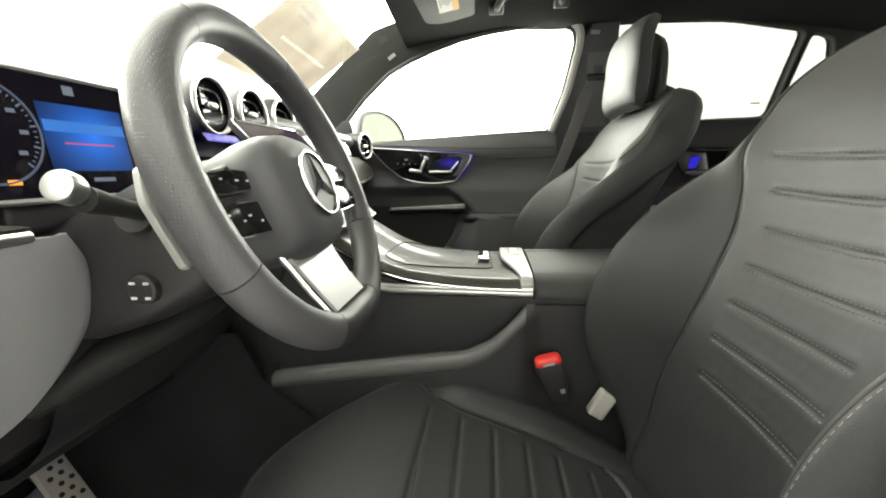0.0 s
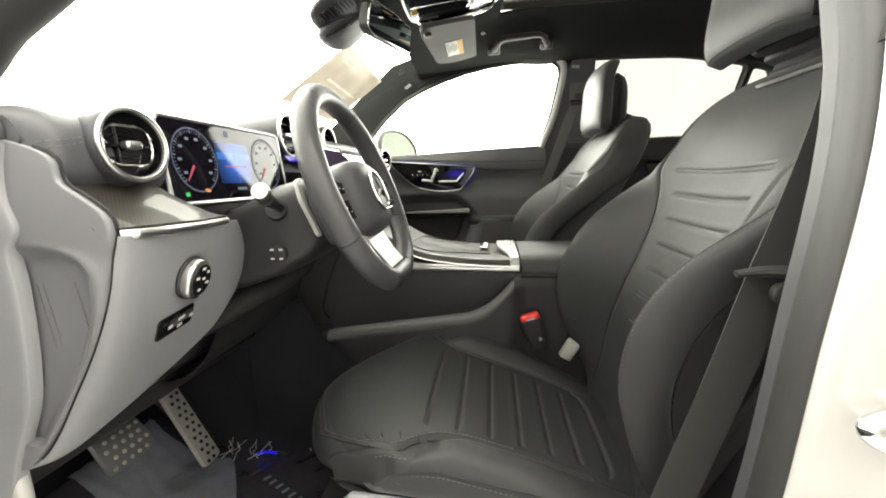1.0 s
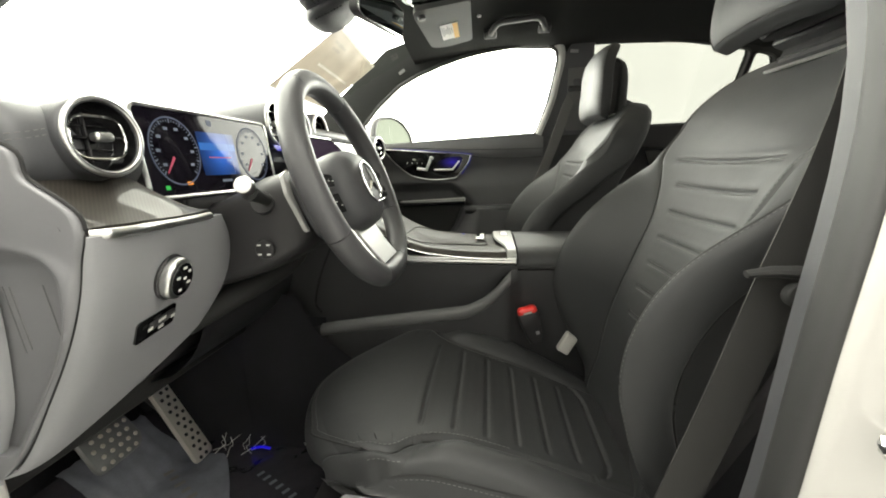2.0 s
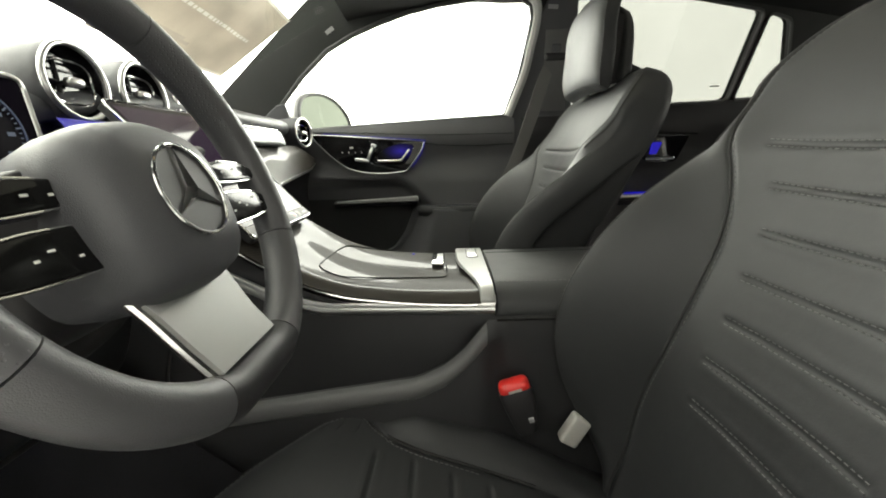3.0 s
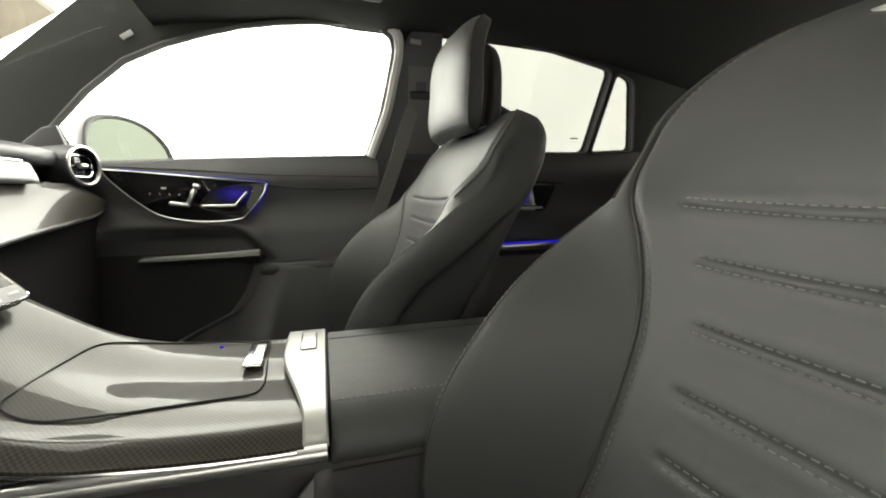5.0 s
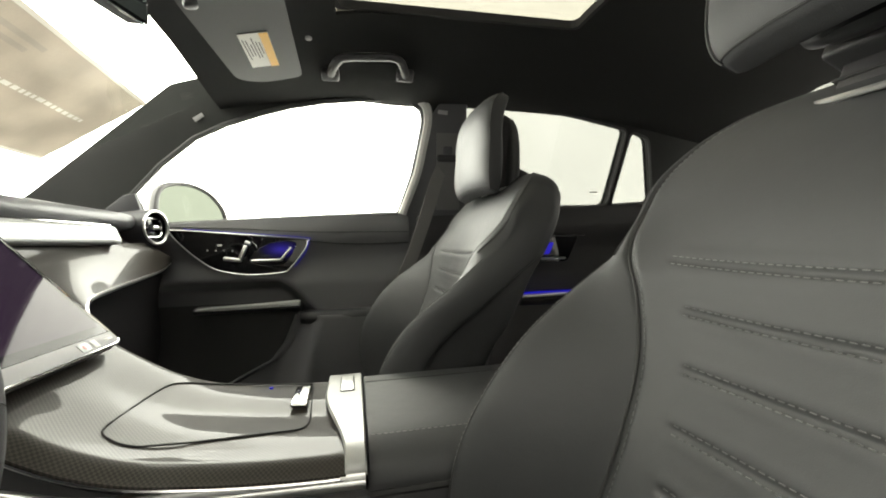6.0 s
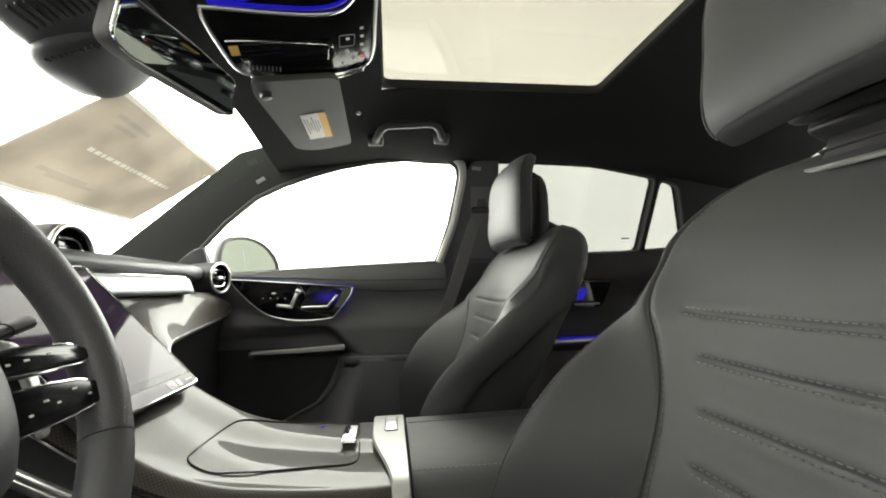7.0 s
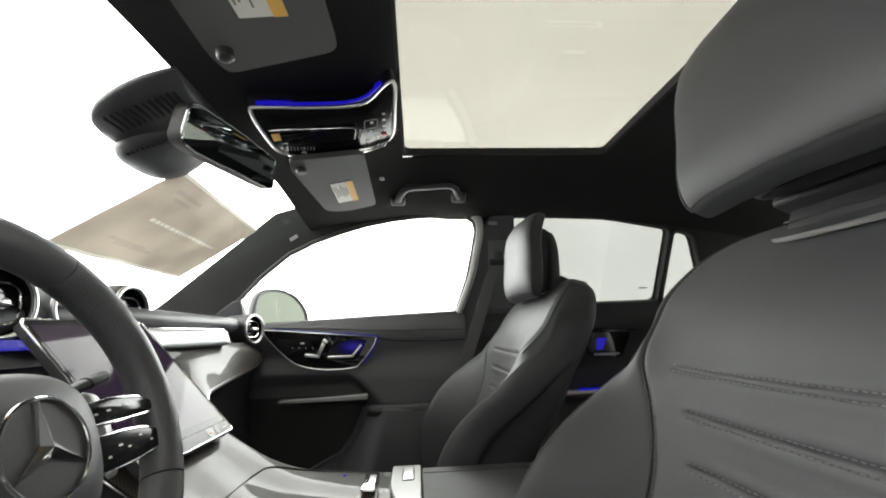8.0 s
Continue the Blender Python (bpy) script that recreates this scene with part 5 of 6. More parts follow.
GLOSS_LEAF = node_mat("spoke_gloss", (0.005, 0.005, 0.005), 0.14, bump=0, spec=0.22, rough_var=0.02)
LEAVES = ([(0.066, 0.016), (0.102, 0.019), (0.141, 0.015), (0.160, 0.008), (0.165, 0.002), (0.152, -0.004), (0.111, -0.004), (0.066, -0.002)],
          [(0.066, -0.014), (0.107, -0.014), (0.138, -0.017), (0.162, -0.024), (0.169, -0.033), (0.160, -0.041), (0.120, -0.045), (0.066, -0.046)])
MARKS = ([(0.079, 0.006), (0.095, 0.007), (0.117, 0.009)], [(0.083, -0.034), (0.099, -0.027), (0.110, -0.031), (0.129, -0.024), (0.143, -0.032)])
for s in (-1, 1):
    for leaf, marks in zip(LEAVES, MARKS):
        o = rounded([(s * x, y) for x, y in leaf], 0.006)
        zs = 0.002 if s > 0 else -0.012
        sp = part("spoke", plate(o, WM @ Matrix.Translation((0, 0, zs)), 0.007, 0.0022), GLOSS_LEAF, wheel, "gloss black button spoke")
        part("spoke_base", plate(o * 0.97, WM @ Matrix.Translation((0, 0, zs - 0.010)), 0.010, 0.002), DARK, sp)
        part("spoke_edge", tube([WM @ Vector((q[0], q[1], zs + 0.0052)) for q in o], 0.0010, 6, True), CHROME, sp, "thin chrome edge")
        for k, (x, y) in enumerate(marks):
            part("button_mark", rbox(0.0048 if k % 2 else 0.0036, 0.0018, 0.0006, 0.0003, WM @ Matrix.Translation((s * x, y, zs + 0.0074))), WHITE_MARK, sp)
rows = [[WM @ Vector((x, y, -0.024 + 0.026 * k ** 1.3)) for x in np.linspace(-w, w, 12)] for k, y, w in ((0.0, -0.060, 0.058), (0.15, -0.070, 0.056), (0.4, -0.092, 0.051), (0.7, -0.125, 0.047), (1.0, -0.152, 0.046))]
lsp = part("lower_spoke", thick(sheet(rows), -0.008), TRIM_SILVER, wheel, "satin silver lower spoke")
for s in (-1, 1):
    part("spoke_strip", tube([WM @ Vector((s * x, y, z)) for x, y, z in ((0.060, -0.060, -0.022), (0.053, -0.092, -0.015), (0.050, -0.125, -0.006), (0.048, -0.152, 0.003))], 0.0042, 8), CHROME, lsp)
for s in (-1, 1):
    o = rounded([(s * 0.136, 0.040), (s * 0.156, 0.034), (s * 0.166, 0.006), (s * 0.158, -0.052), (s * 0.148, -0.054), (s * 0.152, 0.0)], 0.006)
    part("shift_paddle", plate(o, WM @ Matrix.Translation((0, 0, -0.045)), 0.006, 0.002), TRIM_SILVER, wheel, "silver shift paddle")
part("spoke_back", plate(rounded([(-0.09, 0.03), (0.09, 0.03), (0.06, -0.07), (-0.06, -0.07)], 0.02), WM @ Matrix.Translation((0, 0, -0.05)), 0.03, 0.006), DARK, wheel)

# ---- steering column ----
colm = thing("steering_column", "black steering column cover with stalks beneath the wheel", "steering column", at=(-0.33, -0.38, 1.1))
rows = []
for k, x, hw, z0, z1 in ((0, -0.235, 0.062, 1.085, 1.195), (1, -0.26, 0.074, 1.060, 1.205), (2, -0.32, 0.076, 1.030, 1.190), (3, -0.40, 0.068, 1.005, 1.155), (4, -0.47, 0.06, 1.00, 1.14)):
    hl = hw + 0.022 * min(1, k / 2)
    rows.append([(x, -0.380 + y, z) for y, z in rounded([(-hl, z0 + 0.012), (-hl * 0.7, z0), (hw * 0.7, z0), (hw, z0 + 0.012), (hw, z1 - 0.02), (hw * 0.6, z1), (-hl * 0.6, z1), (-hl, z1 - 0.02)], 0.02, 3)])
cv = part("cover", loft(rows), DARK, colm, "black column cover", 50)
stalk = part("stalk", tube([(-0.300, -0.46, 1.150), (-0.292, -0.50, 1.160), (-0.280, -0.55, 1.172)], [0.009, 0.0085, 0.0115], 14), MATT, colm, "black wiper stalk with a silver tip")
part("tip", tube([(-0.278, -0.556, 1.178), (-0.277, -0.560, 1.1795), (-0.2745, -0.571, 1.183), (-0.2739, -0.5735, 1.1837), (-0.2737, -0.5745, 1.184)], [0.0105, 0.0126, 0.0128, 0.0115, 0.004], 24), SILVER, stalk, "round silver tip")
part("collar", tube([(-0.310, -0.455, 1.145), (-0.302, -0.482, 1.152)], [0.021, 0.017], 20), DARK, stalk)
stalk = part("stalk", tube([(-0.285, -0.29, 1.165), (-0.270, -0.25, 1.19), (-0.262, -0.21, 1.205)], [0.011, 0.010, 0.009], 12, flat=0.7), DARK, colm, "black gear selector stalk")
part("tip", tube([(-0.262, -0.21, 1.205), (-0.259, -0.190, 1.211), (-0.258, -0.186, 1.212)], [0.0105, 0.0105, 0.007], 14, flat=0.7), DARK, stalk)
kn = part("adjust_knob", disc(0.016, 0.012, axes((-0.308, -0.476, 1.075), (1, 0, 0), (0, 0, 1)), 24, 0.003), DARK, colm, "round column adjuster")
for a in range(4):
    t = math.radians(45 + 90 * a)
    part("mark", rbox(0.006, 0.001, 0.0025, 0, Matrix.Translation((-0.308 + 0.011 * math.cos(t), -0.4825, 1.075 + 0.011 * math.sin(t)))), WHITE_MARK, kn)

# ---- pedals ----
def make_pedal(c, w, h, tilt, corner, bulge, steel_studs, label, name):
    p = thing(name, label, "pedal", "pedals", at=c)
    m = Matrix.Translation(c) @ pose(0, 0, 0, 0, tilt, 0) @ pose(0, 0, 0, 0, 90, 0) @ pose(0, 0, 0, 0, 0, 90)

    def face(x, y):
        return 0.008 - bulge * (2 * y / h) ** 2 - 0.3 * bulge * (2 * x / w) ** 2
    o = rounded([(-w / 2, -h / 2), (w / 2, -h / 2), (w / 2 * 0.92, h / 2), (-w / 2 * 0.92, h / 2)], corner, 6)
    rings = [[m @ Vector((x * k, y * k, face(x * k, y * k) - d)) for x, y in o] for k, d in ((0.98, 0.012), (1.0, 0.008), (1.0, 0.003), (0.975, 0.0), (0.7, 0.0), (0.35, 0.0), (0.05, 0.0))]
    pad = part("pad", loft(rings), MATT_SILVER if steel_studs else STEEL, p, "brushed steel pad", 50)
    ny, nx = max(2, int(h / 0.0165)), max(2, int(w / 0.0165))
    for i in range(nx):
        for j in range(ny):
            x, y = -w / 2 + w * (i + 0.5 + 0.25 * (-1) ** j) / nx, -h / 2 + h * (j + 0.5) / ny
            if abs(x) < w / 2 - 0.006:
                part("stud", disc(0.0045, 0.003, m @ Matrix.Translation((x, y, face(x, y) + 0.0006)), 10, 0.001), STEEL if steel_studs else DARK, pad)
    part("arm", tube([m @ Vector((0, 0, -0.004)), m @ Vector((0, h * 0.5, -0.04)), m @ Vector((0, 0.22, -0.12))], 0.012, 8), DARK, p)
    return p


make_pedal((-0.715, -0.435, 0.672), 0.112, 0.092, -35, 0.024, 0.012, True, "brushed steel brake pedal with raised dots", "brake_pedal")
make_pedal((-0.690, -0.285, 0.615), 0.055, 0.215, -28, 0.010, 0.003, False, "long brushed steel accelerator pedal with black rubber studs", "accelerator_pedal")
mat_ = thing("floor_mat", "dark carpet floor mat under a clear protective film", "mat", at=(-0.55, -0.38, 0.45))
part("carpet", rbox(0.62, 0.46, 0.012, 0.004, Matrix.Translation((-0.60, -0.40, 0.462))), CARPET, mat_)
FILM = node_mat("film", (0.20, 0.21, 0.24), 0.12, var=0.35, blot=30, bump=0.0, coat=0.5)
FILM_THIN = node_mat("thin_film", (0.045, 0.043, 0.050), 0.16, var=0.5, blot=24, bump=0.0, coat=0.3)


def film_sheet(xs, y0, y1, lift, mat, label):
    """Creased film between two lines across the footwell."""
    rows = [[(x, y0(x) + (y1(x) - y0(x)) * k, lift + 0.006 * noise.noise(Vector((x * 22, k * 9, lift * 90))) + 0.003 * abs(noise.noise(Vector((x * 60 + k * 25, k * 30, 3)))) + 0.10 * smooth(-0.72, -0.86, x)) for k in np.linspace(0, 1, 40)] for x in xs]
    return part("film", sheet(rows), mat, mat_, label, 60)


xs_ = np.linspace(-0.86, -0.34, 60)
film_sheet(xs_, lambda x: -0.60, lambda x: -0.15, 0.472, FILM_THIN, "thin clear film over dark carpet")
film_sheet(xs_, lambda x: -0.44 - 0.16 * smooth(-0.78, -0.62, x), lambda x: -0.225 - 0.005 * math.sin(60 * x) - 0.16 * smooth(-0.64, -0.50, x), 0.480, FILM, "creased clear film with faint print")
for k in range(6):
    part("print_bar", rbox(0.010, 0.022 - 0.004 * (k % 2), 0.001, 0, Matrix.Translation((-0.72 + 0.027 * k, -0.31 - 0.016 * k, 0.4915)) @ pose(0, 0, 0, 0, 0, -32)), INK, mat_)
    part("print_bar", rbox(0.008, 0.018, 0.001, 0, Matrix.Translation((-0.50 + 0.022 * k, -0.285 - 0.012 * k, 0.481)) @ pose(0, 0, 0, 0, 0, -32)), FILM, mat_)
part("glow_patch", tube(cat([(-0.570, -0.208, 0.487), (-0.545, -0.201, 0.489), (-0.52, -0.203, 0.487)], 10), 0.0035, 6), BLUE, mat_, "thin blue glow on the film")
for k, (x, y) in enumerate(((-0.665, -0.190), (-0.652, -0.205), (-0.640, -0.198), (-0.628, -0.21), (-0.585, -0.205), (-0.565, -0.20), (-0.545, -0.196), (-0.455, -0.150), (-0.60, -0.195))):
    part("film_fold", tube(cat([(x - 0.02 * math.sin(2.3 * k), y + 0.024, 0.502), (x + 0.004, y + 0.008, 0.492), (x, y, 0.489), (x + 0.030 * math.cos(1.7 * k), y - 0.026 - 0.01 * math.sin(3 * k), 0.487)], 14), 0.0007 + 0.0003 * (k % 2), 5), WHITE_MARK, mat_, "bright fold of the film")
part("light_strip", rbox(0.01, 0.10, 0.006, 0.002, Matrix.Translation((-0.62, -0.20, 0.80))), BLUE, dash)


# ---- centre console ----
con = thing("centre_console", "black centre console with glossy carbon weave top and leather armrest", "console", at=(0.0, 0, 0.45))
CZ = spline([-0.44, -0.38, -0.30, -0.22, -0.16, -0.11, -0.05, 0.02, 0.075], [1.205, 1.170, 1.118, 1.064, 1.030, 1.013, 1.004, 0.998, 0.996])


def ctop(x, y):
    """The weave top: dished in the middle, rolled over at its edges."""
    return CZ(x) - (0.005 * (1 - min(1, (y / 0.13) ** 2)) + 0.0014 * math.sin(52 * y + 9 * x + 1.5)) * smooth(-0.30, -0.1, x) - 0.012 * smooth(0.120, 0.150, abs(y))


part("weave_top", thick(sheet([[(x, y, ctop(x, y) - 0.005) for y in np.linspace(-0.145, 0.150, 72)] for x in np.linspace(-0.44, 0.098, 58)]), -0.005), WEAVE, con, "glossy grey carbon weave top", 60)
lid_o = rounded([(-0.160, 0.040), (-0.160, -0.078), (-0.130, -0.092), (-0.030, -0.064), (0.046, -0.050), (0.050, -0.02), (0.042, 0.116), (-0.10, 0.116), (-0.150, 0.092)], [0.05, 0.022, 0.02, 0.05, 0.016, 0.02, 0.004, 0.03, 0.03], 8)
part("lid_gap", tube([(x, y, ctop(x, y) + 0.0012) for x, y in lid_o], 0.0012, 6, True), MATT, con, "dark gap round the roller lid")
part("weave_edge", tube([(x, -0.1475, ctop(x, -0.145) - 0.004) for x in np.linspace(-0.42, 0.092, 30)], 0.0018, 6), CHROME, con, "thin bright edge of the weave top")
lk = part("lid_handle", rbox(0.023, 0.076, 0.006, 0.0025, Matrix.Translation((0.031, 0.058, 0.9985)) @ pose(0, 0, 0, 0, 4, 0)), CHROME, con, "chrome lid handle")
part("handle_recess", rbox(0.012, 0.058, 0.003, 0.001, Matrix.Translation((0.035, 0.058, 1.0015))), SILVER, lk)
part("lid_light", disc(0.003, 0.002, Matrix.Translation((-0.020, 0.104, ctop(-0.020, 0.104) + 0.001)), 12), BLUE, con, "tiny blue indicator light")
# satin bridge between top and armrest
rows = []
for x in (0.066, 0.068, 0.078, 0.110, 0.118, 0.120):
    e = 0.004 if x in (0.066, 0.120) else 0.0
    rows.append([(x + 0.031 * smooth(0.05, -0.14, y) * (1 if x < 0.09 else 0), y, z - e) for y, z in cat([(0.150, 0.965), (0.148, 0.990), (0.130, 1.002), (0.05, 1.003), (-0.05, 1.003), (-0.115, 1.001), (-0.139, 0.994), (-0.145, 0.988), (-0.146, 0.983)], 30)])
br_ = part("silver_bridge", sheet(rows), TRIM_SILVER, con, "satin silver bridge across the console", 50)
part("latch", rbox(0.018, 0.066, 0.003, 0.001, Matrix.Translation((0.097, 0.080, 1.0038))), SILVER, br_, "silver latch button")
part("latch_rim", tube([(0.097 + q[0], 0.080 + q[1], 1.0034) for q in rounded([(-0.010, -0.034), (0.010, -0.034), (0.010, 0.034), (-0.010, 0.034)], 0.004)], 0.0008, 6, True), DARK, br_)
# armrest
rows = []
for x in (0.121, 0.123, 0.130, 0.2, 0.3, 0.4, 0.44, 0.452, 0.455):
    e = {0.121: 0.006, 0.455: 0.012, 0.452: 0.004}.get(x, 0.0)
    g = {0.121: 0.004, 0.455: 0.01}.get(x, 0.0)
    rows.append([(x, y * (1 - g), z - e) for y, z in cat([(0.135, 0.955), (0.135, 0.975), (0.125, 0.996), (0.095, 1.0035), (0.0, 1.005), (-0.08, 1.001), (-0.112, 0.994), (-0.132, 0.982), (-0.140, 0.968), (-0.140, 0.955)], 40)])
arm = part("armrest", sheet(rows), LEATHER, con, "black leather armrest lid", 60)
part("armrest_gap", tube([(x, -0.1395, 0.9545) for x in np.linspace(0.122, 0.45, 12)], 0.0045, 6), MATT, con, "dark gap below the armrest")
part("lid_split", tube([(x, 0.075, 1.0042) for x in np.linspace(0.124, 0.44, 12)], 0.0012, 6), MATT, arm)
part("stitching", dashes([(x, -0.097, 0.9985) for x in np.linspace(0.126, 0.44, 20)], 0.0045, 0.003, 0.0006), THREAD, arm)["kind"] = "stuff"
# sides
for s, y0 in ((-1, -0.138), (1, 0.142)):
    rows = []
    for x in np.linspace(-0.58, 0.46, 66):
        t_ = min(CZ(x) - 0.018, 1.10) if x < 0.112 else 0.958
        ridge = float(np.interp(x, [-0.40, -0.36, 0.0, 0.045, 0.075, 0.105, 0.125], [0.80, 0.810, 0.858, 0.880, 0.908, 0.945, 0.952]))
        y1 = y0
        flat_ = 1 - 0.85 * smooth(0.095, 0.125, x)
        rows.append([(x, y1 + s * d * flat_, z) for d, z in ((-0.012, t_ - 0.002), (0.001, t_ - 0.006), (0.004, t_ * 0.7 + ridge * 0.3), (0.006, t_ * 0.25 + ridge * 0.75), (0.002, ridge + 0.006), (0.018, ridge - 0.004), (0.024, ridge - 0.03), (0.022, 0.70), (0.030, 0.60), (0.034, 0.44))])
    part("side_panel", sheet(rows), SIDE_SOFT, con, "black soft console side", 50)
    part("silver_trim", sheet([[(x, y0 + s * d, float(np.interp(x, [-0.44, -0.30, -0.22, -0.14, 0.118], [1.128, 1.046, 1.004, 0.980, 0.974])) + h) for d, h in cat([(-0.004, 0.010), (0.006, 0.009), (0.0085, 0.003), (0.0065, 0.0015), (0.009, -0.001), (0.007, -0.010), (-0.004, -0.011)], 15)] for x in np.linspace(-0.40, 0.118, 30)]), SILVER, con, "bright silver strip along the console", 60)
    part("ridge", sheet([[(x, y0 + s * (0.016 + d), float(np.interp(x, [-0.40, -0.36, 0.0, 0.045, 0.075, 0.105], [0.80, 0.810, 0.858, 0.880, 0.908, 0.945])) + h) for d, h in cat([(-0.008, 0.006), (0.006, 0.002), (0.010, -0.010), (0.007, -0.022), (-0.004, -0.026)], 9)] for x in np.linspace(-0.37, 0.105, 30)]), RIDGE, con, "grey ridge along the console side", 60)
part("side_carpet", sheet([[(x, -0.1755, z) for z in np.linspace(0.45, float(np.interp(x, [-0.58, -0.42, -0.375, -0.29, -0.24, -0.05], [0.90, 0.90, 0.802, 0.735, 0.70, 0.60])), 5)] for x in np.linspace(-0.58, -0.05, 60)]), CARPET, con, "black carpet below the console ridge")
part("front_seam", tube(cat([(-0.322, -0.163, 1.02), (-0.345, -0.165, 0.97), (-0.362, -0.166, 0.925), (-0.374, -0.166, 0.875), (-0.360, -0.166, 0.85)], 20), 0.0028, 6), MATT, con, "dark joint at the front of the console side")
part("core", box(-0.40, 0.45, -0.125, 0.125, 0.44, 0.93, 0.01), MATT, con)
part("tunnel_carpet", sheet([[(x, y, z) for y, z in ((-0.145, 0.83), (-0.150, 0.6), (-0.175, 0.45))] for x in np.linspace(-1.0, -0.36, 6)]), CARPET, con, "black carpeted tunnel")


# ---- seat belt buckles ----
def make_buckle(c, flip):
    b = thing("belt_buckle", "black seat belt buckle with a red release button", "buckle", "belt buckles", at=(c[0], c[1], c[2] - 0.09))
    m = Matrix.Translation(c) @ pose(0, 0, 0, 0, -16, 0)
    part("body", loft([[m @ Vector((x, y, z)) for x, y in rounded([(-wx, -wy), (wx, -wy), (wx, wy), (-wx, wy)], 0.009, 4)] for z, wx, wy in ((-0.075, 0.014, 0.010), (-0.062, 0.018, 0.012), (-0.030, 0.023, 0.014), (-0.006, 0.025, 0.015), (0.0, 0.024, 0.014))]), DARK, b, "black buckle body", 50)
    part("release_button", rbox(0.046, 0.028, 0.022, 0.009, m @ Matrix.Translation((0, flip * 0.001, 0.002))), RED, b, "red release button")
    part("mark", rbox(0.020, 0.0008, 0.004, 0, m @ Matrix.Translation((0, -0.0132, 0.002))), BEIGE, b)
    part("tab", rbox(0.008, 0.004, 0.008, 0.001, m @ Matrix.Translation((0.010, -0.013, -0.050))), GREY_PLASTIC, b)
    part("sleeve", rbox(0.030, 0.022, 0.050, 0.005, Matrix.Translation((c[0] + 0.094, c[1] + 0.010, c[2] - 0.080)) @ pose(0, 0, 0, 0, 30, 0)), BEIGE, b, "pale webbing sleeve")
    return b


make_buckle((0.143, -0.172, 0.858), 1)


# ---- seat belts ----
def make_belt(path, width, n, label, mat):
    b = thing("seat_belt", label, "seat belt", "seat belts", at=path[-1])
    pts = cat(path, 24)
    d = Vector(n).normalized()
    rows = [[Vector(p) + d * (w * width) + Vector((0, 0, 0)) for w in np.linspace(-0.5, 0.5, 5)] for p in pts]
    part("webbing", thick(sheet(rows), 0.0016), mat, b, "woven webbing")
    return b


pb = make_belt([(0.400, 0.688, 1.478), (0.372, 0.685, 1.42), (0.335, 0.680, 1.31), (0.285, 0.672, 1.18), (0.24, 0.66, 1.08), (0.20, 0.64, 0.9)], 0.047, (1, 0.25, 0.15), "seat belt hanging from the pillar guide, coloured as lit", WEBBING_LIT)
gm = Matrix.Translation((0.405, 0.675, 1.482)) @ pose(0, 0, 0, 16, 0, 0)
gd = part("guide", rbox(0.068, 0.022, 0.022, 0.007, gm), DARK, pb, "black belt guide")
part("guide_bolt", rbox(0.035, 0.018, 0.030, 0.008, gm @ Matrix.Translation((0, 0.006, 0.024))), SOFT, gd)
db = make_belt([(0.43, -0.655, 1.45), (0.398, -0.668, 1.25), (0.344, -0.670, 1.067), (0.310, -0.672, 0.952), (0.264, -0.672, 0.805), (0.235, -0.668, 0.70), (0.21, -0.66, 0.62)], 0.052, (1, 0.0, 0.12), "seat belt hanging beside the seat, coloured as shaded", WEBBING_SHADED)
part("tongue_clip", tube([(0.308, -0.679, 1.086), (0.33, -0.681, 1.089), (0.352, -0.684, 1.089), (0.385, -0.695, 1.086)], [0.006, 0.009, 0.011, 0.011], 10, flat=0.6), MATT, db, "black belt tongue holder")
part("clip_button", disc(0.012, 0.012, axes((0.349, -0.690, 1.068), (1, 0, 0), (0, 0, 1)), 16, 0.003), MATT, db)


# ---- doors ----
def door_y(x, z, front):
    """Depth of the door card: sill roll, hollow and armrest."""
    y = 0.742 - 0.020 * math.exp(-((z - 1.25) / 0.05) ** 2) - 0.02 * smooth(1.19, 1.10, z)
    if front:
        hollow = smooth(1.13, 1.085, z + 0.10 * smooth(-0.12, 0.02, x)) * smooth(0.02, -0.06, x + 0.25 * max(0.0, 1.0 - z))
        y += 0.055 * hollow
        armz = smooth(1.022, 1.012, z) * smooth(-0.10, -0.04, x + 0.25 * max(0.0, 1.0 - z))
        y -= 0.045 * armz * (0.6 + 0.4 * smooth(0.7, 0.95, z))
    else:
        y -= 0.045 * smooth(1.02, 1.01, z)
    return y


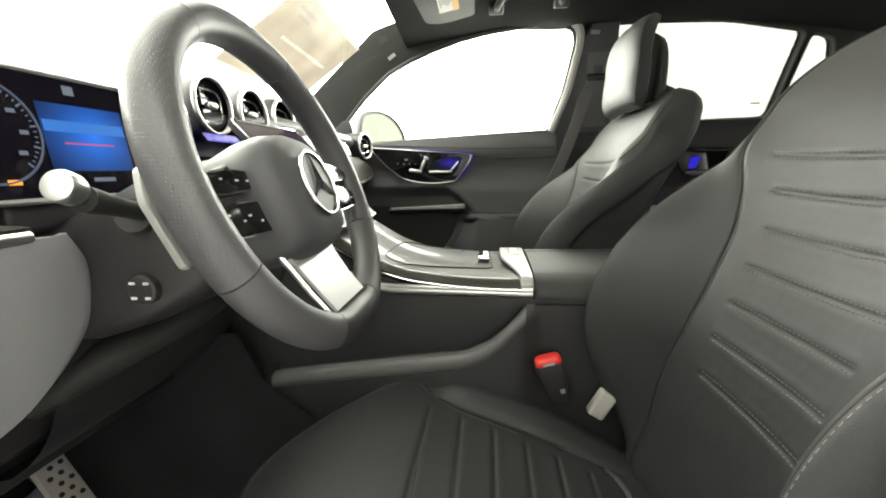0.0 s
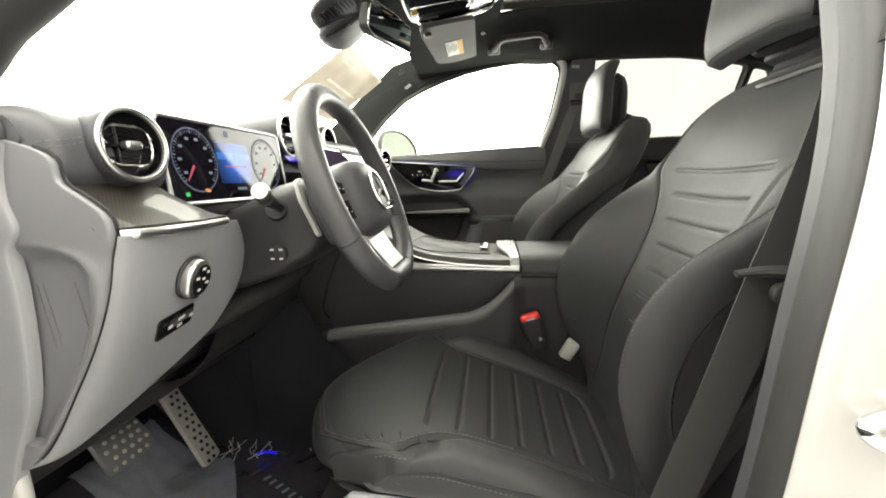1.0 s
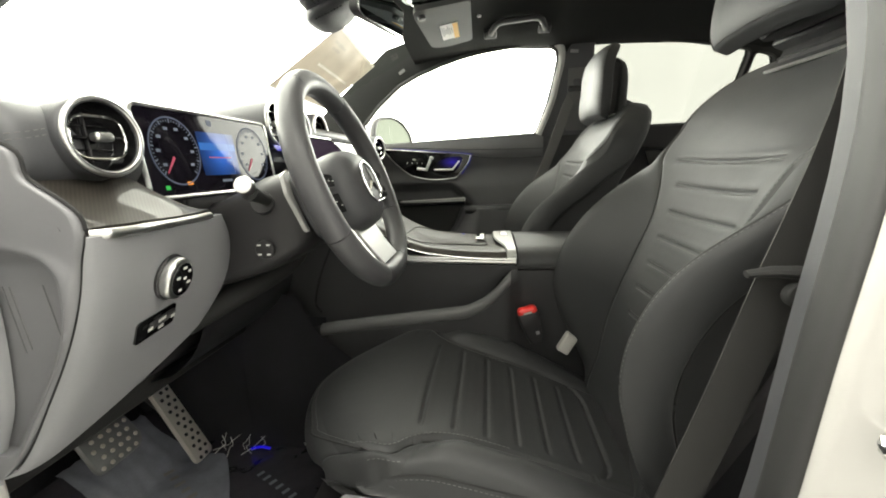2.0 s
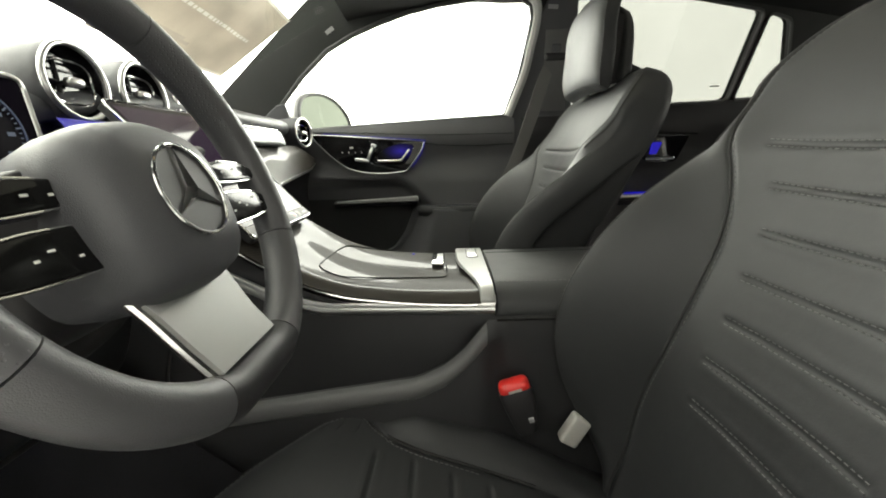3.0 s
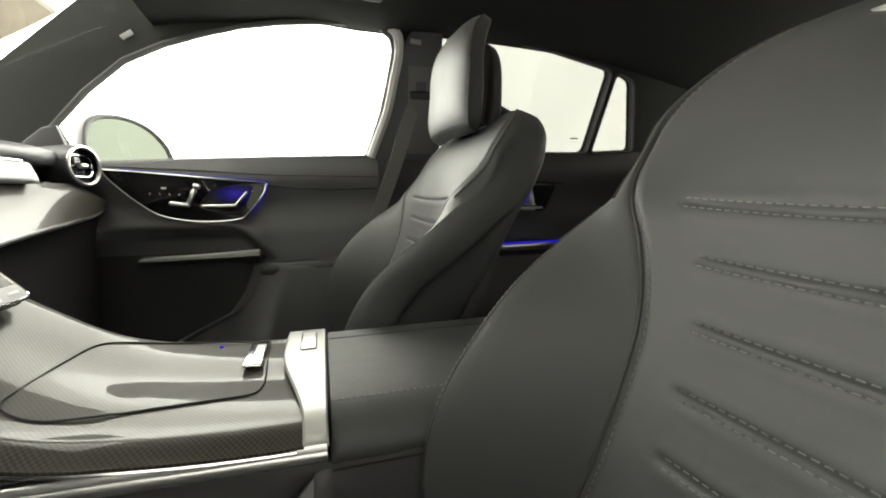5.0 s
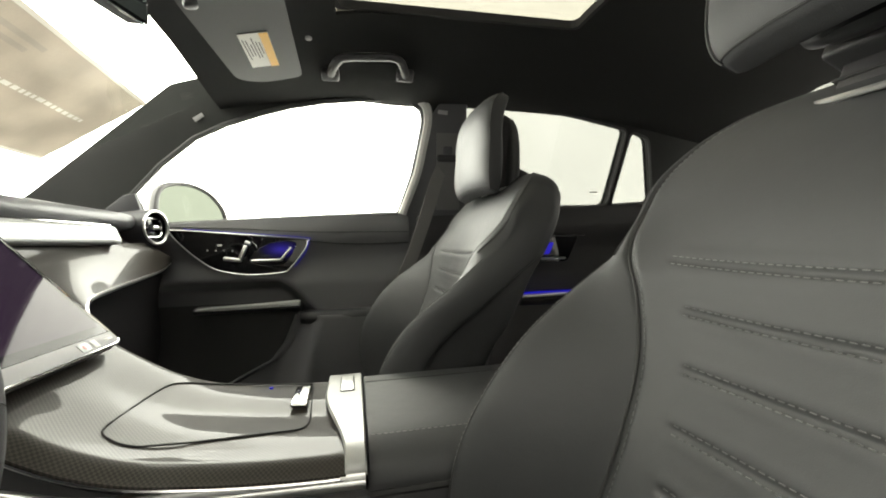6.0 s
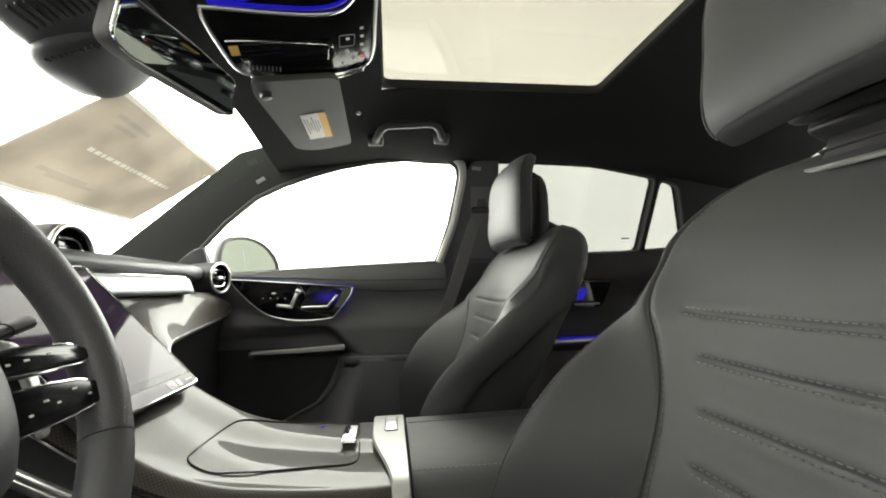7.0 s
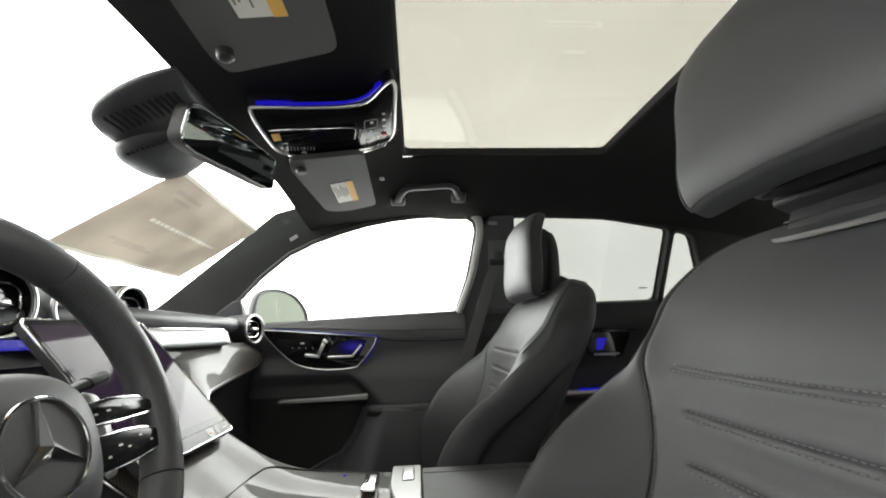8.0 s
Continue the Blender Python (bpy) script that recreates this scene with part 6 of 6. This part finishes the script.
def door_card(name, x0, x1, front, label):
    d = thing(name, label, "door", at=((x0 + x1) / 2, 0.75, 0.5))
    zs = [*np.linspace(0.5, 0.98, 25), *np.linspace(0.99, 1.30, 54)]
    ztop = (lambda x: float(np.interp(x, [-0.5, -0.28, -0.026, 0.26, 0.47, 1.17], [1.288, 1.296, 1.306, 1.316, 1.325, 1.345])))
    rows = []
    for x in np.linspace(x0, x1, 90):
        k = ztop(x) / 1.30
        rows.append([(x, door_y(x, z, front), z * (1 if z < 1.15 else 1 + (k - 1) * (z - 1.15) / 0.15)) for z in zs] + [(x, 0.775, ztop(x) + 0.006), (x, 0.80, ztop(x) - 0.01)])
    # The rear card takes a darker colour than the front one.
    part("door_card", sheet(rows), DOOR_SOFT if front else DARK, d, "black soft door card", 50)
    if front:
        # Pocket lining: dark plastic whose colour also carries the hollow's shade.
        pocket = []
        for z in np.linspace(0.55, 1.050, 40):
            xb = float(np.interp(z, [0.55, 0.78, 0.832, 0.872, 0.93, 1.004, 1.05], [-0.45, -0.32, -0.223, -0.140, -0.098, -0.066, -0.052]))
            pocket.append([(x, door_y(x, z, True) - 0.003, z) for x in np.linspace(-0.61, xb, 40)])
        part("door_pocket", thick(sheet(pocket), -0.002), POCKET_SHADED, d, "dark plastic door pocket with its shade in the colour", 50)
        arch = [(float(np.interp(z, [0.55, 0.78, 0.832, 0.872, 0.93, 1.004, 1.05], [-0.45, -0.32, -0.223, -0.140, -0.098, -0.066, -0.052])) + 0.006, z) for z in np.linspace(0.76, 1.012, 24)]
        part("pocket_arch", sheet([[(x + o, door_y(x + o, z, True) - 0.0035 - h, z) for o, h in cat([(-0.012, 0.0), (-0.007, 0.006), (0.003, 0.007), (0.016, 0.0)], 10)] for x, z in arch]), DOOR_SOFT, d, "rounded arch edging the door pocket", 60)
    part("outer_skin", box(x0, x1, 0.81, 0.84, 0.42, ztop((x0 + x1) / 2) - 0.03, 0.01), PAINT, d, "white painted outer skin")
    return d


pd = door_card("door_1", -0.62, 0.285, True, "closed front passenger door with black card and gloss switch panel")
rd = door_card("door_2", 0.31, 1.45, False, "closed rear door with black card and blue lit handle recess")
tagged(pd, kind="structure"), tagged(rd, kind="structure")
PO = [(-0.395, 1.268), (-0.385, 1.274), (-0.2, 1.258), (-0.035, 1.242), (-0.024, 1.232), (-0.035, 1.205), (-0.075, 1.155), (-0.10, 1.143), (-0.19, 1.140), (-0.275, 1.157), (-0.33, 1.195), (-0.375, 1.240)]
po = loop(PO, 80)
DPM = axes((0, 0.722, 0), (1, 0, 0), (0, 0, 1))
swp = part("switch_panel", plate(po, DPM, 0.005, 0.0015), PIANO, pd, "gloss black switch panel with a chrome outline")
part("outline", tube([(x, 0.7165, z) for x, z in po], 0.0014, 6, True), SILVER, swp)
part("glow_line", tube([(x, 0.7205, z) for x, z in loop([(q[0] * 1.0 + (0.004 if q[0] > -0.1 else 0), q[1] + (0.004 if q[1] > 1.22 else -0.004)) for q in PO], 80)][8:40], 0.0009, 6), BLUE, swp, "blue ambient glow line")
jl = part("seat_switch", rbox(0.050, 0.010, 0.011, 0.004, Matrix.Translation((-0.232, 0.713, 1.186)) @ pose(0, 0, 0, 0, 8, 0)), SILVER, swp, "silver seat-shaped switch")
part("seat_switch_back", rbox(0.012, 0.010, 0.044, 0.004, Matrix.Translation((-0.203, 0.713, 1.206)) @ pose(0, 0, 0, 0, 24, 0)), SILVER, jl)
part("seat_switch_head", rbox(0.018, 0.010, 0.012, 0.004, Matrix.Translation((-0.190, 0.713, 1.232)) @ pose(0, 0, 0, 0, 24, 0)), SILVER, jl)
rec = loop([(-0.185, 1.178), (-0.178, 1.20), (-0.15, 1.222), (-0.10, 1.236), (-0.060, 1.232), (-0.060, 1.215), (-0.09, 1.170), (-0.14, 1.165)], 50)
hr_ = part("handle_recess", plate(rec, axes((0, 0.7165, 0), (1, 0, 0), (0, 0, 1)), 0.002), field_mat("handle_glow", (-0.100, 0, 1.212), 0.070, 0.034, (0.05, 0.03, 0.60), 0.30, 0), swp, "dim blue lit handle recess")
part("pull_handle", rbox(0.085, 0.012, 0.0075, 0.003, Matrix.Translation((-0.137, 0.705, 1.181))), SILVER, hr_, "silver door handle")
part("pull_handle_end", rbox(0.046, 0.012, 0.006, 0.002, Matrix.Translation((-0.084, 0.705, 1.199)) @ pose(0, 0, 0, 0, -50, 0)), SILVER, hr_)
for k in range(2):
    part("lock_mark", rbox(0.006, 0.001, 0.007, 0, Matrix.Translation((-0.060 - 0.014 * k, 0.7155, 1.222 - 0.022 * k))), WHITE_MARK, swp)
for k in range(4):
    part("memory_mark", rbox(0.003, 0.001, 0.004, 0, Matrix.Translation((-0.298 + 0.022 * k, 0.7155, 1.214 - 0.001 * k))), WHITE_MARK, swp)
part("memory_mark", rbox(0.012, 0.001, 0.005, 0, Matrix.Translation((-0.266, 0.7155, 1.228))), WHITE_MARK, swp)
part("pull_trim", loft([[(x, y - 0.008, z) for y, z in ((0.700, z0 - h), (0.690, z0 - h * 0.6), (0.690, z0 + h * 0.6), (0.700, z0 + h), (0.715, z0 + h), (0.715, z0 - h))] for x, z0, h in ((-0.325, 1.046, 0.002), (-0.28, 1.047, 0.005), (-0.15, 1.050, 0.0065), (-0.05, 1.053, 0.008), (-0.047, 1.053, 0.007))]), TRIM_SILVER, pd, "silver trim on the pull pocket")
part("pull_ledge", loft([[(x, y, z) for y, z in rounded([(0.708, 1.040), (0.715, 1.046), (0.76, 1.048), (0.79, 1.03), (0.74, 1.026), (0.715, 1.030)], 0.006, 3)] for x in (-0.34, -0.2, -0.05)]), DARK, pd, "black pull pocket ledge")
part("armrest", loft([[(x, y, z) for y, z in rounded([(f, 1.004), (f + 0.006, 1.024), (0.74, 1.026), (0.76, 0.99), (f + 0.02, 0.985)], 0.008, 4)] for x, f in ((-0.050, 0.70), (-0.02, 0.682), (0.1, 0.675), (0.28, 0.675))]), LEATHER, pd, "black padded door armrest")
def on_card(x, z):
    return (x, door_y(x, z, True) - 0.001, z)


part("card_seam", tube(cat([on_card(x, z) for x, z in ((-0.022, 1.236), (0.06, 1.226), (0.16, 1.222), (0.28, 1.224))], 24), 0.0020, 6), SEAM, pd)
part("card_seam", tube(cat([on_card(x, z) for x, z in ((-0.40, 1.283), (-0.2, 1.274), (0.0, 1.262), (0.28, 1.258))], 30), 0.0016, 6), SEAM, pd)
# rear door details
rp = part("switch_panel", plate(rounded([(0.69, 1.242), (0.875, 1.236), (0.83, 1.145), (0.72, 1.150)], 0.02), axes((0, 0.722, 0), (1, 0, 0), (0, 0, 1)), 0.004, 0.001), PIANO, rd, "gloss black switch panel")
part("glow", plate(rounded([(0.738, 1.172), (0.745, 1.212), (0.780, 1.212), (0.762, 1.172)], 0.006), axes((0, 0.7165, 0), (1, 0, 0), (0, 0, 1)), 0.002), BLUE_DEEP, rp, "bright blue lit handle recess")
part("pull_handle", rbox(0.09, 0.012, 0.007, 0.003, Matrix.Translation((0.77, 0.705, 1.158))), SILVER, rp)
part("outline", tube([(x, 0.716, z) for x, z in ((0.67, 1.247), (0.78, 1.242), (0.895, 1.235))], 0.0022, 6), CHROME, rp)
part("pull_trim", rbox(0.30, 0.02, 0.014, 0.004, Matrix.Translation((0.74, 0.690, 1.040)) @ pose(0, 0, 0, 0, -1, 0)), SILVER, rd, "silver trim on the pull pocket")
part("glow_line", rbox(0.22, 0.012, 0.004, 0.001, Matrix.Translation((0.76, 0.682, 1.049))), BLUE, rd, "blue ambient glow line")

# ---- outside mirror ----
om = thing("door_mirror", "white door mirror outside the passenger window", "mirror", at=(-0.46, 0.85, 1.27))
MM = axes((-0.392, 0.900, 1.322), (0.117, 0.200, 0.0), (0, 0, 1))
ml = loop([(-0.122, -0.052), (-0.132, 0.030), (-0.108, 0.086), (-0.03, 0.102), (0.05, 0.082), (0.108, 0.030), (0.122, -0.028), (0.108, -0.060), (0.0, -0.066), (-0.09, -0.064)], 56)
part("shell", sheet([[MM @ Vector((x * k, y * k, d)) for x, y in ml] for d, k in ((0.004, 0.985), (0.006, 1.01), (-0.006, 1.05), (-0.04, 1.04), (-0.08, 0.88), (-0.11, 0.55), (-0.12, 0.15))], False, True), PAINT, om, "white mirror shell", 60)
part("rim", sheet([[MM @ Vector((x * k, y * k, d)) for x, y in ml] for d, k in ((0.0, 0.93), (0.008, 0.95), (0.012, 1.0), (0.009, 1.055), (-0.006, 1.065), (-0.012, 1.05))], False, True), DARK, om, "black mirror rim", 60)
part("glass", plate(ml * 0.95, MM @ Matrix.Translation((0, 0, 0.001)), 0.003), MIRROR, om, "faintly green mirror glass")
part("foot", box(-0.47, -0.41, 0.75, 0.86, 1.255, 1.285, 0.012), DARK, om)

# ---- roof fittings ----
oc = thing("overhead_console", "gloss black overhead console with silver surround and blue light line", "overhead console", at=(-0.04, 0.01, 1.67))
OM = Matrix.Translation((-0.045, 0.012, 1.662)) @ pose(0, 0, 0, 0, -12, 0)
OF = OM @ pose(0, 0, 0, 180, 0, 0) @ Matrix.Diagonal((1, -1, 1, 1))
OC = [(-0.118, -0.086), (-0.10, -0.092), (-0.029, -0.066), (0.039, -0.046), (0.080, -0.050), (0.118, -0.092), (0.134, -0.088), (0.131, -0.02), (0.122, 0.085), (0.098, 0.128), (0.04, 0.138), (-0.07, 0.112), (-0.118, 0.078), (-0.124, 0.0)]
OW = loop(OC, 110)
mid_ = np.array([0.0, 0.02])
part("surround", plate(OW, OF @ Matrix.Translation((0, 0, -0.012)), 0.024, 0.005), MATT, oc, "black surround")
part("silver_rim", tube([OF @ Vector((q[0], q[1], 0.0125)) for q in OW * 0.985], 0.0030, 8, True), SILVER, oc, "thin silver rim")
face = part("panel", plate((OW - mid_) * 0.955 + mid_, OF @ Matrix.Translation((0, 0, 0.009)), 0.006, 0.0015), GLOSS_LEAF, oc, "gloss black panel")
fz = -0.0162
# Chrome rod added to draw the white reflection along the lower lip.
part("lip_reflection", tube([OM @ Vector((x, y, -0.0165)) for x, y in cat([(-0.105, 0.086), (-0.07, 0.108), (0.0, 0.126), (0.05, 0.133), (0.092, 0.123), (0.112, 0.10)], 24)], [0.003] * 4 + [0.0062] * 16 + [0.003] * 4, 10), CHROME, oc, "chrome rod in place of the lower lip's white reflection")
part("tray", rbox(0.145, 0.058, 0.003, 0.0014, OM @ Matrix.Translation((-0.028, 0.034, fz)) @ pose(0, 0, 0, 0, 0, 10)), PIANO, face, "smoked tray cover")
part("tray_line", tube([OM @ Vector((x, y, fz - 0.0016)) for x, y in cat([(-0.108, -0.022), (-0.062, -0.010), (0.038, 0.026), (0.053, 0.052), (0.043, 0.080)], 30)], 0.0013, 6), CHROME, face)
part("lamp_mark", rbox(0.014, 0.026, 0.001, 0, OM @ Matrix.Translation((-0.103, 0.004, fz - 0.003)) @ pose(0, 0, 0, 0, 0, 8)), ORANGE, face, "small orange tag")
for x, y in ((0.105, 0.0), (0.104, 0.022), (0.102, 0.046), (0.079, 0.024), (0.074, 0.058), (0.084, 0.086), (0.062, 0.098)):
    part("button_mark", rbox(0.006, 0.006, 0.0008, 0, OM @ Matrix.Translation((x, y, fz + 0.0008))), WHITE_MARK, face)
part("button_gap", tube([OM @ Vector((x, y, fz + 0.0006)) for x, y in rounded([(0.066, 0.012), (0.092, 0.014), (0.088, 0.046), (0.062, 0.044)], 0.004)], 0.0007, 6, True), MATT_SILVER, face)
part("call_button", disc(0.006, 0.002, OM @ Matrix.Translation((0.099, 0.080, fz)), 16), RED, face, "red call button")
for k in range(9):
    part("grille_slot", rbox(0.0022, 0.013, 0.0014, 0.0003, OM @ Matrix.Translation((-0.098 + 0.006 * k, 0.062 + 0.0026 * k, fz)) @ pose(0, 0, 0, 0, 0, 14)), MATT_SILVER, face)
part("light_line", tube(cat([OM @ Vector((x, y, -0.011)) for x, y in ((-0.100, -0.102), (-0.03, -0.078), (0.035, -0.060), (0.076, -0.064), (0.108, -0.096))], 24), [0.0035] + [0.0045] * 22 + [0.003], 8), BLUE, oc, "blue ambient light line")


def make_visor(s, label):
    v = thing("sun_visor", label, "sun visor", "sun visors", at=(-0.07, s * 0.28, 1.64))
    o = rounded([(-0.140, 0.082), (0.010, 0.100), (0.002, 0.452), (-0.085, 0.468), (-0.140, 0.440), (-0.150, 0.12)], [0.012, 0.02, 0.02, 0.03, 0.03, 0.02])
    m = Matrix.Translation((0.008 if s < 0 else 0, 0 if s > 0 else -0.128, 1.638)) @ pose(0, 0, 0, 0, -9, 0) @ (Matrix.Identity(4) if s > 0 else FLIP)
    part("panel", plate(o, m @ Matrix.Translation((0, 0, -0.014)), 0.014, 0.005), VISOR_CLOTH, v, "grey cloth-covered visor panel")
    lm = m @ Matrix.Translation((0, 0 if s > 0 else -0.062, 0))
    la = part("label", plate([(-0.090, 0.238), (-0.036, 0.234), (-0.039, 0.376), (-0.094, 0.380)], lm @ Matrix.Translation((0, 0, -0.0152)), 0.0008), PAPER, v, "printed paper warning label")
    part("label_edge", plate([(-0.052, 0.2352), (-0.036, 0.234), (-0.039, 0.376), (-0.055, 0.3772)], lm @ Matrix.Translation((0, 0, -0.0162)), 0.0008), ORANGE, la)
    for k in range(6):
        part("text_bar", rbox(0.0022, 0.085 - 0.018 * (k % 3), 0.0004, 0, lm @ Matrix.Translation((-0.086 + 0.0056 * k, 0.300 - 0.006 * (k % 2), -0.0156))), INK, la)
    part("pivot", disc(0.011, 0.018, m @ Matrix.Translation((-0.128, 0.125, -0.016)), 20, 0.004), DARK, v, "black visor pivot")
    return v


make_visor(1, "grey cloth sun visor with a paper label, folded up")
make_visor(-1, "grey cloth sun visor with a paper label, above the wheel")

gh = thing("grab_handle", "dark folding grab handle on the headliner", "handle", at=(0.16, 0.5, 1.66))
part("grip", tube(cat([(0.068, 0.500, 1.652), (0.072, 0.480, 1.656), (0.088, 0.452, 1.668), (0.110, 0.444, 1.673), (0.16, 0.443, 1.676), (0.215, 0.446, 1.680), (0.238, 0.454, 1.676), (0.252, 0.482, 1.664), (0.256, 0.502, 1.660)], 40), 0.0115, 10, flat=0.8), DARK, gh, "dark plastic grip")
for x, z in ((0.066, 1.654), (0.256, 1.662)):
    part("mount", rbox(0.045, 0.035, 0.02, 0.007, Matrix.Translation((x, 0.505, z)) @ pose(0, 0, 0, -25, 0, 0)), DARK, gh)
rb = thing("roof_button", "small grey round headliner clip", "clip", at=(0.03, 0.344, 1.668))
part("clip", disc(0.007, 0.006, Matrix.Translation((0.03, 0.344, 1.664)), 16, 0.002), GREY_PLASTIC, rb)

# inside mirror and sensor housing
rm = thing("rear_view_mirror", "frameless dark rear view mirror on the windscreen", "mirror", at=(-0.22, -0.03, 1.57))
RM = axes((-0.196, -0.025, 1.574), (0.047, 0.25, 0.010), (0.12, 0, 1))
if (RM.to_3x3() @ Vector((0, 0, 1))).x < 0:
    RM = RM @ pose(0, 0, 0, 0, 180, 0)
ro = rounded([(-0.128, -0.030), (-0.10, -0.038), (0.128, -0.032), (0.125, 0.032), (0.0, 0.038), (-0.120, 0.034)], [0.014, 0.02, 0.01, 0.012, 0.05, 0.02])
part("case", plate(ro, RM @ Matrix.Translation((0, 0, -0.022)), 0.022, 0.004), DARK, rm, "black mirror case")
part("glass", plate(ro * 0.97, RM @ Matrix.Translation((0, 0, 0.0005)), 0.002), node_mat("dim_mirror", (0.30, 0.34, 0.34), 0.01, 1.0, var=0, bump=0, rough_var=0.004), rm, "dimmed mirror glass")
part("edge", tube([RM @ Vector((q[0], q[1], 0.001)) for q in ro], 0.0018, 6, True), CHROME, rm)
part("arm", tube([RM @ Vector((0, 0.01, -0.02)), (-0.25, -0.01, 1.60), (-0.30, 0.0, 1.615)], 0.014, 10), DARK, rm)
sh = thing("sensor_housing", "black ribbed sensor housing behind the mirror", "housing", at=(-0.36, -0.03, 1.58))
def lump(rows_):
    out = []
    for x, y, z, hw, hh in cat(rows_, 30):
        out.append([(x, y + hw * math.copysign(abs(math.cos(t)) ** 0.7, math.cos(t)), z + hh * math.copysign(abs(math.sin(t)) ** 0.8, math.sin(t))) for t in np.linspace(0, 2 * math.pi, 48, endpoint=False)])
    return loft(out)


hs = part("cover", lump(((-0.228, -0.055, 1.642, 0.112, 0.011), (-0.27, -0.056, 1.624, 0.114, 0.018), (-0.31, -0.054, 1.607, 0.110, 0.019), (-0.345, -0.052, 1.592, 0.098, 0.016), (-0.366, -0.052, 1.583, 0.076, 0.011), (-0.376, -0.052, 1.579, 0.045, 0.005))), SOFT, sh, "black moulded cover", 60)
lo = part("camera_pod", lump(((-0.27, 0.0, 1.608, 0.05, 0.011), (-0.31, 0.0, 1.591, 0.072, 0.022), (-0.345, 0.0, 1.578, 0.076, 0.025), (-0.373, 0.0, 1.570, 0.064, 0.020), (-0.390, 0.0, 1.567, 0.036, 0.010))), SOFT, sh, "rounded lower camera pod", 60)
for k in range(12):
    part("slot", rbox(0.0035, 0.042, 0.005, 0.001, Matrix.Translation((-0.242 - 0.0085 * k, -0.122, 1.6165 - 0.0039 * k)) @ pose(0, 0, 0, 0, -24, 0)), MATT, hs)
for k in range(9):
    part("slot", rbox(0.003, 0.034, 0.004, 0.001, Matrix.Translation((-0.290 - 0.008 * k, -0.050, 1.583 - 0.003 * k)) @ pose(0, 0, 0, 25, -20, 0)), MATT, lo)

# sticker on the windscreen
st = thing("windscreen_sticker", "large beige paper sheet stuck inside the windscreen, lit from behind", "sticker", at=(-0.45, 0.3, 1.5))


def on_glass(u, v, off=0.008):
    """Corners: top, right, bottom, left of the sheet."""
    T, R_, B, L_ = Vector((-0.330, 0.060, 1.577)), Vector((-0.385, 0.590, 1.588)), Vector((-0.590, 0.545, 1.434)), Vector((-0.535, 0.015, 1.423))
    p = T.lerp(R_, u).lerp(L_.lerp(B, u), v)
    return p + Vector((0, 0, 0.002 * noise.noise(Vector((u * 6, v * 6, 2)))))


us, vs = np.linspace(0, 1, 101), np.linspace(0, 1, 29)
rng = random.Random(4)


def band(u0, u1, v0, v1):
    """A patch of the sheet between two grid lines each way."""
    return sheet([[on_glass(us[a], vs[b]) for b in range(v0, v1 + 1)] for a in range(u0, u1 + 1)])


bars, faint = [], []
k = 22
while k < 86:
    w = rng.choice((2, 3, 3, 4))
    bars.append((k, k + w, 13, 14))
    k += w + 1
for v0, u0, u1 in ((4, 12, 34), (6, 16, 30), (21, 18, 44), (22, 24, 50)):
    faint.append((u0, u1, v0, v0 + 1))
paper = sheet([[on_glass(u, v) for v in vs] for u in us])
paper.faces.index_update()
cut = [f for f in paper.faces if any(a <= f.index // 28 < b and c <= f.index % 28 < d for a, b, c, d in bars + faint) or f.index // 28 in (0, 99) or f.index % 28 in (0, 27)]
bmesh.ops.delete(paper, geom=cut, context="FACES")
part("paper", paper, STICKER, st, "", 60)
for q in bars:
    part("print_bar", band(*q), STICKER_PRINT, st)
for q in faint:
    part("faint_bar", band(*q), STICKER_FAINT, st)
for q in ((0, 1, 0, 28), (99, 100, 0, 28), (1, 99, 0, 1), (1, 99, 27, 28)):
    part("paper_edge", band(*q), STICKER_PRINT, st)

# small etched marks on the side glass
for nm, x, z, w in (("etched_mark", 0.185, 1.338, 0.026), ("etched_mark", 0.945, 1.385, 0.030)):
    mk = thing(nm, "small grey etched mark on the window glass", "marking", at=(x, side_y(z), z))
    part("bar", rbox(w, 0.001, 0.004, 0, Matrix.Translation((x, side_y(z) + 0.012, z)) @ pose(0, 0, 0, 17, 0, 0)), GREY_PLASTIC, mk)
